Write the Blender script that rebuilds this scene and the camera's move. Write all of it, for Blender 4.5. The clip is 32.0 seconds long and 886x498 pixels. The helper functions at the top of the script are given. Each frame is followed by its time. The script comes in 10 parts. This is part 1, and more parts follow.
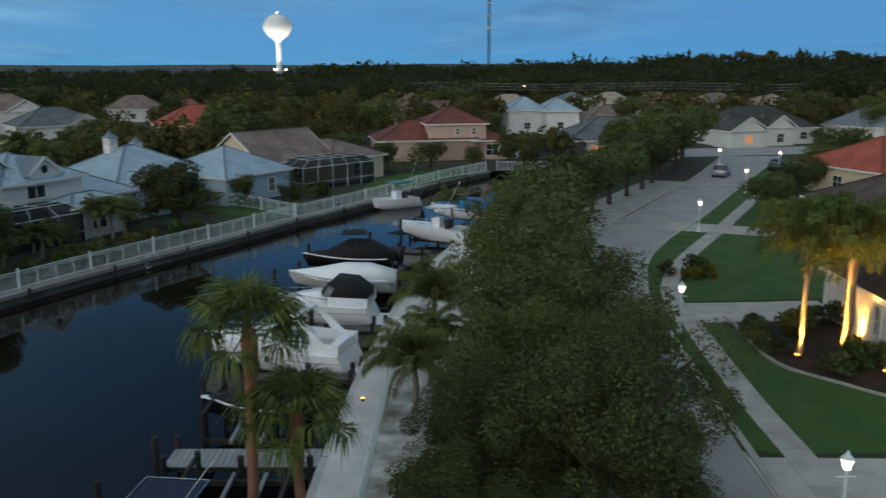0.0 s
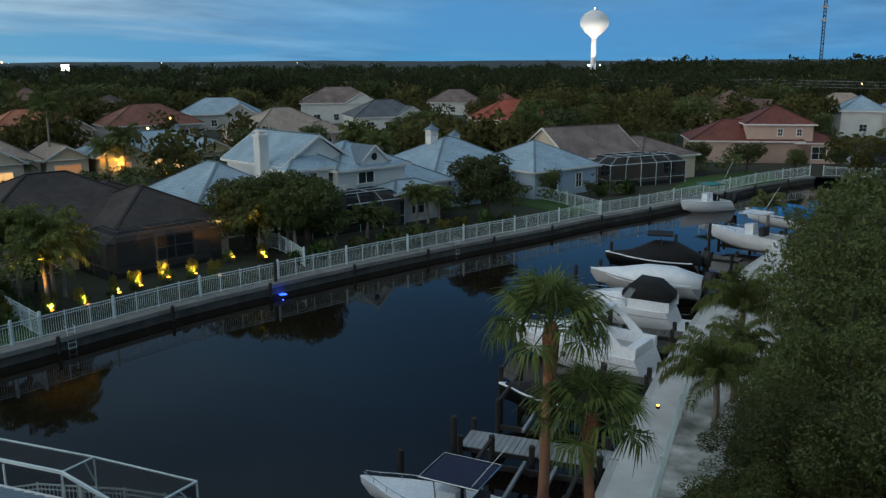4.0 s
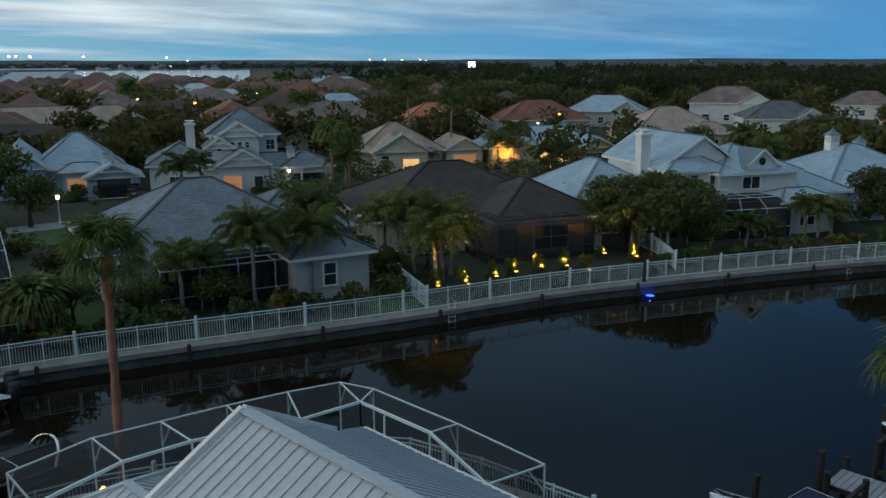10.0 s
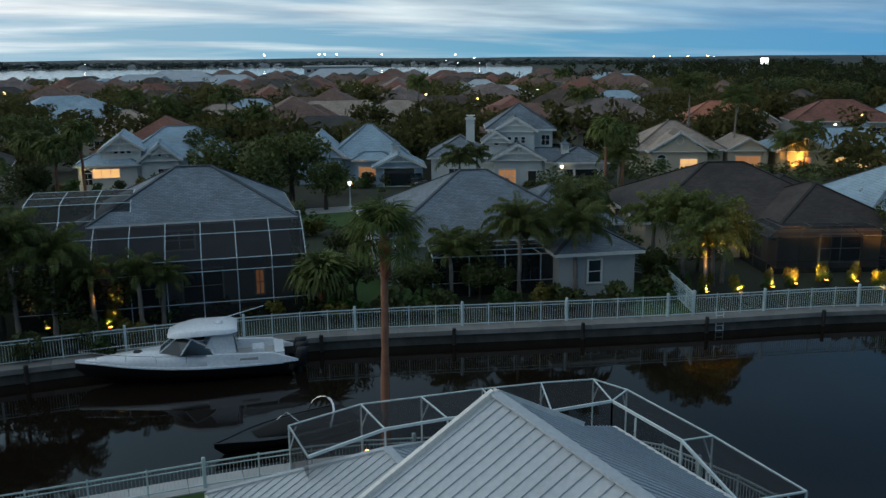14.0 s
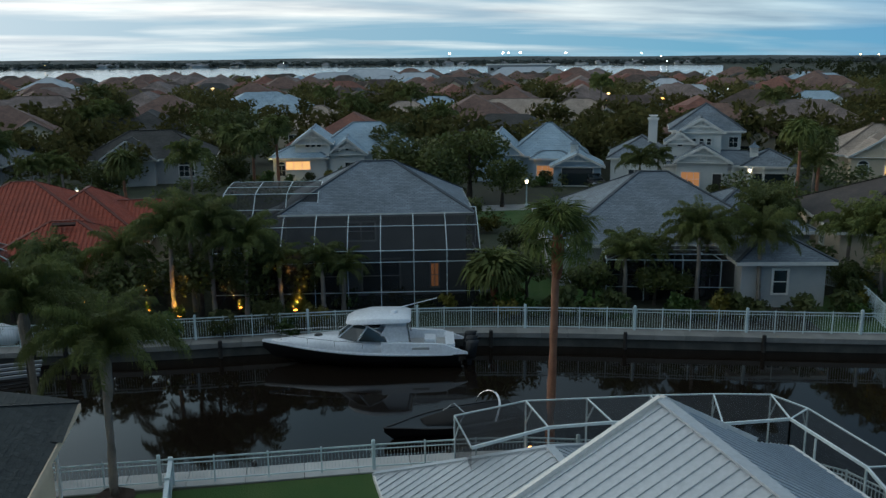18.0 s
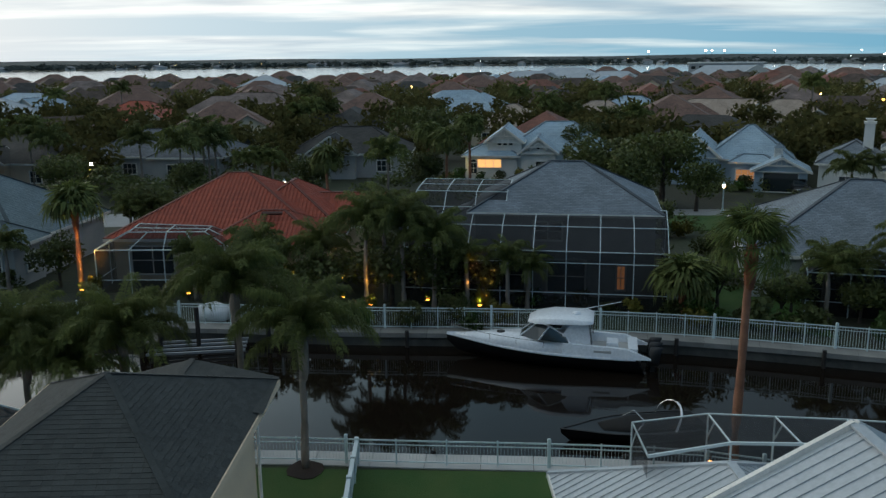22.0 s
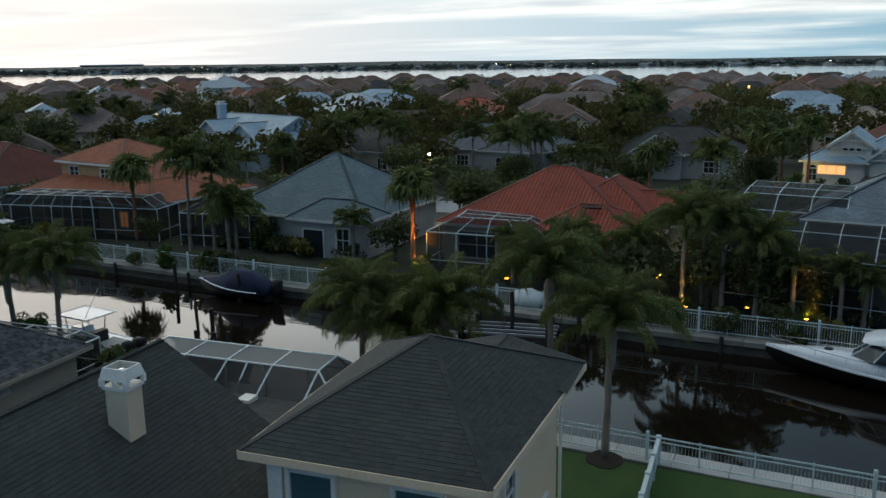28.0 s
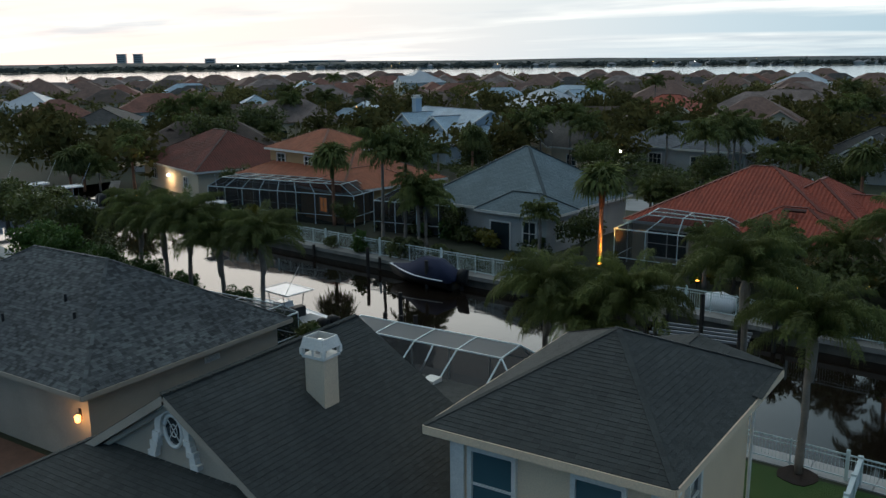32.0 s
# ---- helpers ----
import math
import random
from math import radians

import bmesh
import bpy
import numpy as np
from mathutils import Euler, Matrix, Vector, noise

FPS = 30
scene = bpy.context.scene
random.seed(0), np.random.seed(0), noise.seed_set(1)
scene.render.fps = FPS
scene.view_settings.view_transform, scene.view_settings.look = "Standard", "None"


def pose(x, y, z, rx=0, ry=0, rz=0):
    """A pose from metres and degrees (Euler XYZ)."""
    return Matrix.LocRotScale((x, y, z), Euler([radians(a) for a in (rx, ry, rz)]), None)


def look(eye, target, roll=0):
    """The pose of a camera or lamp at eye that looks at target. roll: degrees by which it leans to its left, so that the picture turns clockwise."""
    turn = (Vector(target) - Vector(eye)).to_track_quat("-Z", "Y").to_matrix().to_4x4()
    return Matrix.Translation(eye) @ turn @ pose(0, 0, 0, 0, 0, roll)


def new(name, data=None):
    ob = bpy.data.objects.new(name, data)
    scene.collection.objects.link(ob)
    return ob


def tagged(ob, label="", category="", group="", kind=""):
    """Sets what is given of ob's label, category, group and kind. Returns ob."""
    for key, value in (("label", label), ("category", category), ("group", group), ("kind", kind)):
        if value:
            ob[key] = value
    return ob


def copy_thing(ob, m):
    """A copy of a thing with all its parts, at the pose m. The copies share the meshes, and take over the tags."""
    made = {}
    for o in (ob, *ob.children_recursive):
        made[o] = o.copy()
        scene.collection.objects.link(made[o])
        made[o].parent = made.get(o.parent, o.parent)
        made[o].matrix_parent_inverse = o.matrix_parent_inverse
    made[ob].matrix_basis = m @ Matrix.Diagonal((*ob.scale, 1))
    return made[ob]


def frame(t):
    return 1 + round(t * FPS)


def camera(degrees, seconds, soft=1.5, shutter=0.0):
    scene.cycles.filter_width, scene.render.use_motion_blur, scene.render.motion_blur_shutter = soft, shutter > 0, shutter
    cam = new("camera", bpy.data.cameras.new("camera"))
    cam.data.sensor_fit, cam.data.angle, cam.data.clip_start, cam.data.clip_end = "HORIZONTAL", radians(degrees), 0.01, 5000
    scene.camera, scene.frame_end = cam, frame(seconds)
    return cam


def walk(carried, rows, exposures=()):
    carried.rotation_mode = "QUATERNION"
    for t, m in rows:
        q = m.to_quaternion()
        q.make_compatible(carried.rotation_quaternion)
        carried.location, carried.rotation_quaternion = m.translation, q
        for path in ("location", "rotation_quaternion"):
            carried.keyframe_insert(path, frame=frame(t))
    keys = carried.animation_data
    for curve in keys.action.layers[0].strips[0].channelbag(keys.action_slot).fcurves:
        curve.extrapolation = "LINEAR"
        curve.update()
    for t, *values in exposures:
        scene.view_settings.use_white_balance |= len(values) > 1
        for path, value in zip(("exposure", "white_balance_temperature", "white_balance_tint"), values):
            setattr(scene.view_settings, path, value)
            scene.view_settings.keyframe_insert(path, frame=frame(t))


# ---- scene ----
cam = camera(54.8, 32.0, soft=1.35, shutter=0.45)
PATH = [
    (0, -0.482, -0.120, 14.704, 77.685, 0.134, -0.108),
    (0.5, -0.520, -0.101, 14.704, 77.626, 0.198, 5.173),
    (1, -0.556, -0.082, 14.707, 77.542, 0.226, 10.423),
    (1.5, -0.591, -0.067, 14.712, 77.475, 0.296, 15.142),
    (2, -0.624, -0.054, 14.720, 77.496, 0.474, 18.963),
    (2.5, -0.650, -0.046, 14.731, 77.441, 0.246, 19.489),
    (4.5, -0.745, -0.030, 14.789, 77.504, 0.177, 21.233),
    (5, -0.756, -0.033, 14.802, 77.467, 0.103, 24.030),
    (5.5, -0.747, -0.033, 14.816, 77.463, 0.090, 26.734),
    (6, -0.727, -0.030, 14.844, 77.442, 0.137, 29.582),
    (6.5, -0.702, -0.035, 14.881, 77.435, 0.183, 31.881),
    (7, -0.672, -0.048, 14.915, 77.474, 0.217, 33.734),
    (7.5, -0.645, -0.068, 14.936, 77.493, 0.203, 35.689),
    (8, -0.619, -0.090, 14.931, 77.507, 0.190, 37.700),
    (8.5, -0.595, -0.101, 14.908, 77.476, 0.192, 39.614),
    (9, -0.565, -0.099, 14.878, 77.464, 0.190, 41.336),
    (9.5, -0.532, -0.086, 14.863, 77.444, 0.164, 43.249),
    (10, -0.499, -0.069, 14.868, 77.396, 0.168, 45.502),
    (10.5, -0.456, -0.050, 14.889, 77.336, 0.264, 47.864),
    (11, -0.411, -0.026, 14.910, 77.340, 0.322, 50.353),
    (11.5, -0.364, -0.008, 14.919, 77.308, 0.357, 52.900),
    (12, -0.323, -0.001, 14.918, 77.308, 0.415, 55.350),
    (12.5, -0.281, 0.005, 14.910, 77.307, 0.411, 57.659),
    (13, -0.249, 0.003, 14.899, 77.299, 0.448, 59.749),
    (13.5, -0.230, -0.006, 14.884, 77.289, 0.386, 61.793),
    (14, -0.197, -0.001, 14.862, 77.276, 0.404, 63.819),
    (14.5, -0.175, 0.000, 14.842, 77.250, 0.416, 65.473),
    (15, -0.152, -0.004, 14.817, 77.234, 0.403, 67.083),
    (15.5, -0.133, -0.013, 14.797, 77.195, 0.458, 68.790),
    (17.5, -0.025, 0.010, 14.853, 77.209, 0.455, 74.254),
    (18, 0.010, 0.011, 14.884, 77.258, 0.440, 75.781),
    (18.5, 0.052, 0.013, 14.913, 77.265, 0.507, 77.387),
    (19, 0.099, 0.009, 14.933, 77.257, 0.503, 78.986),
    (19.5, 0.142, 0.005, 14.950, 77.269, 0.455, 80.539),
    (20, 0.192, -0.000, 14.969, 77.246, 0.535, 82.079),
    (20.5, 0.238, -0.004, 14.995, 77.249, 0.529, 83.715),
    (21, 0.278, 0.002, 15.016, 77.244, 0.524, 85.404),
    (21.5, 0.315, 0.017, 15.024, 77.247, 0.567, 86.992),
    (22, 0.356, 0.039, 15.017, 77.256, 0.597, 88.560),
    (22.5, 0.402, 0.063, 14.997, 77.274, 0.608, 90.137),
    (23, 0.454, 0.075, 14.986, 77.317, 0.623, 91.702),
    (23.5, 0.507, 0.082, 14.984, 77.329, 0.660, 93.307),
    (24, 0.561, 0.088, 14.976, 77.348, 0.670, 94.648),
    (24.5, 0.603, 0.093, 14.964, 77.376, 0.672, 95.956),
    (25, 0.634, 0.099, 14.951, 77.401, 0.569, 97.674),
    (25.5, 0.659, 0.100, 14.938, 77.428, 0.580, 99.861),
    (26, 0.679, 0.102, 14.918, 77.447, 0.604, 102.086),
    (26.5, 0.700, 0.106, 14.880, 77.453, 0.608, 104.113),
    (28.5, 0.828, 0.109, 14.707, 77.512, 0.797, 111.847),
    (29, 0.869, 0.091, 14.681, 77.509, 0.796, 113.558),
    (29.5, 0.894, 0.071, 14.663, 77.520, 0.746, 115.138),
    (30, 0.910, 0.048, 14.652, 77.521, 0.650, 116.702),
    (30.5, 0.929, 0.029, 14.630, 77.482, 0.674, 118.242),
    (31, 0.950, 0.019, 14.592, 77.456, 0.629, 119.733),
    (31.5, 0.974, 0.006, 14.557, 77.467, 0.632, 121.138),
    (32, 0.995, -0.007, 14.536, 77.436, 0.613, 122.568),
]
walk(cam, [(t, pose(*p)) for t, *p in PATH],
     [(0.0, 0.0, 6450, 10), (2.5, -0.04, 6350, 10), (6.0, -0.13, 6120, 10), (14.0, -0.13, 6120, 10), (19.0, -0.02, 6350, 10), (24.0, 0.0, 6450, 10), (32.0, 0.0, 6420, 10)])

# ---------------------------------------------------------------- sky and light
SUNSET = 146.0          # compass turn of the afterglow, counter-clockwise from +y
SD = Vector((-math.sin(radians(SUNSET)), math.cos(radians(SUNSET)), 0.0))


def make_world():
    w = bpy.data.worlds.new("dusk_sky")
    scene.world = w
    w.use_nodes = True
    nt = w.node_tree
    nt.nodes.clear()
    N, L = nt.nodes.new, nt.links.new
    out, bg = N("ShaderNodeOutputWorld"), N("ShaderNodeBackground")
    L(bg.outputs[0], out.inputs[0])
    tc = N("ShaderNodeTexCoord")
    sep = N("ShaderNodeSeparateXYZ")
    L(tc.outputs["Generated"], sep.inputs[0])

    def mth(op, a, b=None, clamp=False):
        n = N("ShaderNodeMath")
        n.operation, n.use_clamp = op, clamp
        for k, v in enumerate((a, b)):
            if v is None:
                continue
            if isinstance(v, (int, float)):
                n.inputs[k].default_value = v
            else:
                L(v, n.inputs[k])
        return n.outputs[0]

    def ramp(fac, *stops):
        n = N("ShaderNodeValToRGB")
        e = n.color_ramp.elements
        while len(e) < len(stops):
            e.new(0.5)
        for k, (p, c) in enumerate(stops):
            e[k].position, e[k].color = p, (*c, 1)
        L(fac, n.inputs[0])
        return n.outputs[0]

    def mixc(fac, a, b, mode="MIX"):
        n = N("ShaderNodeMix")
        n.data_type, n.blend_type = "RGBA", mode
        for k, v in ((0, fac), (6, a), (7, b)):
            if isinstance(v, (int, float)):
                n.inputs[k].default_value = v
            elif isinstance(v, tuple):
                n.inputs[k].default_value = (*v, 1)
            else:
                L(v, n.inputs[k])
        return n.outputs[2]

    z = mth("MAXIMUM", sep.outputs[2], 0.0)
    dot = N("ShaderNodeVectorMath")
    dot.operation = "DOT_PRODUCT"
    L(tc.outputs["Generated"], dot.inputs[0])
    dot.inputs[1].default_value = SD
    west = mth("MULTIPLY_ADD", dot.outputs["Value"], 0.5)
    west.node.inputs[2].default_value = 0.5
    # clear dusk sky from the east (deep blue) to the west (pale afterglow)
    clear = ramp(west, (0.0, (0.075, 0.295, 0.62)), (0.26, (0.085, 0.32, 0.63)), (0.52, (0.16, 0.41, 0.61)),
                 (0.74, (0.32, 0.54, 0.68)), (0.88, (0.62, 0.77, 0.85)), (1.0, (1.0, 0.99, 0.95)))
    low = ramp(z, (0.0, (1.12, 1.10, 1.02)), (0.05, (1.0, 1.0, 1.0)), (0.14, (0.84, 0.88, 0.94)), (0.28, (0.30, 0.31, 0.34)), (0.5, (0.30, 0.30, 0.32)), (1.0, (1.0, 1.0, 1.0)))
    low = mixc(ramp(west, (0.55, (0, 0, 0)), (0.92, (1, 1, 1))), low, (1.0, 1.0, 1.0))
    clear = mixc(1.0, clear, low, "MULTIPLY")
    # the afterglow is brightest some way above the western horizon
    high = mixc(ramp(west, (0.72, (0, 0, 0)), (0.90, (1, 1, 1))), (1.0, 1.0, 1.0), ramp(z, (0.06, (1, 1, 1)), (0.14, (2.2, 2.1, 2.0)), (0.30, (3.0, 2.8, 2.6)), (0.5, (1.2, 1.2, 1.2)), (1.0, (1, 1, 1))))
    clear = mixc(1.0, clear, high, "MULTIPLY")
    sky = N("ShaderNodeTexSky")
    sky.sky_type, sky.sun_disc = "NISHITA", False
    sky.sun_elevation, sky.sun_rotation = radians(1.0), radians(-SUNSET)
    # the grey cloud deck overhead
    over = ramp(z, (0.42, (0, 0, 0)), (0.80, (0.9, 0.9, 0.9)))
    clear = mixc(0.015, clear, sky.outputs[0], "ADD")
    # thin bands of cloud, flattened towards the horizon
    div = mth("ADD", z, 0.07)
    px, py = mth("DIVIDE", sep.outputs[0], div), mth("DIVIDE", sep.outputs[1], div)
    com = N("ShaderNodeCombineXYZ")
    L(px, com.inputs[0]), L(py, com.inputs[1])
    turn = N("ShaderNodeMapping")
    L(com.outputs[0], turn.inputs[0])
    turn.inputs["Rotation"].default_value = (0, 0, radians(12))
    turn.inputs["Scale"].default_value = (0.30, 0.17, 1)
    n1 = N("ShaderNodeTexNoise")
    n1.inputs["Scale"].default_value, n1.inputs["Detail"].default_value, n1.inputs["Roughness"].default_value = 1.0, 6, 0.50
    n1.inputs["Distortion"].default_value = 0.35
    L(turn.outputs[0], n1.inputs["Vector"])
    cover = ramp(n1.outputs[0], (0.45, (0, 0, 0)), (0.60, (1, 1, 1)))
    n2 = N("ShaderNodeTexNoise")
    n2.inputs["Scale"].default_value, n2.inputs["Detail"].default_value = 3.2, 6
    L(turn.outputs[0], n2.inputs["Vector"])
    shade = ramp(n2.outputs[0], (0.33, (0.64, 0.69, 0.75)), (0.66, (1.30, 1.28, 1.22)))
    cl = ramp(west, (0.0, (0.11, 0.29, 0.53)), (0.26, (0.16, 0.36, 0.58)), (0.50, (0.52, 0.66, 0.73)), (0.68, (1.0, 1.02, 0.98)), (0.86, (1.12, 1.12, 1.08)), (1.0, (1.22, 1.20, 1.14)))
    cl = mixc(1.0, cl, shade, "MULTIPLY")
    fade = ramp(z, (0.0, (0.45, 0.45, 0.45)), (0.04, (0.9, 0.9, 0.9)), (0.16, (0.85, 0.85, 0.85)), (0.3, (0.25, 0.25, 0.25)), (1.0, (0.25, 0.25, 0.25)))
    cov = mixc(1.0, cover, fade, "MULTIPLY")
    col = mixc(cov, clear, cl)
    col = mixc(over, col, (0.47, 0.555, 0.60))
    L(col, bg.inputs[0])
    bg.inputs[1].default_value = SKY


SKY = 0.95
make_world()
sun = new("sun", bpy.data.lights.new("sun", "SUN"))
sun.data.energy, sun.data.angle, sun.data.color = 0.10, radians(40), (1.0, 0.86, 0.72)
sun.matrix_world = look(SD * 100 + Vector((0, 0, 30)), (0, 0, 0))

# ---------------------------------------------------------------- materials
MATS = {}


def node_mat(name):
    m = bpy.data.materials.new(name)
    m.use_nodes = True
    nt = m.node_tree
    b = nt.nodes["Principled BSDF"]
    return m, nt, b


def surf(name, a, b=None, rough=0.7, scale=1.2, fine=14.0, bump=0.15, metal=0.0, dist=0.02, spread=0.0, island=False):
    """Two-scale mottled surface in object metres; spread varies it from object to object, island from piece to piece."""
    if name in MATS:
        return MATS[name]
    m, nt, bs = node_mat(name)
    N, L = nt.nodes.new, nt.links.new
    b = b or tuple(v * 0.72 for v in a)
    geo = N("ShaderNodeNewGeometry")
    n1, n2 = N("ShaderNodeTexNoise"), N("ShaderNodeTexNoise")
    for n, s, d in ((n1, scale, 5), (n2, fine, 4)):
        n.inputs["Scale"].default_value, n.inputs["Detail"].default_value = s, d
        L(geo.outputs["Position"], n.inputs["Vector"])
    mx = N("ShaderNodeMix")
    mx.data_type = "RGBA"
    mr = N("ShaderNodeMapRange")
    mr.inputs[1].default_value, mr.inputs[2].default_value = 0.32, 0.68
    L(n1.outputs[0], mr.inputs[0]), L(mr.outputs[0], mx.inputs[0])
    mx.inputs[6].default_value, mx.inputs[7].default_value = (*a, 1), (*b, 1)
    hv = N("ShaderNodeHueSaturation")
    L(mx.outputs[2], hv.inputs["Color"])
    val = N("ShaderNodeMapRange")
    val.inputs[3].default_value, val.inputs[4].default_value = 0.78, 1.22
    L(n2.outputs[0], val.inputs[0])
    last = val.outputs[0]
    if spread or island:
        src = geo.outputs["Random Per Island"]
        if not island:
            oi = N("ShaderNodeObjectInfo")
            src = oi.outputs["Random"]
        r = N("ShaderNodeMapRange")
        r.inputs[3].default_value, r.inputs[4].default_value = 1 - (spread or 0.25), 1 + (spread or 0.25)
        L(src, r.inputs[0])
        mu = N("ShaderNodeMath")
        mu.operation = "MULTIPLY"
        L(last, mu.inputs[0]), L(r.outputs[0], mu.inputs[1])
        last = mu.outputs[0]
    L(last, hv.inputs["Value"])
    L(hv.outputs[0], bs.inputs["Base Color"])
    bs.inputs["Roughness"].default_value, bs.inputs["Metallic"].default_value = rough, metal
    if bump:
        bp = N("ShaderNodeBump")
        bp.inputs["Strength"].default_value, bp.inputs["Distance"].default_value = bump, dist
        L(n2.outputs[0], bp.inputs["Height"]), L(bp.outputs[0], bs.inputs["Normal"])
    MATS[name] = m
    return m


def glow(name, color, strength):
    if name in MATS:
        return MATS[name]
    m, nt, bs = node_mat(name)
    bs.inputs["Base Color"].default_value = (*color, 1)
    bs.inputs["Emission Color"].default_value = (*color, 1)
    bs.inputs["Emission Strength"].default_value = strength
    MATS[name] = m
    return m


def screen_mat(name, color, open_part):
    m, nt, bs = node_mat(name)
    N, L = nt.nodes.new, nt.links.new
    tr, mix = N("ShaderNodeBsdfTransparent"), N("ShaderNodeMixShader")
    bs.inputs["Base Color"].default_value, bs.inputs["Roughness"].default_value = (*color, 1), 0.8
    noise_ = N("ShaderNodeTexNoise")
    noise_.inputs["Scale"].default_value = 0.7
    r = N("ShaderNodeMapRange")
    r.inputs[3].default_value, r.inputs[4].default_value = open_part - 0.07, open_part + 0.07
    L(noise_.outputs[0], r.inputs[0]), L(r.outputs[0], mix.inputs[0])
    L(bs.outputs[0], mix.inputs[1]), L(tr.outputs[0], mix.inputs[2])
    L(mix.outputs[0], nt.nodes["Material Output"].inputs[0])
    MATS[name] = m
    return m


def glass_mat(name, color=(0.02, 0.03, 0.035), rough=0.06):
    m, nt, bs = node_mat(name)
    bs.inputs["Base Color"].default_value, bs.inputs["Roughness"].default_value = (*color, 1), rough
    bs.inputs["Specular IOR Level"].default_value = 0.8
    n = nt.nodes.new("ShaderNodeTexNoise")
    n.inputs["Scale"].default_value = 0.9
    bp = nt.nodes.new("ShaderNodeBump")
    bp.inputs["Strength"].default_value, bp.inputs["Distance"].default_value = 0.05, 0.05
    nt.links.new(n.outputs[0], bp.inputs["Height"]), nt.links.new(bp.outputs[0], bs.inputs["Normal"])
    MATS[name] = m
    return m


def water_mat():
    m, nt, bs = node_mat("canal_water")
    N, L = nt.nodes.new, nt.links.new
    bs.inputs["Base Color"].default_value = (0.010, 0.007, 0.005, 1)
    bs.inputs["Roughness"].default_value, bs.inputs["IOR"].default_value = 0.035, 1.33
    geo = N("ShaderNodeNewGeometry")
    add = None
    for s, st in ((0.22, 1.0), (1.6, 0.22)):
        n = N("ShaderNodeTexNoise")
        n.inputs["Scale"].default_value, n.inputs["Detail"].default_value = s, 3
        L(geo.outputs["Position"], n.inputs["Vector"])
        bp = N("ShaderNodeBump")
        bp.inputs["Strength"].default_value, bp.inputs["Distance"].default_value = 0.07 * st, 0.12
        L(n.outputs[0], bp.inputs["Height"])
        if add:
            L(add.outputs[0], bp.inputs["Normal"])
        add = bp
    L(add.outputs[0], bs.inputs["Normal"])
    return m


def leaf_mat(name, a, b, rough=0.55):
    """Leaves: two greens mixed leaf by leaf, a little light through them."""
    m, nt, bs = node_mat(name)
    N, L = nt.nodes.new, nt.links.new
    geo = N("ShaderNodeNewGeometry")
    oi = N("ShaderNodeObjectInfo")
    mx = N("ShaderNodeMix")
    mx.data_type = "RGBA"
    mx.inputs[6].default_value, mx.inputs[7].default_value = (*a, 1), (*b, 1)
    L(geo.outputs["Random Per Island"], mx.inputs[0])
    hv = N("ShaderNodeHueSaturation")
    r = N("ShaderNodeMapRange")
    r.inputs[3].default_value, r.inputs[4].default_value = 0.7, 1.3
    L(oi.outputs["Random"], r.inputs[0]), L(r.outputs[0], hv.inputs["Value"])
    L(mx.outputs[2], hv.inputs["Color"]), L(hv.outputs[0], bs.inputs["Base Color"])
    bs.inputs["Roughness"].default_value = rough
    bs.inputs["Specular IOR Level"].default_value = 0.3 if rough < 0.9 else 0.05
    tl, mix = N("ShaderNodeBsdfTranslucent"), N("ShaderNodeMixShader")
    L(hv.outputs[0], tl.inputs[0])
    mix.inputs[0].default_value = 0.25
    L(bs.outputs[0], mix.inputs[1]), L(tl.outputs[0], mix.inputs[2])
    L(mix.outputs[0], nt.nodes["Material Output"].inputs[0])
    MATS[name] = m
    return m


def roof_mat(name, a, b, course=0.16, tab=0.32, rough=0.85, var=0.35):
    """Small roof pieces for roofs that stay far off: courses and tabs in object metres."""
    m, nt, bs = node_mat(name)
    N, L = nt.nodes.new, nt.links.new
    tc = N("ShaderNodeTexCoord")
    br = N("ShaderNodeTexBrick")
    uv = N("ShaderNodeUVMap")
    L(uv.outputs[0], br.inputs["Vector"])
    br.inputs["Scale"].default_value = 1.0
    br.inputs["Brick Width"].default_value, br.inputs["Row Height"].default_value = tab, course
    br.inputs["Mortar Size"].default_value, br.inputs["Bias"].default_value = 0.012, -0.1
    br.inputs["Color1"].default_value, br.inputs["Color2"].default_value = (*a, 1), (*b, 1)
    br.inputs["Mortar"].default_value = (*(v * 0.45 for v in b), 1)
    n = N("ShaderNodeTexNoise")
    n.inputs["Scale"].default_value, n.inputs["Detail"].default_value = 0.45, 6
    L(tc.outputs["Object"], n.inputs["Vector"])
    r = N("ShaderNodeMapRange")
    r.inputs[1].default_value, r.inputs[2].default_value = 0.3, 0.7
    r.inputs[3].default_value, r.inputs[4].default_value = 1 - var, 1 + var
    L(n.outputs[0], r.inputs[0])
    hv = N("ShaderNodeHueSaturation")
    L(br.outputs[0], hv.inputs["Color"]), L(r.outputs[0], hv.inputs["Value"])
    L(hv.outputs[0], bs.inputs["Base Color"])
    bs.inputs["Roughness"].default_value = rough
    bp = N("ShaderNodeBump")
    bp.inputs["Strength"].default_value, bp.inputs["Distance"].default_value = 0.5, 0.03
    L(br.outputs["Fac"], bp.inputs["Height"])
    bp.invert = True
    L(bp.outputs[0], bs.inputs["Normal"])
    MATS[name] = m
    return m


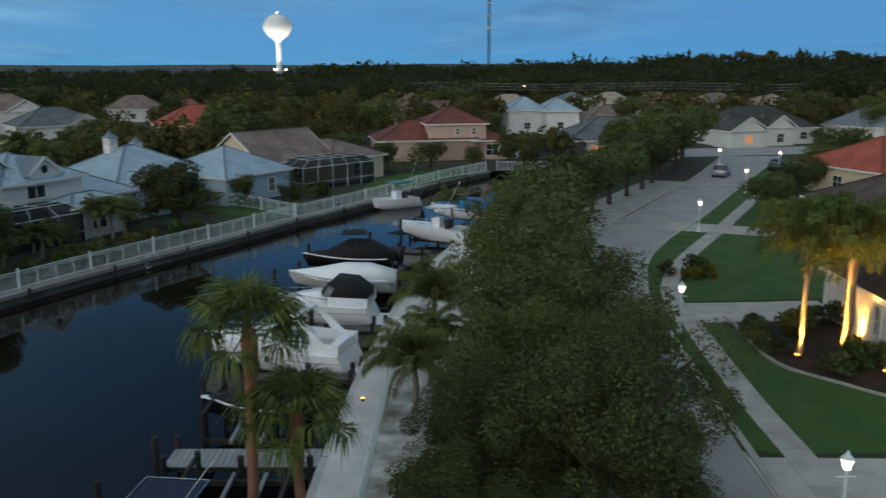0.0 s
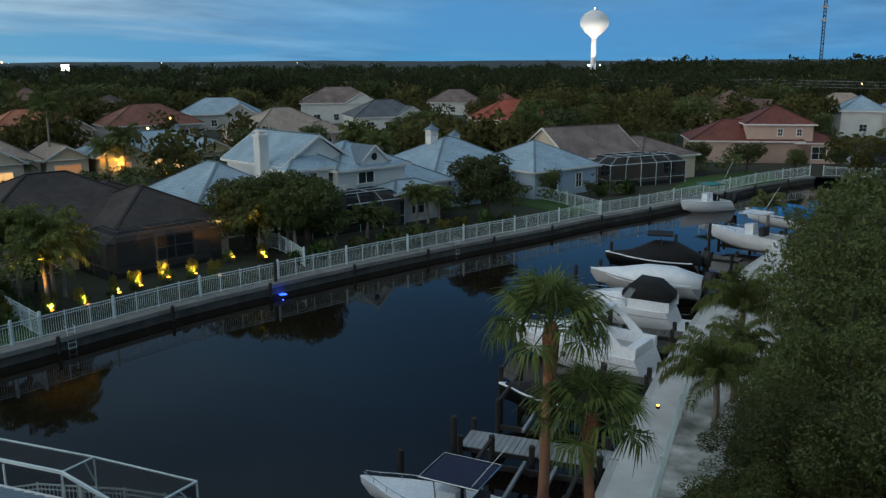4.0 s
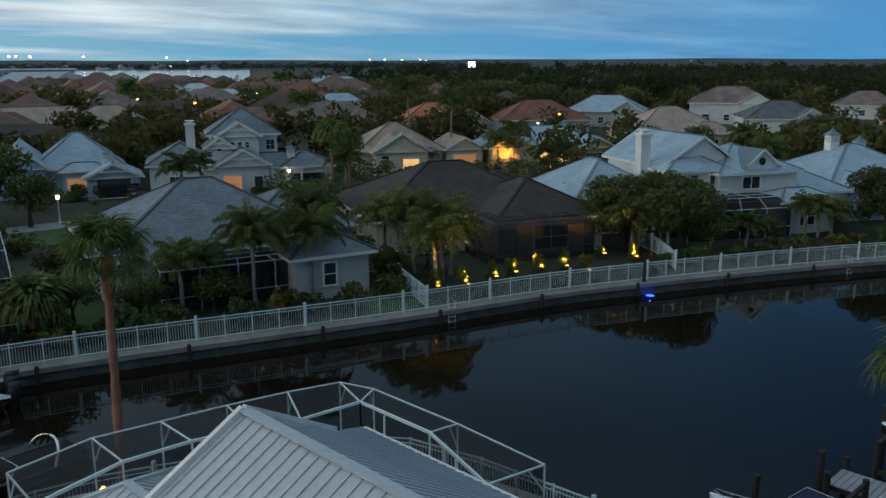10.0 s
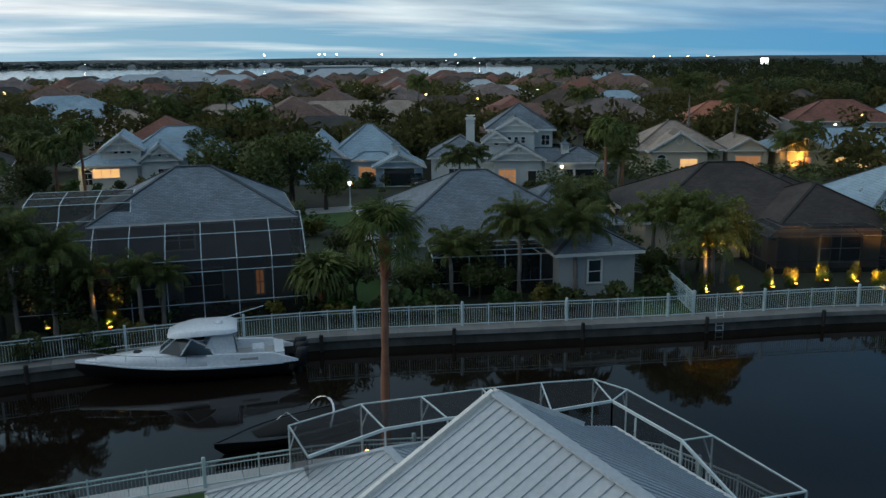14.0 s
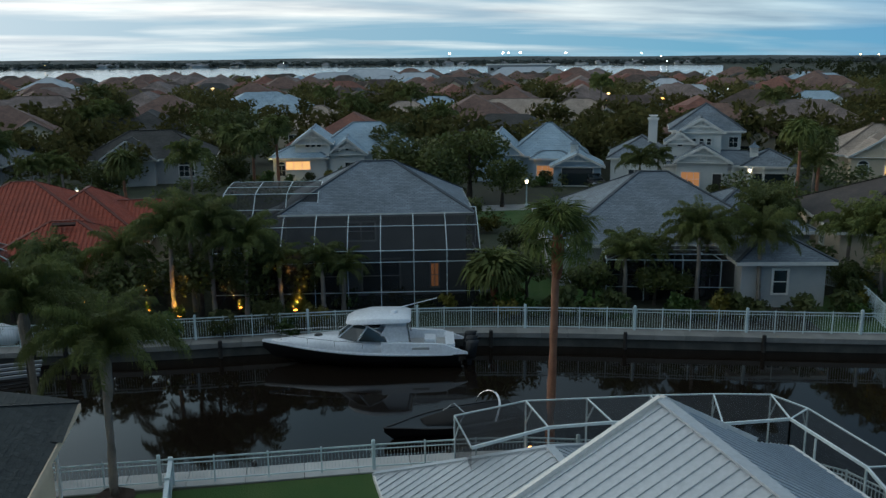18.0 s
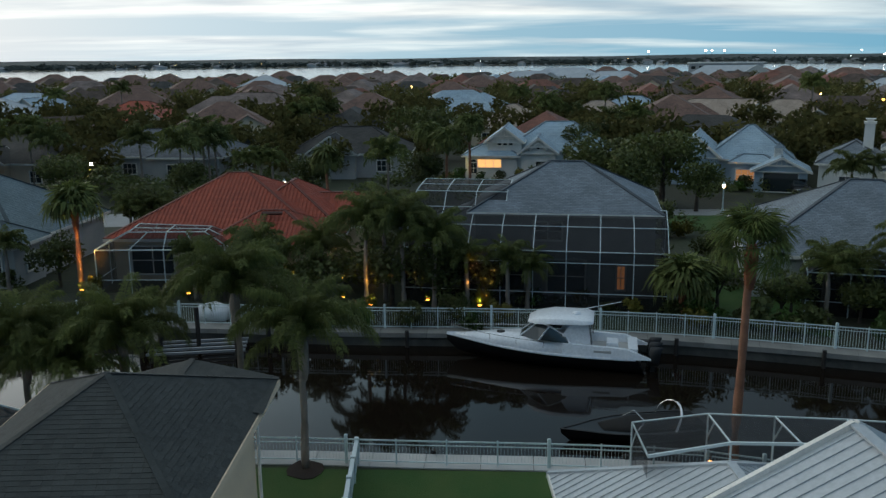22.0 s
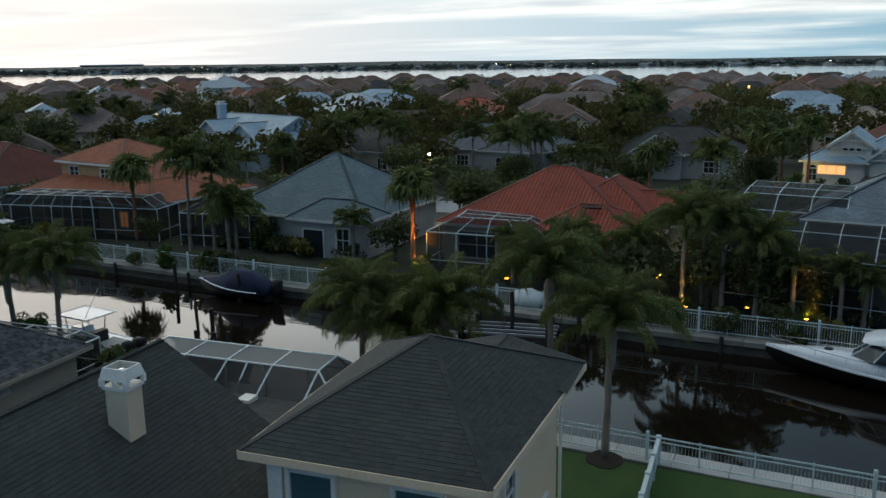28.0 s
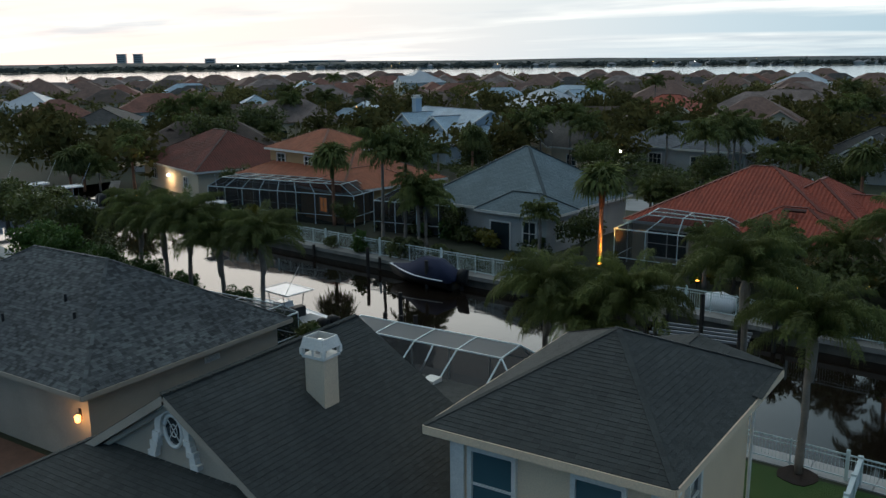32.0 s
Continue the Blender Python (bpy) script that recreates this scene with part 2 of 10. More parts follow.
M_CAP = surf("grey_seawall_cap", (0.27, 0.26, 0.24), (0.19, 0.185, 0.17), 0.9, 0.8, 25, 0.3, spread=0.12)
M_LAWN = surf("lawn_grass", (0.026, 0.080, 0.010), (0.056, 0.098, 0.018), 0.95, 0.5, 18, 0.8, dist=0.05)
M_GROUND = surf("planted_ground", (0.026, 0.038, 0.016), (0.038, 0.034, 0.020), 0.95, 0.06, 2.5, 0.5, dist=0.1)
M_MULCH = surf("bark_mulch", (0.040, 0.022, 0.014), (0.022, 0.014, 0.010), 0.95, 1.5, 40, 0.8, dist=0.04)
M_ASPH = surf("road_asphalt", (0.33, 0.33, 0.325), (0.26, 0.26, 0.257), 0.9, 0.4, 60, 0.3)
M_CONC = surf("pale_concrete", (0.42, 0.40, 0.36), (0.31, 0.30, 0.27), 0.85, 0.8, 25, 0.25, spread=0.1)
M_WALLC = surf("stained_seawall", (0.11, 0.105, 0.09), (0.055, 0.055, 0.05), 0.9, 1.1, 12, 0.4)
M_WATER = water_mat()
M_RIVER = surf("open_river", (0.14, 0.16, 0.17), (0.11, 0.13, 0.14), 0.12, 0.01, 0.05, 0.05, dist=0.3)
M_FENCE = surf("white_aluminium", (0.66, 0.73, 0.73), (0.58, 0.66, 0.66), 0.45, 2, 30, 0.05)
M_FENCEF = surf("weathered_white_fence", (0.64, 0.74, 0.74), (0.56, 0.65, 0.65), 0.5, 2, 30, 0.05)
M_GRAV = surf("pale_stone_bed", (0.74, 0.72, 0.69), (0.22, 0.22, 0.18), 0.9, 0.9, 7, 0.8, dist=0.08)
M_CREAM = surf("warm_cream_stucco", (0.80, 0.62, 0.43), (0.73, 0.56, 0.39), 0.85, 0.7, 30, 0.3)
# dull beige; on the slate-roofed house it paints shadow into cream walls
M_DULLS = surf("dull_shaded_beige", (0.46, 0.39, 0.31), (0.39, 0.33, 0.26), 0.88, 0.7, 30, 0.3)
M_TRIM = surf("white_trim", (0.80, 0.77, 0.71), (0.68, 0.66, 0.61), 0.6, 1.5, 20, 0.08)
M_STUCCO = surf("cream_stucco", (0.68, 0.56, 0.41), (0.60, 0.49, 0.36), 0.85, 0.7, 30, 0.3, spread=0.08)
M_WHITEW = surf("white_siding", (0.70, 0.69, 0.65), (0.60, 0.60, 0.57), 0.75, 0.7, 22, 0.2, spread=0.08)
M_GREYW = surf("grey_stucco", (0.46, 0.45, 0.43), (0.38, 0.38, 0.37), 0.85, 0.7, 30, 0.3, spread=0.08)
M_BLUEW = surf("pale_blue_siding", (0.42, 0.50, 0.57), (0.35, 0.44, 0.52), 0.75, 0.7, 25, 0.2)
M_YELW = surf("warm_lit_siding", (0.62, 0.52, 0.30), (0.54, 0.45, 0.27), 0.75, 0.7, 25, 0.2)
M_PINKW = surf("salmon_stucco", (0.60, 0.42, 0.34), (0.52, 0.37, 0.30), 0.8, 0.7, 25, 0.2)
M_OCHREW = surf("ochre_stucco", (0.48, 0.30, 0.14), (0.40, 0.26, 0.13), 0.85, 0.7, 25, 0.2)
M_GLASS = glass_mat("window_glass")
M_PANE = glass_mat("blue_pane", (0.05, 0.12, 0.14), 0.12)
M_DARK = surf("dark_rubber", (0.012, 0.012, 0.013), (0.02, 0.02, 0.02), 0.6, 3, 20, 0.1)
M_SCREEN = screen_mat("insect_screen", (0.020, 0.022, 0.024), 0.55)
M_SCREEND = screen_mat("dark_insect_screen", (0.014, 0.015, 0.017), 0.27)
M_BRONZE = surf("bronze_aluminium", (0.05, 0.042, 0.035), (0.035, 0.03, 0.026), 0.5, 2, 20, 0.05)
M_METALR = surf("white_metal_roof", (0.455, 0.485, 0.505), (0.385, 0.415, 0.44), 0.42, 0.5, 9, 0.06, metal=0.0, spread=0.05)
M_BLUER = roof_mat("pale_blue_roof", (0.34, 0.45, 0.52), (0.28, 0.38, 0.46), 0.30, 0.60, 0.55, 0.16)
M_SHD = roof_mat("charcoal_shingle", (0.068, 0.063, 0.056), (0.040, 0.038, 0.035))
M_SHG = roof_mat("slate_grey_shingle", (0.15, 0.163, 0.175), (0.09, 0.10, 0.112), var=0.25)
M_SHB = roof_mat("brown_shingle", (0.115, 0.078, 0.058), (0.070, 0.048, 0.038))
M_SHT = roof_mat("taupe_shingle", (0.25, 0.185, 0.16), (0.18, 0.135, 0.117))
M_TILER = roof_mat("red_clay_tile", (0.42, 0.085, 0.042), (0.30, 0.060, 0.032), 0.33, 0.28, 0.7, 0.22)
M_TILEO = roof_mat("orange_clay_tile", (0.48, 0.17, 0.085), (0.36, 0.12, 0.06), 0.33, 0.28, 0.7, 0.22)
M_TILED = roof_mat("dark_red_tile", (0.20, 0.050, 0.030), (0.13, 0.035, 0.022), 0.33, 0.28, 0.7, 0.25)
M_TILEP = roof_mat("beige_tile", (0.42, 0.33, 0.26), (0.33, 0.255, 0.20), 0.33, 0.28, 0.75, 0.2)
M_SHD_P = surf("charcoal_tab", (0.056, 0.060, 0.055), (0.040, 0.043, 0.040), 0.95, 0.35, 24, 0.6, island=True, spread=0.16)
M_SHG_P = surf("slate_tab", (0.098, 0.106, 0.104), (0.066, 0.071, 0.072), 0.95, 0.35, 24, 0.6, island=True, spread=0.55)
M_TILER_P = surf("red_barrel", (0.40, 0.080, 0.040), (0.28, 0.058, 0.032), 0.7, 0.5, 12, 0.2, island=True, spread=0.18)
M_TILEO_P = surf("orange_barrel", (0.46, 0.16, 0.080), (0.36, 0.12, 0.06), 0.7, 0.5, 12, 0.2, island=True, spread=0.18)
M_TILED_P = surf("dark_red_barrel", (0.19, 0.048, 0.030), (0.12, 0.034, 0.022), 0.75, 0.5, 12, 0.2, island=True, spread=0.2)
M_GEL = surf("white_gelcoat", (0.86, 0.88, 0.90), (0.80, 0.82, 0.85), 0.22, 0.8, 8, 0.02)
M_HULLK = surf("black_hull", (0.005, 0.005, 0.006), (0.003, 0.003, 0.004), 0.30, 0.8, 8, 0.02)
M_NAVY = surf("navy_canvas", (0.012, 0.018, 0.050), (0.018, 0.024, 0.060), 0.85, 2, 20, 0.3)
M_BLUEC = surf("bright_blue_canvas", (0.02, 0.22, 0.52), (0.02, 0.18, 0.44), 0.8, 2, 20, 0.3)
M_TEALC = surf("teal_canvas", (0.02, 0.26, 0.24), (0.02, 0.20, 0.19), 0.8, 2, 20, 0.3)
M_WHITEC = surf("white_canvas", (0.84, 0.86, 0.88), (0.74, 0.77, 0.80), 0.8, 2, 20, 0.3)
M_COVERK = surf("black_boat_cover", (0.006, 0.006, 0.006), (0.004, 0.004, 0.004), 0.95, 2, 20, 0.3)
M_BLACKC = surf("black_canvas", (0.012, 0.012, 0.013), (0.008, 0.008, 0.009), 0.9, 2, 20, 0.3)
M_STEEL = surf("stainless_steel", (0.60, 0.61, 0.62), (0.5, 0.51, 0.52), 0.22, 2, 20, 0.02, metal=1.0)
M_WOODD = surf("weathered_dock_wood", (0.13, 0.115, 0.10), (0.075, 0.066, 0.058), 0.9, 1.2, 22, 0.5, spread=0.2)
M_DECKG = surf("grey_deck_board", (0.30, 0.31, 0.32), (0.22, 0.23, 0.24), 0.8, 1.2, 22, 0.3, spread=0.12)
M_PILE = surf("dark_piling", (0.035, 0.030, 0.026), (0.02, 0.018, 0.016), 0.9, 1.2, 22, 0.5)
M_BARK = surf("tree_bark", (0.085, 0.065, 0.048), (0.045, 0.035, 0.028), 0.95, 2, 18, 0.8, dist=0.05)
M_PALMT = surf("palm_trunk", (0.36, 0.17, 0.10), (0.22, 0.10, 0.062), 0.95, 1.5, 14, 0.8, dist=0.05)
M_PALMG = surf("grey_palm_trunk", (0.30, 0.25, 0.21), (0.18, 0.15, 0.125), 0.95, 1.5, 14, 0.8, dist=0.05)
M_FARB = roof_mat("weathered_brown_tile", (0.195, 0.108, 0.080), (0.132, 0.077, 0.058), 0.33, 0.28, 0.8, 0.25)
M_FARR = roof_mat("faded_red_tile", (0.25, 0.097, 0.064), (0.17, 0.070, 0.047), 0.33, 0.28, 0.8, 0.25)
# paler and bluer than the other leaves: distance haze put into the colour
M_SHORE = leaf_mat("hazy_shore_leaf", (0.080, 0.098, 0.090), (0.130, 0.148, 0.135), 0.95)
# insect screen with the pale sheen of a slanting view in its colour
M_SCREENG = screen_mat("grey_sheen_screen", (0.20, 0.20, 0.195), 0.22)
M_TEALR = roof_mat("grey_teal_shingle", (0.165, 0.215, 0.23), (0.125, 0.168, 0.18), 0.16, 0.32, 0.85, 0.15)
M_SHK = roof_mat("dark_umber_shingle", (0.066, 0.050, 0.042), (0.042, 0.033, 0.029))
M_SLB = roof_mat("blue_slate_shingle", (0.21, 0.245, 0.275), (0.145, 0.172, 0.198), var=0.2)
M_BOOT = surf("palm_boots", (0.30, 0.105, 0.048), (0.16, 0.060, 0.030), 0.95, 3, 16, 0.9, dist=0.06)
M_LEAF = leaf_mat("oak_leaf", (0.050, 0.066, 0.018), (0.104, 0.116, 0.031))
M_LEAFB = leaf_mat("bright_leaf", (0.030, 0.070, 0.012), (0.065, 0.110, 0.022))
M_PINE = leaf_mat("far_wood_leaf", (0.077, 0.077, 0.028), (0.120, 0.106, 0.036), 0.95)
M_WOOD = leaf_mat("deep_wood_leaf", (0.036, 0.045, 0.020), (0.052, 0.060, 0.026), 0.95)
M_FROND = leaf_mat("palm_frond", (0.074, 0.096, 0.025), (0.150, 0.166, 0.044), 0.7)
M_FAN = leaf_mat("fan_frond", (0.066, 0.102, 0.024), (0.140, 0.160, 0.042), 0.8)
M_SHRUB = leaf_mat("shrub_leaf", (0.050, 0.068, 0.022), (0.095, 0.108, 0.033))
M_CROTON = leaf_mat("yellow_shrub_leaf", (0.10, 0.10, 0.015), (0.16, 0.13, 0.02))
M_CAR = surf("silver_car_paint", (0.42, 0.43, 0.45), (0.40, 0.41, 0.43), 0.25, 2, 8, 0.01, metal=0.6)
M_CARD = surf("dark_car_paint", (0.03, 0.032, 0.036), (0.025, 0.027, 0.03), 0.22, 2, 8, 0.01)
M_WARM = glow("warm_lamp", (1.0, 0.62, 0.22), 7.0)
M_AMBER = glow("amber_uplight", (1.0, 0.34, 0.05), 5.0)
M_LANT = glow("lantern_glass", (1.0, 0.80, 0.52), 6.0)
M_COOL = glow("floodlight", (1.0, 0.95, 0.86), 14.0)
M_ROOM = glow("lit_room", (1.0, 0.55, 0.20), 0.9)
M_ROOMD = glow("dim_room", (0.9, 0.38, 0.14), 0.28)
M_BLUEL = glow("blue_dock_light", (0.02, 0.06, 1.0), 6.0)
M_ORANGE = glow("sodium_lamp", (1.0, 0.42, 0.08), 5.0)

# ---------------------------------------------------------------- mesh tools
RNG = random.Random(7)


class Geo:
    """Collects faces for one mesh."""

    def __init__(self):
        self.v, self.f, self.uv = [], [], {}

    def face(self, pts, uv=None):
        k = len(self.v)
        self.v += [tuple(p) for p in pts]
        if uv:
            self.uv[len(self.f)] = uv
        self.f.append(tuple(range(k, k + len(pts))))
        return self

    def hexa(self, c):
        k = len(self.v)
        self.v += [tuple(p) for p in c]
        for q in ((3, 2, 1, 0), (4, 5, 6, 7), (0, 1, 5, 4), (1, 2, 6, 5), (2, 3, 7, 6), (3, 0, 4, 7)):
            self.f.append(tuple(k + i for i in q))
        return self

    def box(self, x0, y0, z0, x1, y1, z1):
        return self.hexa(((x0, y0, z0), (x1, y0, z0), (x1, y1, z0), (x0, y1, z0), (x0, y0, z1), (x1, y0, z1), (x1, y1, z1), (x0, y1, z1)))

    def beam(self, p, q, w, h, up=(0, 0, 1)):
        p, q = Vector(p), Vector(q)
        d = (q - p).normalized()
        s = d.cross(Vector(up))
        s = s.normalized() if s.length > 1e-4 else Vector((1, 0, 0))
        u = s.cross(d)
        a, b = s * w / 2, u * h / 2
        return self.hexa((p - a - b, p + a - b, q + a - b, q - a - b, p - a + b, p + a + b, q + a + b, q - a + b))

    def tube(self, pts, rad, n=8, cap=True):
        pts = [Vector(p) for p in pts]
        rad = rad if isinstance(rad, (list, tuple)) else [rad] * len(pts)
        k = len(self.v)
        for i, p in enumerate(pts):
            d = (pts[min(i + 1, len(pts) - 1)] - pts[max(i - 1, 0)]).normalized()
            s = d.cross(Vector((0, 0, 1)))
            s = s.normalized() if s.length > 1e-3 else Vector((1, 0, 0))
            u = s.cross(d)
            for j in range(n):
                a = 2 * math.pi * j / n
                self.v.append(tuple(p + (s * math.cos(a) + u * math.sin(a)) * rad[i]))
        for i in range(len(pts) - 1):
            for j in range(n):
                a, b = k + i * n + j, k + i * n + (j + 1) % n
                self.f.append((a, b, b + n, a + n))
        if cap:
            self.f.append(tuple(k + j for j in range(n))[::-1])
            self.f.append(tuple(k + (len(pts) - 1) * n + j for j in range(n)))
        return self

    def lathe(self, prof, c=(0, 0, 0), n=12):
        k = len(self.v)
        for r, z in prof:
            for j in range(n):
                a = 2 * math.pi * (j + 0.5) / n
                self.v.append((c[0] + r * math.cos(a), c[1] + r * math.sin(a), c[2] + z))
        for i in range(len(prof) - 1):
            for j in range(n):
                a, b = k + i * n + j, k + i * n + (j + 1) % n
                self.f.append((a, b, b + n, a + n))
        self.f.append(tuple(k + j for j in range(n))[::-1])
        self.f.append(tuple(k + (len(prof) - 1) * n + j for j in range(n)))
        return self

    def prism(self, poly, z0, z1):
        n = len(poly)
        k = len(self.v)
        self.v += [(x, y, z0) for x, y in poly] + [(x, y, z1) for x, y in poly]
        self.f.append(tuple(k + i for i in range(n))[::-1])
        self.f.append(tuple(k + n + i for i in range(n)))
        for i in range(n):
            j = (i + 1) % n
            self.f.append((k + i, k + j, k + n + j, k + n + i))
        return self

    def loft(self, rings, close=True):
        n = len(rings[0])
        k = len(self.v)
        for r in rings:
            self.v += [tuple(p) for p in r]
        for i in range(len(rings) - 1):
            for j in range(n if close else n - 1):
                a, b = k + i * n + j, k + i * n + (j + 1) % n
                self.f.append((a, b, b + n, a + n))
        if close:
            self.f.append(tuple(k + j for j in range(n))[::-1])
            self.f.append(tuple(k + (len(rings) - 1) * n + j for j in range(n)))
        return self

    def mesh(self, name, mat, smooth=False):
        m = bpy.data.meshes.new(name)
        m.from_pydata(self.v, [], self.f)
        if self.uv:
            lay = m.uv_layers.new(name="UVMap")
            for p in m.polygons:
                if p.index in self.uv:
                    for li, c in zip(p.loop_indices, self.uv[p.index]):
                        lay.data[li].uv = c
        m.materials.append(mat)
        if smooth:
            m.shade_smooth()
        m.update()
        return m


def part(name, g, mat, parent=None, label="", smooth=False):
    data = g.mesh(name, mat, smooth) if isinstance(g, Geo) else g
    ob = new(name, data)
    if parent:
        ob.parent = parent
    if label:
        ob["label"] = label
    return ob


def thing(name, label, category, m=None, group="", kind=""):
    ob = new(name)
    ob.empty_display_size = 0.3
    if m is not None:
        ob.matrix_world = m
    return tagged(ob, label, category, group, kind)


def solid(name, g, mat, label, category, m=None, group="", kind="", smooth=False):
    ob = new(name, g.mesh(name, mat, smooth))
    if m is not None:
        ob.matrix_world = m
    return tagged(ob, label, category, group, kind)


def soft_edges(ob, w=0.03, seg=2):
    b = ob.modifiers.new("bevel", "BEVEL")
    b.width, b.segments, b.limit_method = w, seg, "ANGLE"
    return ob


def along(pts, step):
    """Points every step metres along a polyline, with their tangents."""
    pts = [Vector((*p, 0)) for p in pts]
    out, left = [], 0.0
    for a, b in zip(pts, pts[1:]):
        d = (b - a).length
        t = left
        while t < d:
            out.append((a.lerp(b, t / d), (b - a).normalized()))
            t += step
        left = t - d
    out.append((pts[-1], (pts[-1] - pts[-2]).normalized()))
    return out


def smooth_line(pts, n=4):
    """Catmull-Rom curve through plan points."""
    P = [Vector((*p, 0)) for p in pts]
    P = [2 * P[0] - P[1]] + P + [2 * P[-1] - P[-2]]
    out = []
    for i in range(1, len(P) - 2):
        for k in range(n):
            t = k / n
            a, b, c, d = P[i - 1:i + 3]
            q = 0.5 * (2 * b + (c - a) * t + (2 * a - 5 * b + 4 * c - d) * t * t + (3 * b - a - 3 * c + d) * t ** 3)
            out.append((q.x, q.y))
    out.append((P[-2].x, P[-2].y))
    return out


def offset_line(pts, d):
    """The polyline moved to its left by d."""
    out = []
    for i, p in enumerate(pts):
        a, b = Vector(pts[max(i - 1, 0)]), Vector(pts[min(i + 1, len(pts) - 1)])
        t = (b - a).normalized()
        out.append((p[0] - t.y * d, p[1] + t.x * d))
    return out


def strip(name, a, b, z, mat, label, category, kind="structure", thick=0.05):
    """A flat band between two lines of equal count."""
    g = Geo()
    n = len(a)
    for i in range(n - 1):
        g.hexa(((*a[i], z - thick), (*b[i], z - thick), (*b[i + 1], z - thick), (*a[i + 1], z - thick),
                (*a[i], z), (*b[i], z), (*b[i + 1], z), (*a[i + 1], z)))
    return solid(name, g, mat, label, category, kind=kind)


# ---------------------------------------------------------------- ground, canal, seawalls
WATER_Z = -0.75
FAR = smooth_line([(-66, -92), (-60, -84), (-55, -72), (-51.2, -56), (-49.6, -45), (-48.2, -34), (-47.2, -24), (-46.6, -14), (-45.4, -5), (-44.4, 5),
                   (-43.2, 12), (-41.6, 17.5), (-39.5, 23.4), (-37.5, 29.1), (-35.9, 33.8), (-33.3, 42.3), (-30.7, 48.5),
                   (-28.3, 53.8), (-25.0, 60.6), (-22, 66.2), (-18.3, 72.9), (-15, 79.6), (-10.8, 86.6), (-5.8, 96.2), (0.2, 108.6), (6.2, 117.4)])
NEAR = smooth_line([(-47, -92), (-42, -82), (-35.8, -64), (-32.2, -42), (-31.2, -20), (-30.6, -7), (-29.9, 0), (-29.3, 6), (-28.2, 11.5), (-24.6, 17.6),
                    (-19.5, 20.7), (-14, 21.2), (-8.5, 21.3)], 3) + [(-5.2, 21.3), (-5.0, 30), (-4.4, 40), (-3.3, 51), (-0.8, 64), (3.2, 79), (8.2, 96), (12.5, 110), (15.0, 117.4)]
CANAL = FAR + NEAR[::-1]


def make_ground():
    from mathutils.geometry import tessellate_polygon
    R = 4600
    outer = [Vector((R * math.cos(a), R * math.sin(a), 0)) for a in (2 * math.pi * k / 48 for k in range(48))]
    hole = [Vector((x, y, 0)) for x, y in CANAL]
    tris = tessellate_polygon([outer, hole])
    allp = outer + hole
    m = bpy.data.meshes.new("ground")
    m.from_pydata([tuple(p) for p in allp], [], [tuple(t) for t in tris])
    m.materials.append(M_GROUND)
    bm = bmesh.new()
    bm.from_mesh(m)
    bmesh.ops.recalc_face_normals(bm, faces=bm.faces)
    if sum(f.normal.z for f in bm.faces) < 0:
        bmesh.ops.reverse_faces(bm, faces=bm.faces)
    bm.to_mesh(m)
    tagged(new("ground", m), "dark planted ground of grass and soil between houses", "ground", kind="structure")


make_ground()
g = Geo()
g.face([(x, y, WATER_Z) for x, y in ((-90, -140), (30, -140), (30, 130), (-90, 130))])
solid("water", g, M_WATER, "still dark canal water mirroring sky and trees", "water", kind="structure")


def seawall(name, line, side, label, cap):
    """Concrete wall into the water with a proud cap; side: +1 if the water lies to the left of the line."""
    g = Geo()
    back = offset_line(line, -0.35 * side)
    for a, b, c, d in zip(line, line[1:], back, back[1:]):
        g.hexa(((*a, -2.6), (*b, -2.6), (*d, -2.6), (*c, -2.6), (*a, -0.02), (*b, -0.02), (*d, -0.02), (*c, -0.02)))
    wall = solid(name, g, M_WALLC, label, "seawall", kind="structure")
    over, inn = offset_line(line, 0.14 * side), offset_line(line, -1.0 * side)
    pts = list(zip(over, inn))
    for i in range(len(pts) - 1):
        (a, b), (c, d) = pts[i], pts[i + 1]
        k = Geo()
        e = 0.006
        sh = lambda p, q: (p[0] + (q[0] - p[0]) * e, p[1] + (q[1] - p[1]) * e)
        k.hexa(((*sh(a, c), -0.22), (*sh(c, a), -0.22), (*sh(d, b), -0.22), (*sh(b, d), -0.22),
                (*sh(a, c), 0.05), (*sh(c, a), 0.05), (*sh(d, b), 0.05), (*sh(b, d), 0.05)))
        part("cap_slab", k, cap, wall)
    # timber fender piles against the wall
    for p, t in along(line, 7.3)[1:-1]:
        n = Vector((-t.y, t.x, 0)) * side
        q = p + n * 0.22
        part("fender_pile", Geo().tube([(q.x, q.y, -2.2), (q.x, q.y, 0.2)], 0.11, 8), M_PILE, wall)
    return wall


seawall("seawall_far", FAR, -1, "stained concrete seawall with a pale cap along the canal", M_CAP)
seawall("seawall_near", NEAR, 1, "stained concrete seawall with a pale cap below the gardens", surf("bleached_seawall_cap", (0.52, 0.51, 0.49), (0.42, 0.41, 0.39), 0.88, 0.8, 25, 0.3, spread=0.08))


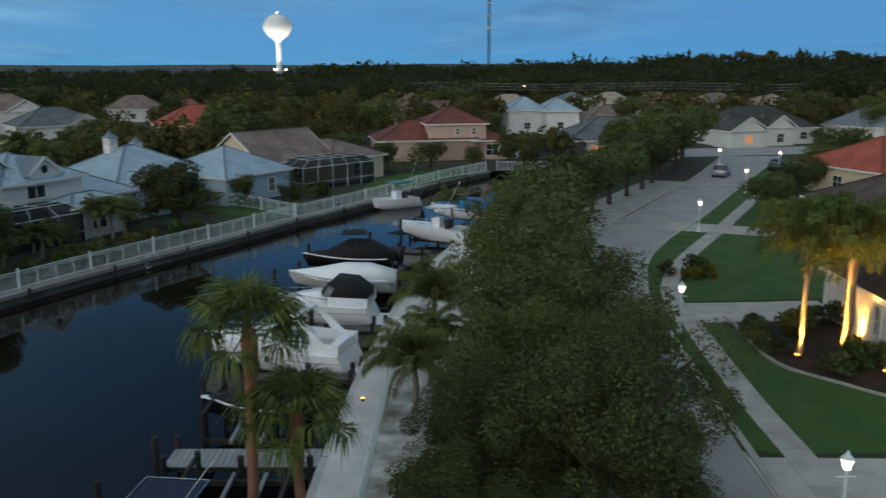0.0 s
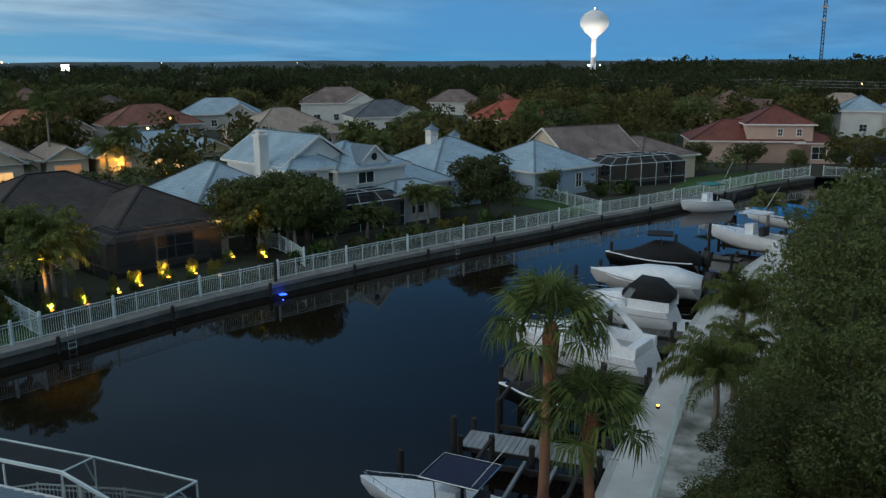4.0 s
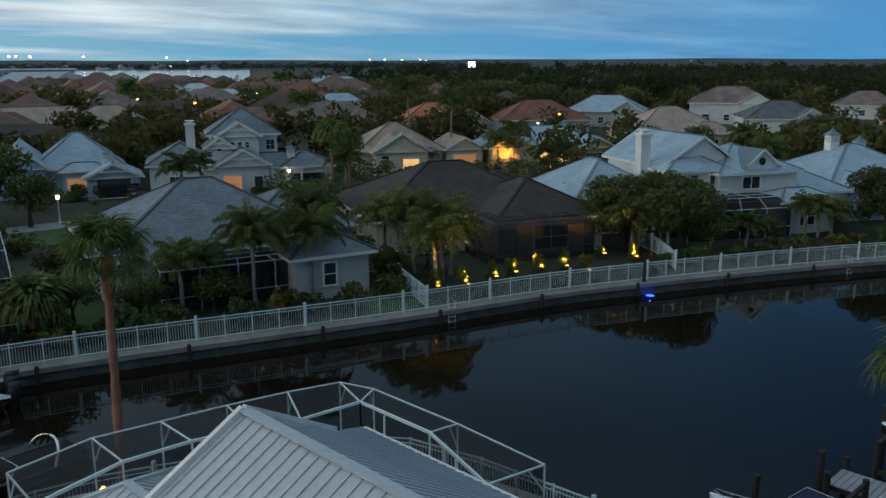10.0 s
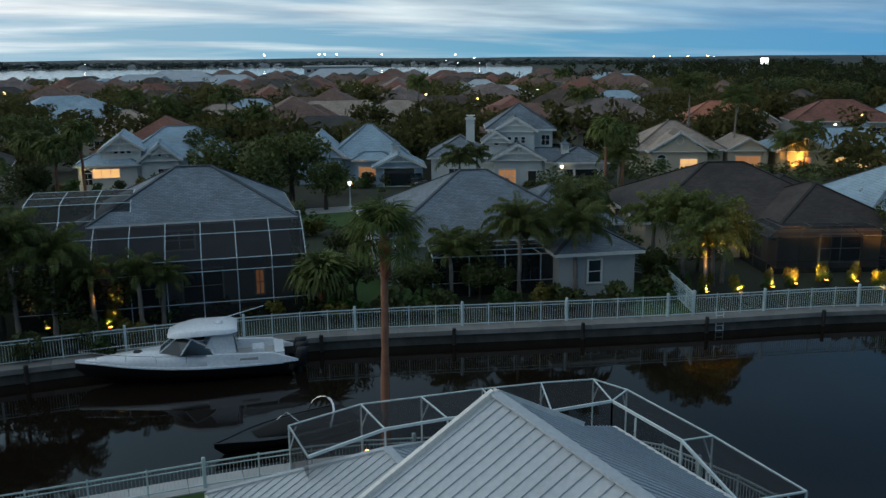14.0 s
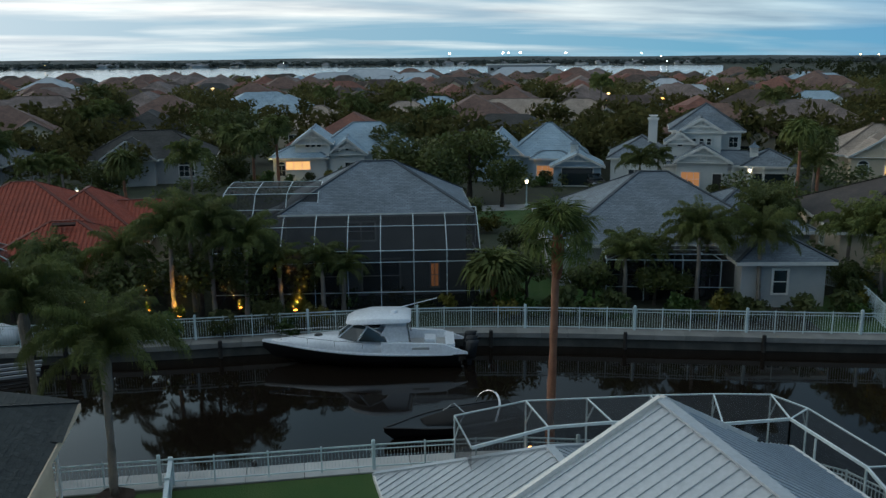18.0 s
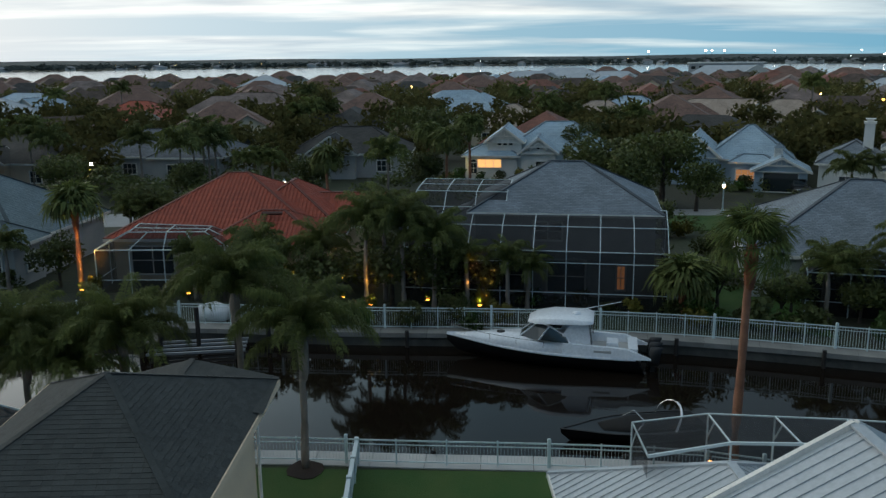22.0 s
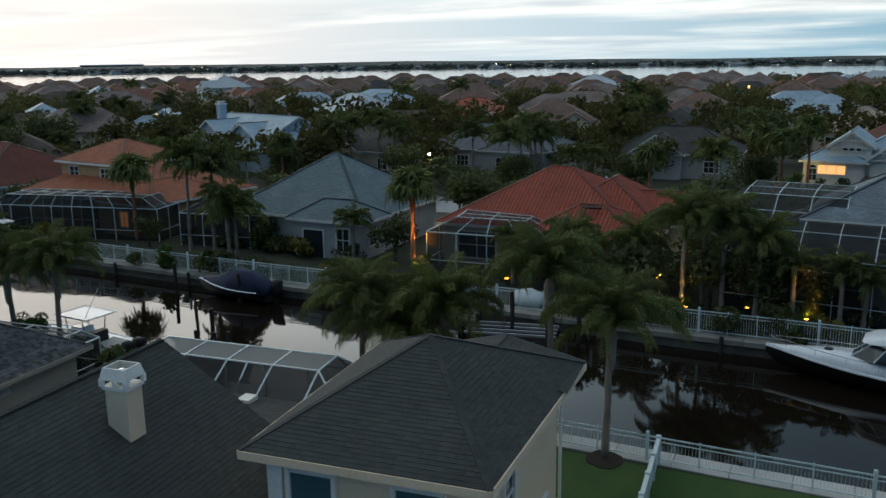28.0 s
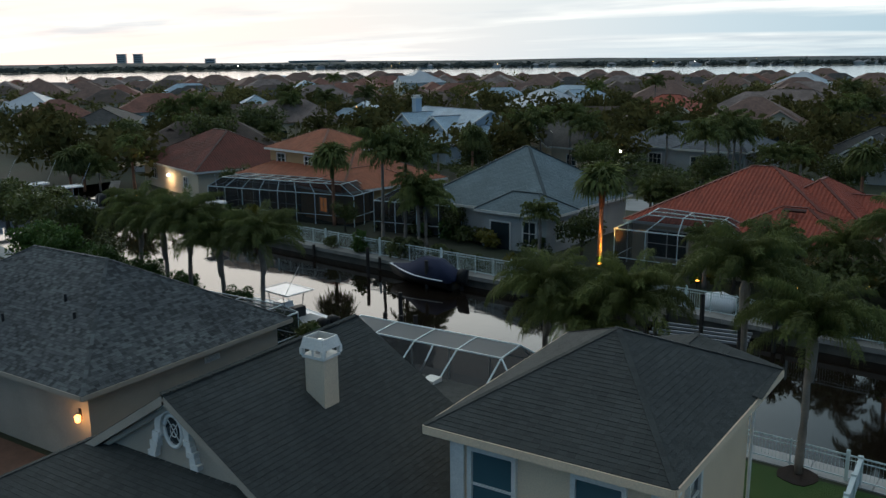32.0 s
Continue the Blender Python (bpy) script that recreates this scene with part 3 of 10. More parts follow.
def fence(name, line, label, h=1.22, step=1.5, gap=0.125, z=0.05, heavy=4, bar=0.017):
    """White aluminium picket fence: posts, and for every length between stout posts its rails and a row of pickets."""
    top = thing(name, label, "fence")
    pts = along(line, step)
    if (pts[-1][0] - pts[-2][0]).length < 0.5:
        pts.pop(-2)
    last = len(pts) - 1
    for i, (p, t) in enumerate(pts):
        stout = i % heavy == 0 or i == last
        hh, w = (h + 0.14, 0.062) if stout else (h + 0.015, 0.028)
        k = Geo().box(p.x - w, p.y - w, z, p.x + w, p.y + w, z + hh)
        k.lathe([(w * 1.25, 0), (w * 1.25, 0.02), (0.01, 0.05)], (p.x, p.y, z + hh), 4)
        part("post", k, M_FENCEF, top)
        if not stout or i == last:
            continue
        run = [q for q, u in pts[i:min(i + heavy, last) + 1]]
        for zz, th in ((h - 0.03, 0.05), (h - 0.20, 0.026), (0.10, 0.045)):
            k = Geo()
            for a, b in zip(run, run[1:]):
                k.beam((a.x, a.y, z + zz), (b.x, b.y, z + zz), 0.036, th)
            part("rail", k, M_FENCEF, top)
        k = Geo()
        for a, b in zip(run, run[1:]):
            n = max(2, int((b - a).length / gap))
            for j in range(1, n):
                c = a.lerp(b, j / n)
                k.beam((c.x, c.y, z + 0.10), (c.x, c.y, z + h - 0.03), bar, bar, (1, 0, 0))
        part("picket_panel", k, M_FENCEF, top)["kind"] = "stuff"
    return top


inset = [p for p in offset_line(FAR, 0.72) if p[1] > -58]
fence("canal_fence", inset, "white aluminium picket fence along the far seawall")
fence("garden_fence", [p for p in offset_line(NEAR, -0.75) if -12 < p[1] < 15 and p[0] < -24], "white aluminium picket fence at the lawn edge", h=0.98, step=1.9, bar=0.010)
fence("garden_fence", [(-25.6, 16.6), (-22.2, 19.4), (-19.3, 20.1), (-13.5, 20.6), (-7.0, 20.7)], "white aluminium picket fence behind the pool cage")
fence("harbour_fence", [(7.2, 118.2), (15.5, 118.3)], "white picket fence closing the end of the canal")
# low fences that part the gardens
for line in ([(-36.7, 34.1), (-44.6, 37.8), (-47.0, 37.0)], [(-31.2, 53.3), (-35.4, 57.2), (-38.5, 58.6)], [(-14.6, 81.6), (-20.5, 87.5), (-26.5, 91.0)]):
    fence("side_fence", line, "white picket fence parting two gardens", h=1.3)

# ---------------------------------------------------------------- houses
def roof_faces(x0, y0, x1, y1, z, tan, kind, cut=(0, 0)):
    """Slopes of a roof over a rectangle: each is eave start, eave end, then the upper points."""
    w, d = x1 - x0, y1 - y0
    xm, ym = (x0 + x1) / 2, (y0 + y1) / 2
    V = Vector
    if kind == "hip":
        if w >= d:
            r = d / 2
            a, b = V((x0 + r, ym, z + r * tan)), V((x1 - r, ym, z + r * tan))
        else:
            r = w / 2
            a, b = V((xm, y0 + r, z + r * tan)), V((xm, y1 - r, z + r * tan))
        p = [V((x0, y0, z)), V((x1, y0, z)), V((x1, y1, z)), V((x0, y1, z))]
        if w >= d:
            return [[p[0], p[1], b, a], [p[1], p[2], b], [p[2], p[3], a, b], [p[3], p[0], a]]
        return [[p[0], p[1], a], [p[1], p[2], b, a], [p[2], p[3], b], [p[3], p[0], a, b]]
    if kind == "gx":
        h = z + d / 2 * tan
        return [[V((x0, y0, z)), V((x1, y0, z)), V((x1, ym, h)), V((x0, ym, h))], [V((x1, y1, z)), V((x0, y1, z)), V((x0, ym, h)), V((x1, ym, h))]]
    h = z + w / 2 * tan
    return [[V((x1, y0, z)), V((x1, y1, z)), V((xm, y1, h)), V((xm, y0, h))], [V((x0, y1, z)), V((x0, y0, z)), V((xm, y0, h)), V((xm, y1, h))]]


def slope_axes(f):
    e = (f[1] - f[0]).normalized()
    n = e.cross(f[2] - f[0]).normalized()
    if n.z < 0:
        n = -n
    return e, n, n.cross(e)


def cuts(poly, k, at):
    """Where a line at a fixed coordinate k crosses a flat polygon: pairs of the other coordinate."""
    xs = []
    for a, b in zip(poly, poly[1:] + poly[:1]):
        if (a[k] - at) * (b[k] - at) < 0:
            t = (at - a[k]) / (b[k] - a[k])
            xs.append(a[1 - k] + t * (b[1 - k] - a[1 - k]))
    xs.sort()
    return list(zip(xs[::2], xs[1::2]))


def flat(f):
    e, n, u = slope_axes(f)
    o = f[0]
    return o, e, n, u, [((p - o).dot(e), (p - o).dot(u)) for p in f]


def seams(f, step, w, h):
    """Raised ribs up a slope, each as its own box of corners."""
    o, e, n, u, P = flat(f)
    lo, hi = min(p[0] for p in P), max(p[0] for p in P)
    s = lo + step * 0.5
    while s < hi:
        for a, b in cuts(P, 0, s):
            if b - a > 0.15:
                yield o + e * s + u * a, o + e * s + u * b, n
        s += step


def tabs(f, course, tab, lift=0.012):
    """Shingles of a slope: corners of each tab's top face and its lower edge."""
    o, e, n, u, P = flat(f)
    lo, hi = min(p[1] for p in P), max(p[1] for p in P)
    t, row = lo + 0.01, 0
    while t < hi - 0.02:
        for a, b in cuts(P, 1, min(t + course * 0.5, hi - 0.01)):
            x = a - (row % 2) * tab * 0.5 - RNG.random() * 0.08
            while x < b:
                x0, x1 = max(x, a), min(x + tab - 0.012, b)
                if x1 - x0 > 0.04:
                    h = lift * (0.7 + RNG.random() * 0.9)
                    q = [o + e * x0 + u * t + n * h, o + e * x1 + u * t + n * h, o + e * x1 + u * (t + course + 0.02) + n * 0.003, o + e * x0 + u * (t + course + 0.02) + n * 0.003]
                    yield q, o + e * x0 + u * t, o + e * x1 + u * t
                x += tab
        t += course
        row += 1


def roof_mesh(faces, over_z=0.18):
    g = Geo()
    for f in faces:
        o, e, n, u, P = flat(f)
        g.face(f if (f[1] - f[0]).cross(f[2] - f[0]).z > 0 else f[::-1], P if (f[1] - f[0]).cross(f[2] - f[0]).z > 0 else P[::-1])
    return g


def add_roof(top, faces, mat, edge=M_TRIM, fas=0.2, ridge=None, seam=0.0, barrel=None, deck=True):
    """Slopes, fascia boards under the eaves, ridge caps and, where wanted, ribs or tile rows."""
    rf = part("roof", roof_mesh(faces), mat, top)
    k = Geo()
    for f in faces:
        a, b = f[0], f[1]
        k.beam(a - Vector((0, 0, fas / 2 + 0.01)), b - Vector((0, 0, fas / 2 + 0.01)), 0.06, fas)
    seen = set()
    zmin = min(p.z for f in faces for p in f)
    caps = Geo()
    ncap = 0
    count = {}
    for f in faces:
        for a, b in zip(f, f[1:] + f[:1]):
            key = tuple(sorted((tuple(round(v, 2) for v in a), tuple(round(v, 2) for v in b))))
            count[key] = count.get(key, 0) + 1
    for f in faces:
        for a, b in list(zip(f, f[1:] + f[:1]))[1:]:
            key = tuple(sorted((tuple(round(v, 2) for v in a), tuple(round(v, 2) for v in b))))
            if key in seen:
                continue
            seen.add(key)
            if count[key] > 1:
                caps.beam(a + Vector((0, 0, 0.02)), b + Vector((0, 0, 0.02)), 0.24, 0.07)
                ncap += 1
            else:
                k.beam(a - Vector((0, 0, fas / 2)), b - Vector((0, 0, fas / 2)), 0.06, fas)
    if k.v:
        part("fascia", k, edge, top)["kind"] = "stuff"
    if ncap:
        part("ridge_cap", caps, ridge or mat, rf)
    # soffit
    s = Geo()
    ring = []
    for f in faces:
        ring += [(f[0].x, f[0].y), (f[1].x, f[1].y)]
    xs, ys = [p[0] for p in ring], [p[1] for p in ring]
    s.box(min(xs) + 0.05, min(ys) + 0.05, zmin - 0.12, max(xs) - 0.05, max(ys) - 0.05, zmin - 0.06)
    if deck:
        part("soffit", s, edge, top)
    if seam:
        for f in faces:
            for a, b, n in seams(f, seam, 0.04, 0.04):
                part("standing_seam", Geo().beam(a + n * 0.02, b + n * 0.02, 0.035, 0.05, n), mat if seam > 0.4 else mat, rf)
    if barrel:
        g = Geo()
        for f in faces:
            for a, b, n in seams(f, 0.29, 0.2, 0.1):
                d = (b - a)
                m = max(1, int(d.length / 0.42))
                s = d.normalized().cross(n)
                for j in range(m):
                    p, q = a + d * (j / m), a + d * ((j + 1) / m)
                    l1, l2 = n * 0.075, n * 0.05
                    w1, w2 = s * 0.10, s * 0.085
                    g.face((p - w1, p - w1 * 0.5 + l1, q - w2 * 0.5 + l2, q - w2))
                    g.face((p - w1 * 0.5 + l1, p + w1 * 0.5 + l1, q + w2 * 0.5 + l2, q - w2 * 0.5 + l2))
                    g.face((p + w1 * 0.5 + l1, p + w1, q + w2, q + w2 * 0.5 + l2))
        ob = part("roof_tile", g, barrel, rf)
        ob["kind"] = "stuff"
    return rf


def window(top, c, nrm, w, h, lit=None, bars=(1, 1), arch=False, shutters=None, pane_mat=None):
    """A framed window on a wall: c is its centre, nrm the way it faces (in the plan of the house)."""
    c, n = Vector(c), Vector((*nrm, 0)).normalized()
    s = Vector((-n.y, n.x, 0))
    up = Vector((0, 0, 1))
    fr = Geo()
    for e, d in ((0.06, -0.01), (0.06, 0.11), (-0.05, 0.10), (-0.05, -0.01)):
        fr.v += [tuple(c + n * d + s * (sx * (w / 2 + e)) + up * (sz * (h / 2 + e))) for sx, sz in ((-1, -1), (1, -1), (1, 1), (-1, 1))]
    fr.f += [(4 * k + i, 4 * k + (i + 1) % 4, 4 * k + 4 + (i + 1) % 4, 4 * k + 4 + i) for k in range(3) for i in range(4)]
    for i in range(1, bars[0] + 1):
        x = -w / 2 + w * i / (bars[0] + 1)
        fr.beam(c + n * 0.045 + s * x - up * h / 2, c + n * 0.045 + s * x + up * h / 2, 0.05, 0.05, n)
    for i in range(1, bars[1] + 1):
        z = -h / 2 + h * i / (bars[1] + 1)
        fr.beam(c + n * 0.045 - s * w / 2 + up * z, c + n * 0.045 + s * w / 2 + up * z, 0.05, 0.05)
    win = part("window", fr, M_TRIM, top)
    g = Geo()
    a, b = s * w / 2, up * h / 2
    g.hexa((c - a - b, c + a - b, c + a - b + n * 0.025, c - a - b + n * 0.025, c - a + b, c + a + b, c + a + b + n * 0.025, c - a + b + n * 0.025))
    part("pane", g, lit or pane_mat or M_GLASS, win)
    if arch:
        k = Geo()
        m = 8
        pts = [c + s * (w / 2 * math.cos(math.pi * i / m)) + up * (h / 2 + w * 0.42 * math.sin(math.pi * i / m)) + n * 0.03 for i in range(m + 1)]
        k.face(pts)
        part("pane", k, lit or M_GLASS, win)
        t = Geo().tube([p + n * 0.02 for p in pts], 0.06, 5)
        part("arch_trim", t, M_TRIM, win)
    if shutters:
        for sg in (-1, 1):
            x = sg * (w / 2 + 0.22)
            part("shutter", Geo().beam(c + s * x + n * 0.03 - up * h / 2, c + s * x + n * 0.03 + up * h / 2, 0.32, 0.05, n), shutters, win)
    return win


SIDE = {"s": (0, -1), "n": (0, 1), "e": (1, 0), "w": (-1, 0)}


def on_wall(b, side, u, z):
    """A point on a block's wall: u metres from the wall's middle, to the right as seen from outside."""
    x, y, w, d = b[:4]
    if side == "s":
        return (x + u, y - d / 2, z)
    if side == "n":
        return (x - u, y + d / 2, z)
    if side == "e":
        return (x + w / 2, y + u, z)
    return (x - w / 2, y - u, z)


def house(label, cx, cy, ang, blocks, wall, roof, wins=(), over=0.45, barrel=None, seam=0.0, doors=(), cupolas=(), chimneys=(), vents=(), name="house", group="houses", fas=0.2):
    """A house of several blocks. Block: x, y, width, depth, eave height, roof kind, slope and, if raised, its foot."""
    top = thing(name, label, "house", pose(cx, cy, 0, 0, 0, ang), group)
    for b in blocks:
        x, y, w, d, h, kind, tan = b[:7]
        z0 = b[7] if len(b) > 7 else 0.0
        part("wall", Geo().box(x - w / 2, y - d / 2, z0 - (0.3 if z0 == 0 else 0), x + w / 2, y + d / 2, h - 0.1), wall, top)
        if kind == "flat":
            part("roof", Geo().box(x - w / 2 - 0.2, y - d / 2 - 0.2, h - 0.1, x + w / 2 + 0.2, y + d / 2 + 0.2, h + 0.1), roof, top)
            continue
        fs = roof_faces(x - w / 2 - over, y - d / 2 - over, x + w / 2 + over, y + d / 2 + over, h, tan, kind)
        add_roof(top, fs, roof, seam=seam, barrel=barrel, fas=fas)
        if kind == "gx":
            for sx in (-1, 1):
                xx = x + sx * w / 2
                hh = d / 2 * tan + over * tan * 0.55
                g = Geo().hexa(((xx - 0.06, y - d / 2, h - 0.12), (xx + 0.06, y - d / 2, h - 0.12), (xx + 0.06, y + d / 2, h - 0.12), (xx - 0.06, y + d / 2, h - 0.12),
                                (xx - 0.06, y - 0.02, h + hh), (xx + 0.06, y - 0.02, h + hh), (xx + 0.06, y + 0.02, h + hh), (xx - 0.06, y + 0.02, h + hh)))
                part("gable", g, wall, top)
        elif kind == "gy":
            for sy in (-1, 1):
                yy = y + sy * d / 2
                hh = w / 2 * tan + over * tan * 0.55
                g = Geo().hexa(((x - w / 2, yy - 0.06, h - 0.12), (x + w / 2, yy - 0.06, h - 0.12), (x + w / 2, yy + 0.06, h - 0.12), (x - w / 2, yy + 0.06, h - 0.12),
                                (x - 0.02, yy - 0.06, h + hh), (x + 0.02, yy - 0.06, h + hh), (x + 0.02, yy + 0.06, h + hh), (x - 0.02, yy + 0.06, h + hh)))
                part("gable", g, wall, top)
    for bi, side, u, z, w, h, *rest in wins:
        o = dict(zip(("lit", "bars", "arch", "shutters"), rest))
        window(top, on_wall(blocks[bi], side, u, z), SIDE[side], w, h, o.get("lit"), o.get("bars") or (1, 1), o.get("arch", False), o.get("shutters"))
    for bi, side, u, w, h, mat in doors:
        n = Vector((*SIDE[side], 0))
        s = Vector((-n.y, n.x, 0))
        c = Vector(on_wall(blocks[bi], side, u, h / 2))
        dr = part("door", Geo().beam(c + n * 0.03 - Vector((0, 0, h / 2)), c + n * 0.03 + Vector((0, 0, h / 2)), w, 0.06, n), mat, top)
        k = Geo()
        for sg in (-1, 1):
            k.beam(c + n * 0.05 + s * sg * (w / 2 + 0.05) - Vector((0, 0, h / 2)), c + n * 0.05 + s * sg * (w / 2 + 0.05) + Vector((0, 0, h / 2)), 0.1, 0.12, n)
        k.beam(c + n * 0.05 - s * (w / 2 + 0.1) + Vector((0, 0, h / 2 + 0.05)), c + n * 0.05 + s * (w / 2 + 0.1) + Vector((0, 0, h / 2 + 0.05)), 0.12, 0.1)
        part("door_frame", k, M_TRIM, dr)
        if w > 2:
            for i in range(1, 4):
                z = h * i / 4
                part("door_panel", Geo().beam(c + n * 0.066 - s * (w / 2 - 0.08) + Vector((0, 0, z - h / 2 - h / 8)), c + n * 0.066 + s * (w / 2 - 0.08) + Vector((0, 0, z - h / 2 - h / 8)), 0.012, h / 4 - 0.06), mat, dr)
    for x, y, z, s in cupolas:
        g = Geo().box(x - 0.5 * s, y - 0.5 * s, z - 0.8, x + 0.5 * s, y + 0.5 * s, z + 0.75 * s)
        cu = part("cupola", g, M_TRIM, top, "small white square cupola")
        part("cupola_roof", Geo().lathe([(0.95 * s, 0.75 * s), (0.9 * s, 0.8 * s), (0.35 * s, 1.10 * s), (0.06 * s, 1.45 * s), (0.02, 1.65 * s)], (x, y, z), 4), M_BLUER, cu)
        k = Geo()
        for i in range(4):
            zz = z + 0.1 * s + i * 0.13 * s
            k.box(x - 0.36 * s, y - 0.53 * s, zz, x + 0.36 * s, y + 0.53 * s, zz + 0.06 * s)
            k.box(x - 0.53 * s, y - 0.36 * s, zz, x + 0.53 * s, y + 0.36 * s, zz + 0.06 * s)
        part("louvre", k, M_GREYW, cu)
    for x, y, z0, z1, s in chimneys:
        ch = part("chimney", Geo().box(x - s / 2, y - s / 2, z0, x + s / 2, y + s / 2, z1), wall, top, "boxed chimney")
        part("chimney_cap", Geo().box(x - s / 2 - 0.12, y - s / 2 - 0.12, z1 - 0.12, x + s / 2 + 0.12, y + s / 2 + 0.12, z1 + 0.08).box(x - s / 3, y - s / 3, z1 + 0.08, x + s / 3, y + s / 3, z1 + 0.32).box(x - s / 2, y - s / 2, z1 + 0.32, x + s / 2, y + s / 2, z1 + 0.4), M_TRIM, ch)
    for x, y, z in vents:
        part("vent_pipe", Geo().tube([(x, y, z - 0.1), (x, y, z + 0.45)], 0.05, 6), M_DARK, top)
    return top


def gable_dormer(top, x, y, z, w, facing, wall, roof, lit=None):
    """A small gable with a round or square light standing on a roof slope; facing is one of the four sides."""
    n = Vector((*SIDE[facing], 0))
    s = Vector((-n.y, n.x, 0))
    c = Vector((x, y, z))
    h = w * 0.42
    d = w * 0.9
    a, b, p = c - s * w / 2, c + s * w / 2, c + Vector((0, 0, h))
    back = -n * d
    dm = part("dormer", Geo().face((a - Vector((0, 0, 0.5)), b - Vector((0, 0, 0.5)), b, p, a)).face((a, p, p + back, a + back * 0.1)).face((p, b, b + back * 0.1, p + back)), wall, top)
    k = Geo()
    for q, sg in ((a, -1), (b, 1)):
        f = [q + n * 0.25 + s * sg * 0.2 - Vector((0, 0, 0.06)), p + n * 0.25 + Vector((0, 0, 0.06)), p + back + Vector((0, 0, 0.06)), q + back + s * sg * 0.2 - Vector((0, 0, 0.06))]
        k.hexa([v - Vector((0, 0, 0.08)) for v in f] + f)
    part("dormer_roof", k, roof, dm)
    t = Geo()
    for q in (a, b):
        t.beam(q + n * 0.27, p + n * 0.27 + Vector((0, 0, 0.02)), 0.06, 0.18)
    part("bargeboard", t, M_TRIM, dm)
    ring = [c + n * 0.04 + Vector((0, 0, h * 0.30)) + s * (w * 0.12 * math.cos(2 * math.pi * i / 10)) + Vector((0, 0, w * 0.12 * math.sin(2 * math.pi * i / 10))) for i in range(10)]
    part("round_window", Geo().face(ring), lit or M_GLASS, dm)
    part("round_trim", Geo().tube(ring + ring[:1], 0.05, 5, False), M_TRIM, dm)
    return dm


def cage(label, corners, h, top_ring=None, rise=0.0, mat=None, bar=None, bays=2.0, mid=(1.0,), b=0.055, open_sides=(), name="screen_cage", roof=True, hs=None):
    """A screened pool cage over a four-sided plan: posts, rails, roof bars and a sheet of screen in every bay.
    corners: plan points in order; the first side lies along the canal. top_ring: inset of the raised flat top."""
    mat, bar = mat or M_SCREEN, bar or M_FENCE
    top = thing(name, label, "pool cage")
    C = [Vector((x, y, 0)) for x, y in corners]
    n = len(C)
    hs = hs or [h] * n
    cen = sum(C, Vector()) / n
    inset_ = top_ring or 0.0
    ring = [c + (cen - c).normalized() * inset_ + Vector((0, 0, hs[i] + rise)) for i, c in enumerate(C)]
    Z = Vector((0, 0, 1))
    for i in range(n):
        a, c = C[i], C[(i + 1) % n]
        ha, hc = hs[i], hs[(i + 1) % n]
        m = max(1, round((c - a).length / bays))
        ra, rc = ring[i], ring[(i + 1) % n]
        wallside = i not in open_sides
        part("top_rail", Geo().beam(a + Z * ha, c + Z * hc, b * 1.3, b * 1.3), bar, top)
        if wallside:
            for z in mid:
                part("rail", Geo().beam(a + Z * z, c + Z * z, b * 0.8, b * 0.8), bar, top)
        for j in range(m + 1):
            t = j / m
            p, q = a.lerp(c, t), ra.lerp(rc, t)
            hp = ha + (hc - ha) * t
            if j < m and wallside:
                part("post", Geo().beam(p, p + Z * hp, b, b, (1, 0, 0)), bar, top)
                p2, q2 = a.lerp(c, (j + 1) / m), ra.lerp(rc, (j + 1) / m)
                hp2 = ha + (hc - ha) * (j + 1) / m
                part("screen", Geo().face((p + Z * 0.05, p2 + Z * 0.05, p2 + Z * hp2, p + Z * hp)), mat, top)
            if inset_ and roof and i not in open_sides:
                part("rafter", Geo().beam(p + Z * hp, q, b, b), bar, top)
                if j < m:
                    p2, q2 = a.lerp(c, (j + 1) / m), ra.lerp(rc, (j + 1) / m)
                    hp2 = ha + (hc - ha) * (j + 1) / m
                    part("screen", Geo().face((p + Z * hp, p2 + Z * hp2, q2, q)), mat, top)
        if inset_:
            part("ring_bar", Geo().beam(ra, rc, b, b), bar, top)
    if roof:
        a, c, d, e = ring[0], ring[1], ring[2], ring[3 % n]
        m = max(1, round((c - a).length / bays))
        for j in range(m):
            t0, t1 = j / m, (j + 1) / m
            part("screen", Geo().face((a.lerp(c, t0), a.lerp(c, t1), e.lerp(d, t1), e.lerp(d, t0))), mat, top)
            if j:
                part("roof_bar", Geo().beam(a.lerp(c, t0), e.lerp(d, t0), b, b), bar, top)
        part("roof_bar", Geo().beam(a.lerp(e, 0.5), c.lerp(d, 0.5), b, b), bar, top)
    return top

# ---------------------------------------------------------------- the row of houses across the canal
WB = (2, 1)
house("dark red tiled house with a lit cream wall", -70.5, -77, 70,
      [(0, 0, 17, 13, 3.0, "hip", 0.52)], M_STUCCO, M_TILED, [(0, "s", -5, 1.6, 1.6, 1.3), (0, "s", 5, 1.5, 1.2, 1.2), (0, "e", 0, 1.5, 1.6, 1.2)], barrel=M_TILED_P)
house("ochre two-storey house under an orange tiled roof", -66.5, -56, 76,
      [(0, 0, 18, 12, 3.0, "hip", 0.45), (-2.5, 0.5, 9, 8, 5.7, "hip", 0.42), (6.5, -2, 6, 9, 3.0, "hip", 0.45)], M_OCHREW, M_TILEO,
      [(1, "s", -2.4, 4.7, 1.5, 1.0), (1, "s", 2.4, 4.7, 1.2, 1.0), (1, "e", 0, 4.7, 1.2, 1.0), (2, "s", 0, 1.5, 1.2, 1.4, M_ROOMD), (0, "s", -5, 1.4, 2.4, 2.0)], barrel=M_TILEO_P)
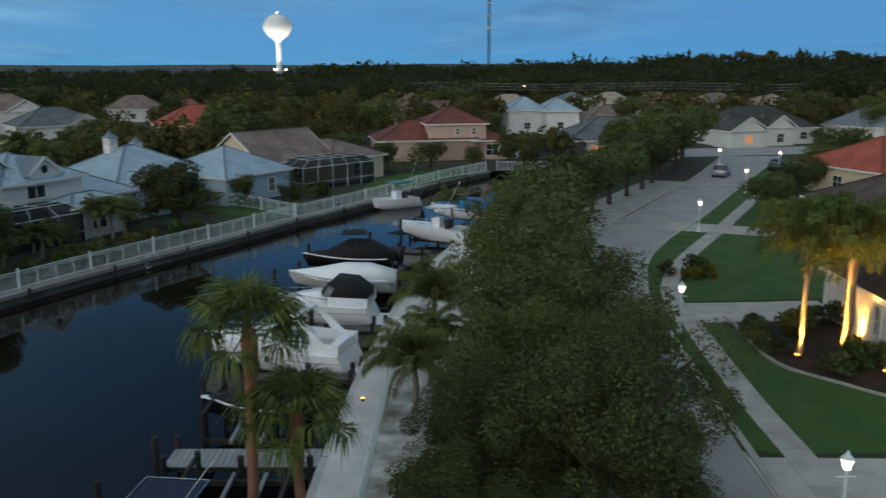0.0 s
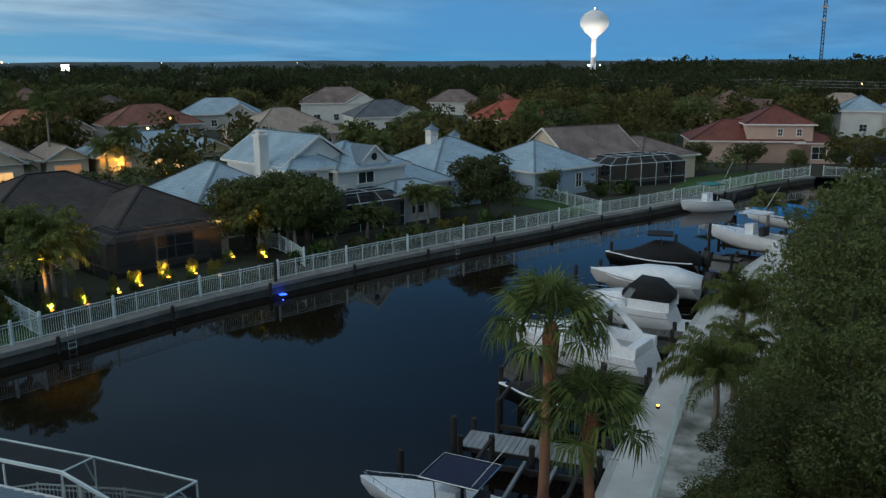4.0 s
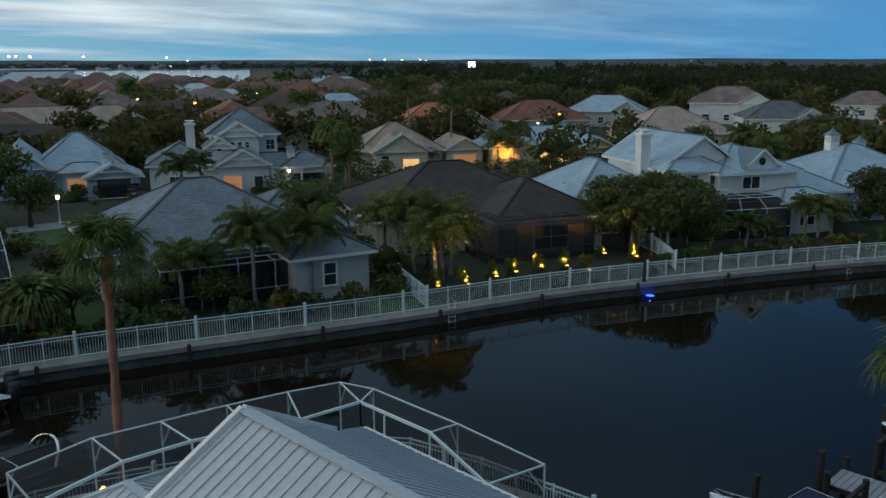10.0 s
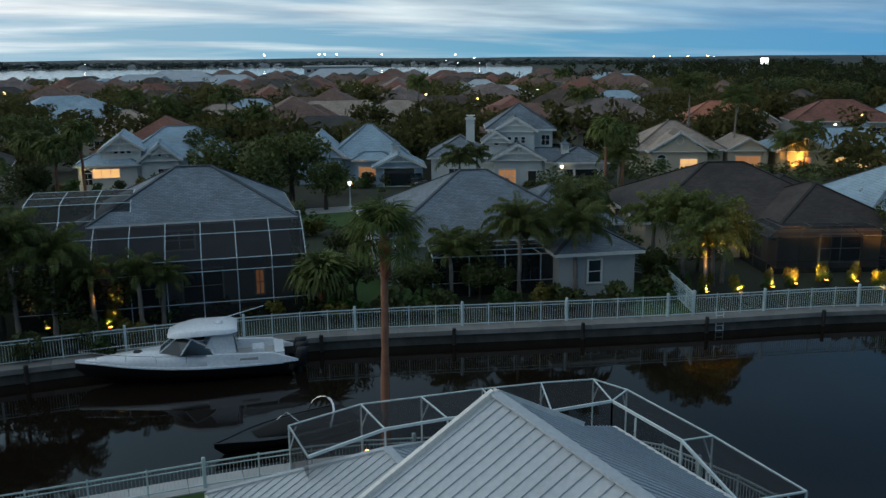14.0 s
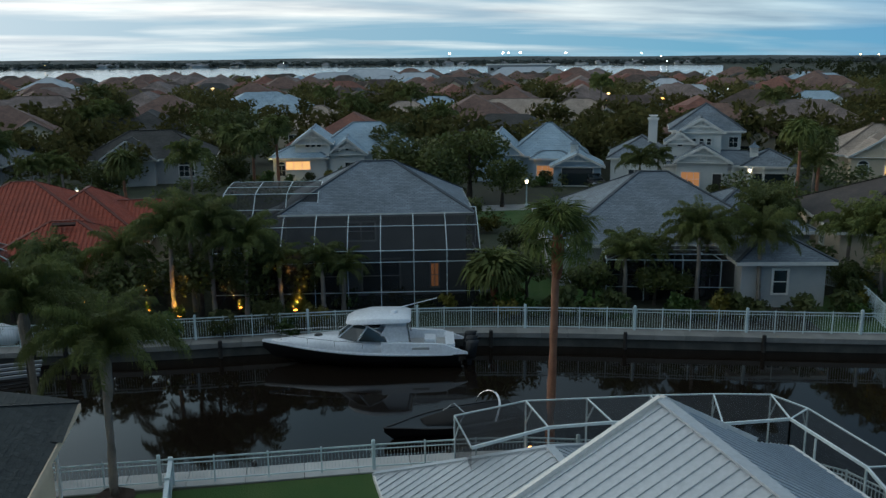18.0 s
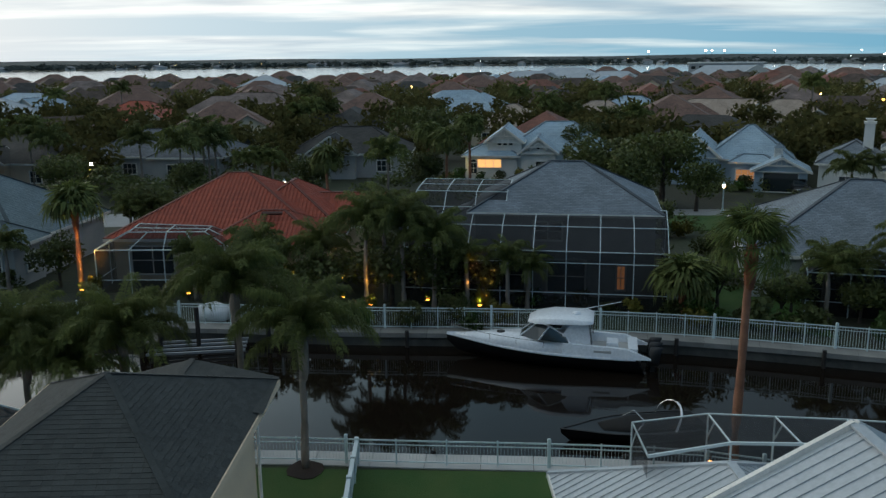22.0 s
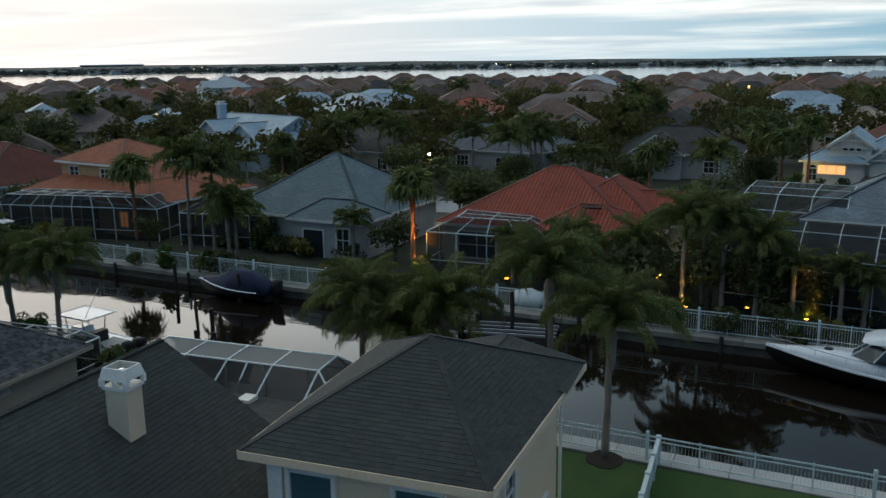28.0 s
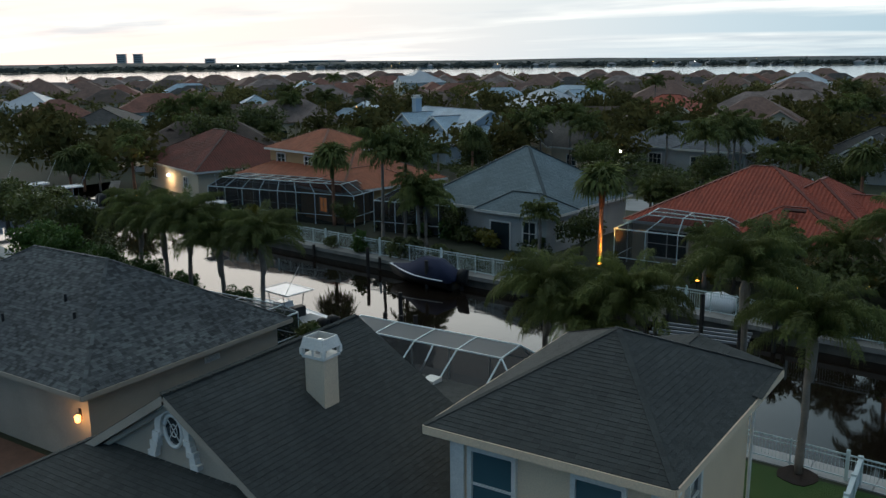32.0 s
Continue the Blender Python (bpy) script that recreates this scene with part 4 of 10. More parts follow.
h3 = house("grey cottage with a steep grey-teal roof", -63.5, -32.9, 83,
           [(0, 0, 12.4, 12, 3.0, "hip", 0.66), (3.5, -5.2, 6, 3.5, 3.0, "hip", 0.6)], M_GREYW, M_TEALR,
           [(1, "s", 1.5, 1.5, 1.2, 1.8), (0, "s", -3.5, 1.5, 1.6, 1.5), (1, "e", 0, 1.5, 1.0, 1.2)], doors=[(1, "s", -1.2, 1.8, 2.1, M_GLASS)])
h4 = house("house under a red clay-tile roof with hips", -63.9, -13.0, 86,
           [(-0.8, 0, 14.5, 13, 3.0, "hip", 0.52), (3.0, -5.5, 7.6, 6, 3.0, "hip", 0.5), (7.4, 1.5, 5, 6.5, 3.0, "gx", 0.5), (3.2, 0.6, 8.6, 10.4, 3.0, "hip", 0.62)], M_STUCCO, M_TILER,
           [(1, "s", 0, 1.5, 2.2, 1.8), (0, "s", -4.5, 1.4, 3.0, 2.0), (2, "e", 0, 2.0, 1.2, 1.2)], barrel=M_TILER_P)
part("roof_vent", Geo().beam((3.2, -6.6, 4.62), (3.2, -6.35, 4.74), 1.4, 0.14), M_TILED, h4)
h5 = house("tall grey-shingled house behind a high screen cage", -56.6, 8.6, 79,
           [(1.1, 0, 11.2, 9.0, 5.4, "hip", 0.54), (-5.5, 1.0, 6, 9, 3.2, "hip", 0.5)], M_GREYW, M_SLB,
           [(0, "s", -1.0, 4.2, 1.8, 1.2), (0, "s", 3.6, 1.3, 0.55, 1.6, M_ROOMD), (0, "s", 0.2, 1.3, 2.4, 2.1), (0, "s", -3.4, 1.3, 2.0, 2.1)])
# grey stucco puts the palms' shade into the white window wing
h6 = house("low grey-roofed house with a white window wing", -55.2, 29.4, 75,
           [(0, 0, 15, 13, 2.9, "hip", 0.55), (5.4, -8.4, 5.0, 6.0, 2.9, "hip", 0.5), (6.5, 2.0, 8, 9, 2.9, "hip", 0.5)], M_GREYW, M_SLB,
           [(1, "s", -0.2, 1.6, 0.9, 1.5, None, (0, 1)), (0, "s", -3, 1.5, 1.8, 1.4), (0, "s", 1, 1.4, 2.6, 2.0)])
h7 = house("low house under a dark brown shingle roof", -50.2, 51.0, 66,
           [(-1.0, 1.5, 16, 13, 2.9, "hip", 0.50), (4.0, -3.5, 9, 10, 2.9, "hip", 0.5), (5, 4.5, 8, 9, 2.9, "hip", 0.45)], M_STUCCO, M_SHK,
           [(0, "w", 2.0, 1.6, 1.2, 1.2), (0, "w", -2.0, 1.6, 1.2, 1.2), (1, "s", 0, 1.4, 3.0, 2.0)])
h8 = house("white two-storey house with pale blue-grey roofs and a chimney", -36.0, 70.5, 64,
           [(-2.6, 6.0, 7.4, 9.6, 5.6, "gy", 0.62), (-3.9, 1.6, 5.4, 3.6, 5.4, "hip", 0.55), (2.0, 3.2, 8.0, 8.4, 5.1, "hip", 0.47), (-10.2, 6.5, 8.6, 10.5, 3.1, "hip", 0.60), (8.6, 3.2, 6.4, 8.5, 3.0, "hip", 0.48), (4.8, -2.4, 5.6, 3.4, 2.9, "hip", 0.4)],
           M_WHITEW, M_BLUER, [(2, "s", -0.8, 4.15, 1.9, 1.1, None, (1, 0)), (1, "s", -1.4, 4.6, 0.8, 0.75, None, (0, 0)), (1, "s", -0.2, 4.6, 0.8, 0.75, None, (0, 0)), (1, "s", 1.8, 4.0, 0.9, 2.0, None, (0, 1)), (2, "e", 0, 4.2, 1.0, 1.0), (3, "s", -2, 1.6, 1.2, 1.2), (5, "s", 0, 1.5, 1.6, 1.6)],
           chimneys=[(-7.3, 3.0, 3.0, 8.3, 0.95)])
gable_dormer(h8, 2.2, -1.0, 5.55, 3.4, "s", M_WHITEW, M_BLUER)
part("balcony_deck", Geo().box(-6.6, -2.2, 2.75, -1.9, -0.25, 2.9), M_TRIM, h8)
for k in range(5):
    part("balcony_post", Geo().box(-6.6 + k * 1.13, -2.2, 2.9, -6.5 + k * 1.13, -2.1, 3.85), M_TRIM, h8)
part("balcony_rail", Geo().box(-6.6, -2.22, 3.80, -1.9, -2.08, 3.90), M_TRIM, h8)
part("balcony_panel", Geo().box(-6.55, -2.17, 3.0, -1.95, -2.13, 3.72), M_WHITEW, h8)
house("pale blue house under a light hip roof with a cupola", -33.2, 89.6, 58,
      [(0, 0, 13, 12, 3.0, "hip", 0.52), (-3.5, -5.5, 4, 4, 3.0, "gy", 0.5)], M_BLUEW, M_BLUER, [(0, "s", 2, 1.5, 1.6, 1.4), (0, "s", -3, 1.5, 1.2, 1.4)],
      cupolas=[(-1.5, 1.0, 6.4, 1.0), (2.5, 2.0, 5.6, 0.9)])
house("pale blue garden wing under a light pyramid roof", -24.8, 95.4, 60,
      [(0, 0, 10, 10, 3.0, "hip", 0.5)], M_BLUEW, M_BLUER, [(0, "s", -2, 1.5, 1.0, 1.6), (0, "s", 2, 1.5, 1.0, 1.6), (0, "e", 0, 1.5, 1.0, 1.3)])
house("brown-shingled house with a gable and a lower hip", -19.2, 108.8, 50,
      [(-3, 1, 11, 10, 3.2, "gx", 0.62), (5.5, -0.5, 9, 11, 3.0, "hip", 0.4)], M_STUCCO, M_SHT, [(1, "s", 0, 1.5, 2.0, 1.6), (0, "s", 0, 1.5, 1.6, 1.4)])
house("pink two-storey house under a brown-red roof", -2.5, 135.5, 12,
      [(-1, 0, 15, 10, 3.2, "hip", 0.5), (3.5, -0.5, 9, 9, 5.6, "hip", 0.5), (9.0, -1.0, 6, 8, 3.0, "hip", 0.4)], M_PINKW, M_TILED,
      [(1, "s", 0, 4.4, 0.7, 1.0), (1, "s", 2.6, 4.4, 0.7, 1.0), (2, "s", 0, 1.5, 2.0, 1.8)])
house("low white house under a slate grey hip roof", 27.5, 137.5, 6,
      [(0, 0, 18, 12, 3.0, "hip", 0.5), (4, -5, 8, 5, 3.0, "hip", 0.5)], M_WHITEW, M_SHG, [(1, "s", 0, 1.5, 1.8, 1.2), (0, "s", -5, 1.5, 1.6, 1.4, M_ROOMD)])
house("white house with two pale metal gable roofs", 20, 184, 5, [(-3, 0, 8, 9, 5.0, "hip", 0.6), (4, 0, 8, 9, 4.8, "hip", 0.6)], M_WHITEW, M_BLUER, [(0, "s", 0, 1.8, 1.4, 1.4), (1, "s", 0, 1.8, 1.4, 1.4)])
gr = house("wide cream house with white front gables and a dark roof", 57.0, 160.0, 20,
           [(0, 0, 20, 12, 3.0, "hip", 0.58), (-7.4, -6.2, 7.6, 5, 3.0, "gy", 0.56), (0.4, -5.6, 6.0, 4, 3.3, "gy", 0.62)], M_WHITEW, M_SHD,
           [(1, "s", 0, 1.4, 1.6, 1.6, M_ROOMD), (2, "s", 0, 1.4, 1.6, 1.6), (0, "s", 7, 1.5, 1.6, 1.4)])
house("white house with a pale front gable among trees", 81.0, 164.0, 28, [(0, 0, 13, 10, 3.0, "hip", 0.6), (-2.5, -5.2, 6, 4, 3.0, "gy", 0.6)], M_WHITEW, M_SLB, [(1, "s", 0, 1.4, 1.6, 1.4), (0, "s", 4, 1.5, 1.4, 1.4)])
house("house with a white gable under a tan roof", 36.5, 186.0, 10, [(0, 0, 15, 11, 2.8, "hip", 0.5), (3.0, -5.0, 6.5, 4, 2.8, "gy", 0.62)], M_WHITEW, M_SHT, [(1, "s", 0, 1.4, 1.6, 1.4), (0, "s", -4, 1.5, 1.4, 1.4)])
house("house under a bright red tile roof", 50.5, 97.5, 20, [(0, 0, 14, 12, 3.2, "hip", 0.5)], M_STUCCO, M_TILER, [(0, "s", 0, 1.5, 1.6, 1.4), (0, "w", 0, 1.5, 1.4, 1.4)])
house("house under a broad dark shingle roof", 39.4, 69.0, 2, [(0, 0, 14.4, 12.5, 3.1, "hip", 0.5), (4.5, -7.5, 5, 4, 3.1, "gy", 0.6)], M_WHITEW, M_SHB, [(0, "w", 3, 1.5, 1.4, 1.4), (0, "w", -3, 1.5, 1.4, 1.4), (1, "s", 0, 1.5, 1.4, 1.4)])
nr = house("cream house lit by garden uplights beside the road", 28.9, 43.6, 0,
           [(0, 0, 13.4, 9.4, 3.0, "hip", 0.5), (3.5, 6.5, 6, 6, 3.0, "hip", 0.5)], M_WHITEW, M_SHB,
           [(0, "w", 1.0, 1.5, 1.0, 1.6, None, WB), (0, "w", -2.2, 1.5, 1.0, 1.6, None, WB), (1, "w", 0, 1.5, 1.0, 1.6, None, WB)])
for y in (-4.75, -0.6, 4.75):
    part("pilaster", Geo().box(-6.82, y - 0.28, 0, -6.68, y + 0.28, 2.9), M_TRIM, nr)

# ---------------------------------------------------------------- second row, along the street behind
def rake_lace(top, x, y, z, w, tan):
    """White bargeboards with a collar tie and struts under the peak of a front gable."""
    h = w / 2 * tan
    for sg in (-1, 1):
        part("bargeboard", Geo().beam((x + sg * w / 2, y, z), (x, y, z + h), 0.08, 0.26), M_TRIM, top)
    part("collar_tie", Geo().beam((x - w * 0.24, y, z + h * 0.46), (x + w * 0.24, y, z + h * 0.46), 0.08, 0.14), M_TRIM, top)
    for sg in (-1, 0, 1):
        part("strut", Geo().beam((x + sg * w * 0.09, y, z + h * 0.46), (x + sg * w * 0.06, y, z + h * 0.86), 0.06, 0.08, (0, 1, 0)), M_TRIM, top)


s1 = house("pale blue cottage with a gabled carport and a cupola", -96.0, 39.0, 69,
           [(-1.6, 4.0, 9.0, 8.4, 3.1, "hip", 0.78), (1.7, -2.0, 5.4, 5.0, 2.4, "gy", 0.50), (-7.6, 3.0, 5.2, 8.0, 3.3, "gy", 0.85), (-1.2, -0.9, 4.4, 2.2, 3.0, "hip", 0.5)], M_BLUEW, M_BLUER,
           [(3, "s", -0.5, 1.5, 2.6, 1.3, M_ROOMD, (3, 1)), (1, "s", 0, 1.15, 3.6, 2.1, None, (0, 0)), (2, "s", 0, 4.3, 0.8, 0.8, None, (0, 0))], cupolas=[(1.4, -1.6, 4.0, 0.85)])
rake_lace(s1, 1.7, -5.0, 2.3, 6.2, 0.50)
rake_lace(s1, -7.6, -1.5, 3.2, 6.0, 0.85)
s2 = house("white two-storey house with stacked gables", -86.6, 50.4, 62,
           [(1.9, 4.6, 7.4, 7.6, 6.5, "hip", 0.68), (1.2, 1.0, 4.4, 3.4, 6.4, "gy", 0.62), (-1.0, 0.4, 2.6, 3.4, 5.2, "gy", 0.75), (3.0, -0.2, 10.4, 3.6, 3.0, "hip", 0.62), (1.4, -1.9, 5.4, 2.8, 3.4, "gy", 0.58), (-5.2, 2.6, 6.6, 8.4, 3.5, "hip", 0.58), (8.6, 0.6, 5.4, 6.0, 3.0, "hip", 0.5)], M_WHITEW, M_SLB,
           [(1, "s", -0.7, 5.35, 0.5, 0.75, None, (0, 1)), (1, "s", 0.1, 5.35, 0.5, 0.75, None, (0, 1)), (1, "s", 0.9, 5.35, 0.5, 0.75, None, (0, 1)), (0, "s", 2.9, 5.2, 1.0, 1.2), (1, "s", 0.0, 6.95, 0.6, 0.7, None, (0, 1)), (2, "s", 0, 5.2, 0.6, 0.8, None, (0, 1)),
            (4, "s", 0.1, 4.0, 0.6, 0.8, None, (0, 1)), (4, "s", -1.2, 1.5, 2.0, 1.6, M_ROOMD, (2, 1)), (4, "s", 1.6, 1.1, 1.0, 2.1, M_BRONZE, (0, 0)), (5, "s", -0.3, 1.5, 2.0, 1.4, None, (2, 1)), (6, "s", 0, 1.2, 3.8, 2.0, None, (0, 0))],
           cupolas=[(6.9, -0.8, 4.2, 0.85)], chimneys=[(-4.0, 1.2, 3.0, 7.7, 1.0)])
rake_lace(s2, 1.2, -1.15, 6.3, 5.2, 0.62)
rake_lace(s2, -1.0, -1.75, 5.1, 3.4, 0.75)
rake_lace(s2, 1.4, -3.75, 3.3, 6.2, 0.58)
for x in (4.6, 6.2, 7.8):
    part("porch_column", Geo().box(x - 0.12, -3.0, 0, x + 0.12, -2.76, 2.9), M_TRIM, s2)
part("porch_rail", Geo().box(4.6, -2.92, 0.85, 7.8, -2.84, 0.95), M_TRIM, s2)
s3 = house("beige house with a round gable window and a lit porch", -88, 79, 62,
           [(-2, 0, 11, 10, 3.1, "hip", 0.6), (-2.5, -5, 7, 4, 3.1, "gy", 0.6), (6.5, -2, 5, 7, 3.0, "gy", 0.55)], M_STUCCO, M_TILEP,
           [(1, "s", 1.2, 1.4, 2.2, 1.5, M_ROOM), (1, "s", -2.2, 1.5, 1.2, 1.3, None, (1, 1), True), (2, "s", 0, 1.3, 3.2, 2.0, M_ROOMD)])
gable_dormer(s3, -2.5, -7.0, 3.9, 4.0, "s", M_STUCCO, M_TILEP)
# cream walls are coloured yellow, with the warm uplight put into the siding
s4 = house("pale yellow house with a light roof, lit by warm uplights", -77.5, 94, 58,
           [(0, 0, 16, 9, 3.1, "hip", 0.5), (6.5, -3.5, 5, 6, 3.0, "gy", 0.5), (-5, -2.5, 6, 6, 3.1, "gy", 0.5)], M_YELW, M_BLUER,
           [(0, "s", -0.5, 1.5, 1.6, 1.5, M_ROOM), (0, "s", 2.4, 1.5, 1.6, 1.5, M_ROOM), (2, "s", 0, 1.5, 1.6, 1.5, M_ROOMD), (1, "s", 0, 1.3, 3.2, 2.0)], cupolas=[(4, 0, 5.0, 0.9)])
s5 = house("white house with dormers, a pale blue roof and a lit porch", -106.6, 13.0, 80,
           [(4.0, 5.5, 12.5, 9.0, 3.3, "hip", 0.66), (-2.6, 2.2, 4.2, 7.0, 4.5, "gy", 0.72), (1.6, 1.2, 4.2, 6.0, 3.2, "gy", 0.78), (-4.2, 0.6, 6.4, 5.0, 2.9, "hip", 0.5)], M_WHITEW, M_BLUER,
           [(1, "s", -0.6, 4.5, 0.55, 0.9, None, (0, 1)), (1, "s", 0.1, 4.5, 0.55, 0.9, None, (0, 1)), (1, "s", 0.8, 4.5, 0.55, 0.9, None, (0, 1)), (3, "s", -0.2, 1.9, 3.0, 1.1, M_ROOM, (2, 0)), (3, "s", -2.2, 1.3, 1.0, 1.4, None, (1, 1), True), (2, "s", 0.4, 1.5, 1.4, 1.4)])
rake_lace(s5, -2.6, -1.75, 4.4, 5.0, 0.72)
rake_lace(s5, 1.6, -2.25, 3.1, 5.0, 0.78)
gable_dormer(s5, 1.6, -1.85, 3.6, 2.0, "s", M_WHITEW, M_BLUER)
s6 = house("grey house with a central gable window", -113, -9, 86, [(0, 0, 15, 10, 3.1, "hip", 0.55), (-2, -4.5, 6, 4, 3.1, "gy", 0.7)], M_GREYW, M_SHD,
           [(0, "s", 4.5, 1.5, 1.8, 1.4, None, WB, True), (1, "s", 0, 3.8, 0.8, 0.8, M_ROOMD), (0, "s", -5.5, 1.5, 1.6, 1.4)])
house("grey house with white-barred windows", -113, -33, 80, [(0, 0, 18, 11, 3.1, "hip", 0.5), (4, -4.5, 7, 4, 3.1, "hip", 0.5)], M_GREYW, M_SHG,
      [(1, "s", 0, 1.5, 3.0, 1.4, None, (3, 1)), (0, "s", -3, 1.5, 1.8, 1.4, None, WB), (0, "s", -6.5, 1.5, 1.2, 1.4)])
house("dark-roofed house with a brightly lit entrance", -108, -49, 74, [(0, 0, 15, 11, 3.1, "hip", 0.5), (-1, -5, 5, 3, 3.1, "gy", 0.6)], M_STUCCO, M_SHD,
      [(1, "s", 0, 1.5, 2.4, 1.8, M_ROOM), (0, "s", -5, 1.5, 1.6, 1.4, M_ROOM), (0, "s", 5, 1.5, 1.6, 1.4)])
house("long beige bungalow under a dark roof", -93, -129, 48, [(0, 0, 20, 10, 4.6, "hip", 0.45)], M_STUCCO, M_SHD, [(0, "s", -5, 3.2, 1.2, 1.2), (0, "s", 2, 3.2, 1.2, 1.2), (0, "s", 6, 3.2, 1.2, 1.2)])

# the pale blue gabled house with a chimney on the street behind
vic = house("large pale blue house with many gables and a chimney", -110.5, -69.0, 66,
            [(0, 0, 17, 9, 4.7, "gx", 0.5), (-4.5, -3.5, 6, 6, 4.5, "gy", 0.6), (3.5, -3.0, 7, 6, 4.2, "gy", 0.55), (0, -6.0, 19, 4.5, 3.0, "hip", 0.5), (8.5, -1.0, 7, 8, 3.2, "hip", 0.5)],
            M_BLUEW, M_BLUER, [(1, "s", 0, 4.2, 1.0, 1.0), (2, "s", 0, 3.9, 1.2, 1.0), (3, "s", -5, 1.5, 1.4, 1.4), (3, "s", 3, 1.5, 1.4, 1.4)], chimneys=[(-8.0, -2.0, 2.5, 8.6, 1.1)])
gable_dormer(vic, 0.2, -4.6, 4.9, 3.0, "s", M_BLUEW, M_BLUER)

# ---------------------------------------------------------------- third row
for lab, x, y, a, w, d, h, mat, wl in (
        ("house under ribbed white metal roofs", -172, 132, 55, 16, 11, 3.2, M_BLUER, M_WHITEW), ("house under a peach tile roof", -121, 117, 60, 17, 12, 3.0, M_TILEO, M_PINKW),
        ("house under a dusky orange tile roof", -110, 134, 55, 17, 12, 3.2, M_FARR, M_GREYW), ("white house under a pale metal roof", -113, 162, 30, 17, 11, 3.4, M_BLUER, M_GREYW),
        ("house under a pinkish beige tile roof", -76, 126, 55, 16, 13, 3.2, M_TILEP, M_PINKW), ("two-storey house under a brown roof", -97, 188, 30, 18, 12, 4.8, M_SHT, M_WHITEW),
        ("white-gabled house under a slate roof", -76, 168, 40, 15, 11, 3.2, M_SHG, M_WHITEW), ("house under a red tile roof", -47, 166, 25, 16, 12, 3.4, M_TILER, M_STUCCO),
        ("house under a tan tile roof", -154, 66, 70, 16, 12, 3.2, M_TILEP, M_STUCCO), ("house under a taupe tile roof", -150, 16, 78, 13, 12, 3.2, M_TILEP, M_STUCCO),
        ("house under twin tan hip roofs", -160, 56, 72, 22, 11, 3.4, M_TILEP, M_STUCCO), ("house under a pale metal roof", -180, 44, 70, 15, 11, 3.2, M_BLUER, M_WHITEW),
        ("cottage under a pale tile roof", -163, 34, 80, 14, 11, 3.2, M_TILEP, M_STUCCO), ("broad house under a brown tile roof", -199, -38, 85, 22, 13, 3.4, M_SHT, M_STUCCO),
        ("white house under bright metal roofs", -205, -92, 70, 20, 12, 4.0, M_BLUER, M_WHITEW), ("house under a vivid red tile roof", -176, -57, 85, 16, 12, 3.2, M_TILER, M_STUCCO),
        ("white house under a light pyramid roof", -122, -196, 40, 14, 12, 4.2, M_METALR, M_WHITEW), ("pale blue house among trees", -150, -150, 50, 15, 11, 3.2, M_BLUER, M_BLUEW),
        ("house under a brown shingle roof", -172, -110, 65, 17, 12, 3.2, M_SHB, M_STUCCO), ("house under a slate roof", -150, -120, 60, 15, 11, 3.2, M_SHD, M_STUCCO),
        ("house under white metal roofs", -208, 121, 58, 17, 12, 3.4, M_METALR, M_WHITEW), ("house under a pale roof", -264, 144, 60, 16, 12, 3.4, M_METALR, M_WHITEW), ("white-roofed house near the river", -415, 69, 75, 34, 16, 4.2, M_METALR, M_WHITEW), ("white-roofed house near the river", -378, 84, 75, 26, 14, 3.6, M_METALR, M_WHITEW), ("white-roofed house near the river", -392, 50, 80, 30, 15, 3.6, M_METALR, M_WHITEW), ("white-roofed hall near the river", -446, 160, 70, 44, 18, 3.6, M_METALR, M_WHITEW), ("house under a white pyramid roof", -325, -58, 80, 18, 16, 4.0, M_METALR, M_WHITEW), ("white house under bright roofs", -173, -84, 68, 16, 12, 4.2, M_METALR, M_WHITEW), ("white house under a pale pyramid roof", -273, -186, 50, 18, 15, 6.0, M_METALR, M_WHITEW),
        ("pale house below the woods", 49, 255, 5, 13, 10, 3.2, M_TILEP, M_WHITEW), ("pale house below the woods", 62, 252, 20, 13, 10, 3.2, M_SHT, M_WHITEW), ("white-gabled house below the woods", 77, 246, 15, 14, 10, 3.2, M_SHT, M_WHITEW), ("pale house below the woods", 91, 243, 30, 13, 10, 3.0, M_TILEP, M_WHITEW),
        ("pale house below the woods", 38, 258, 10, 12, 10, 3.0, M_SLB, M_WHITEW), ("pale house below the woods", 19, 250, 0, 14, 10, 2.8, M_TILEP, M_STUCCO), ("house under a dark red roof below the woods", -62, 205, 20, 15, 11, 3.2, M_FARR, M_STUCCO), ("house under a brown roof below the woods", -80, 225, 20, 15, 11, 3.4, M_SHT, M_WHITEW)):
    house(lab, x, y, a, [(0, 0, w, d, h, "hip", 0.55), (w * 0.28, -d * 0.42, w * 0.4, d * 0.35, h, "gy" if RNG.random() < 0.5 else "hip", 0.6)], wl, mat,
          [(0, "s", -w * 0.3, 1.5, 1.6, 1.4), (1, "s", 0, 1.5, 1.6, 1.4), (0, "s", -w * 0.05, 1.5, 1.2, 1.4)])


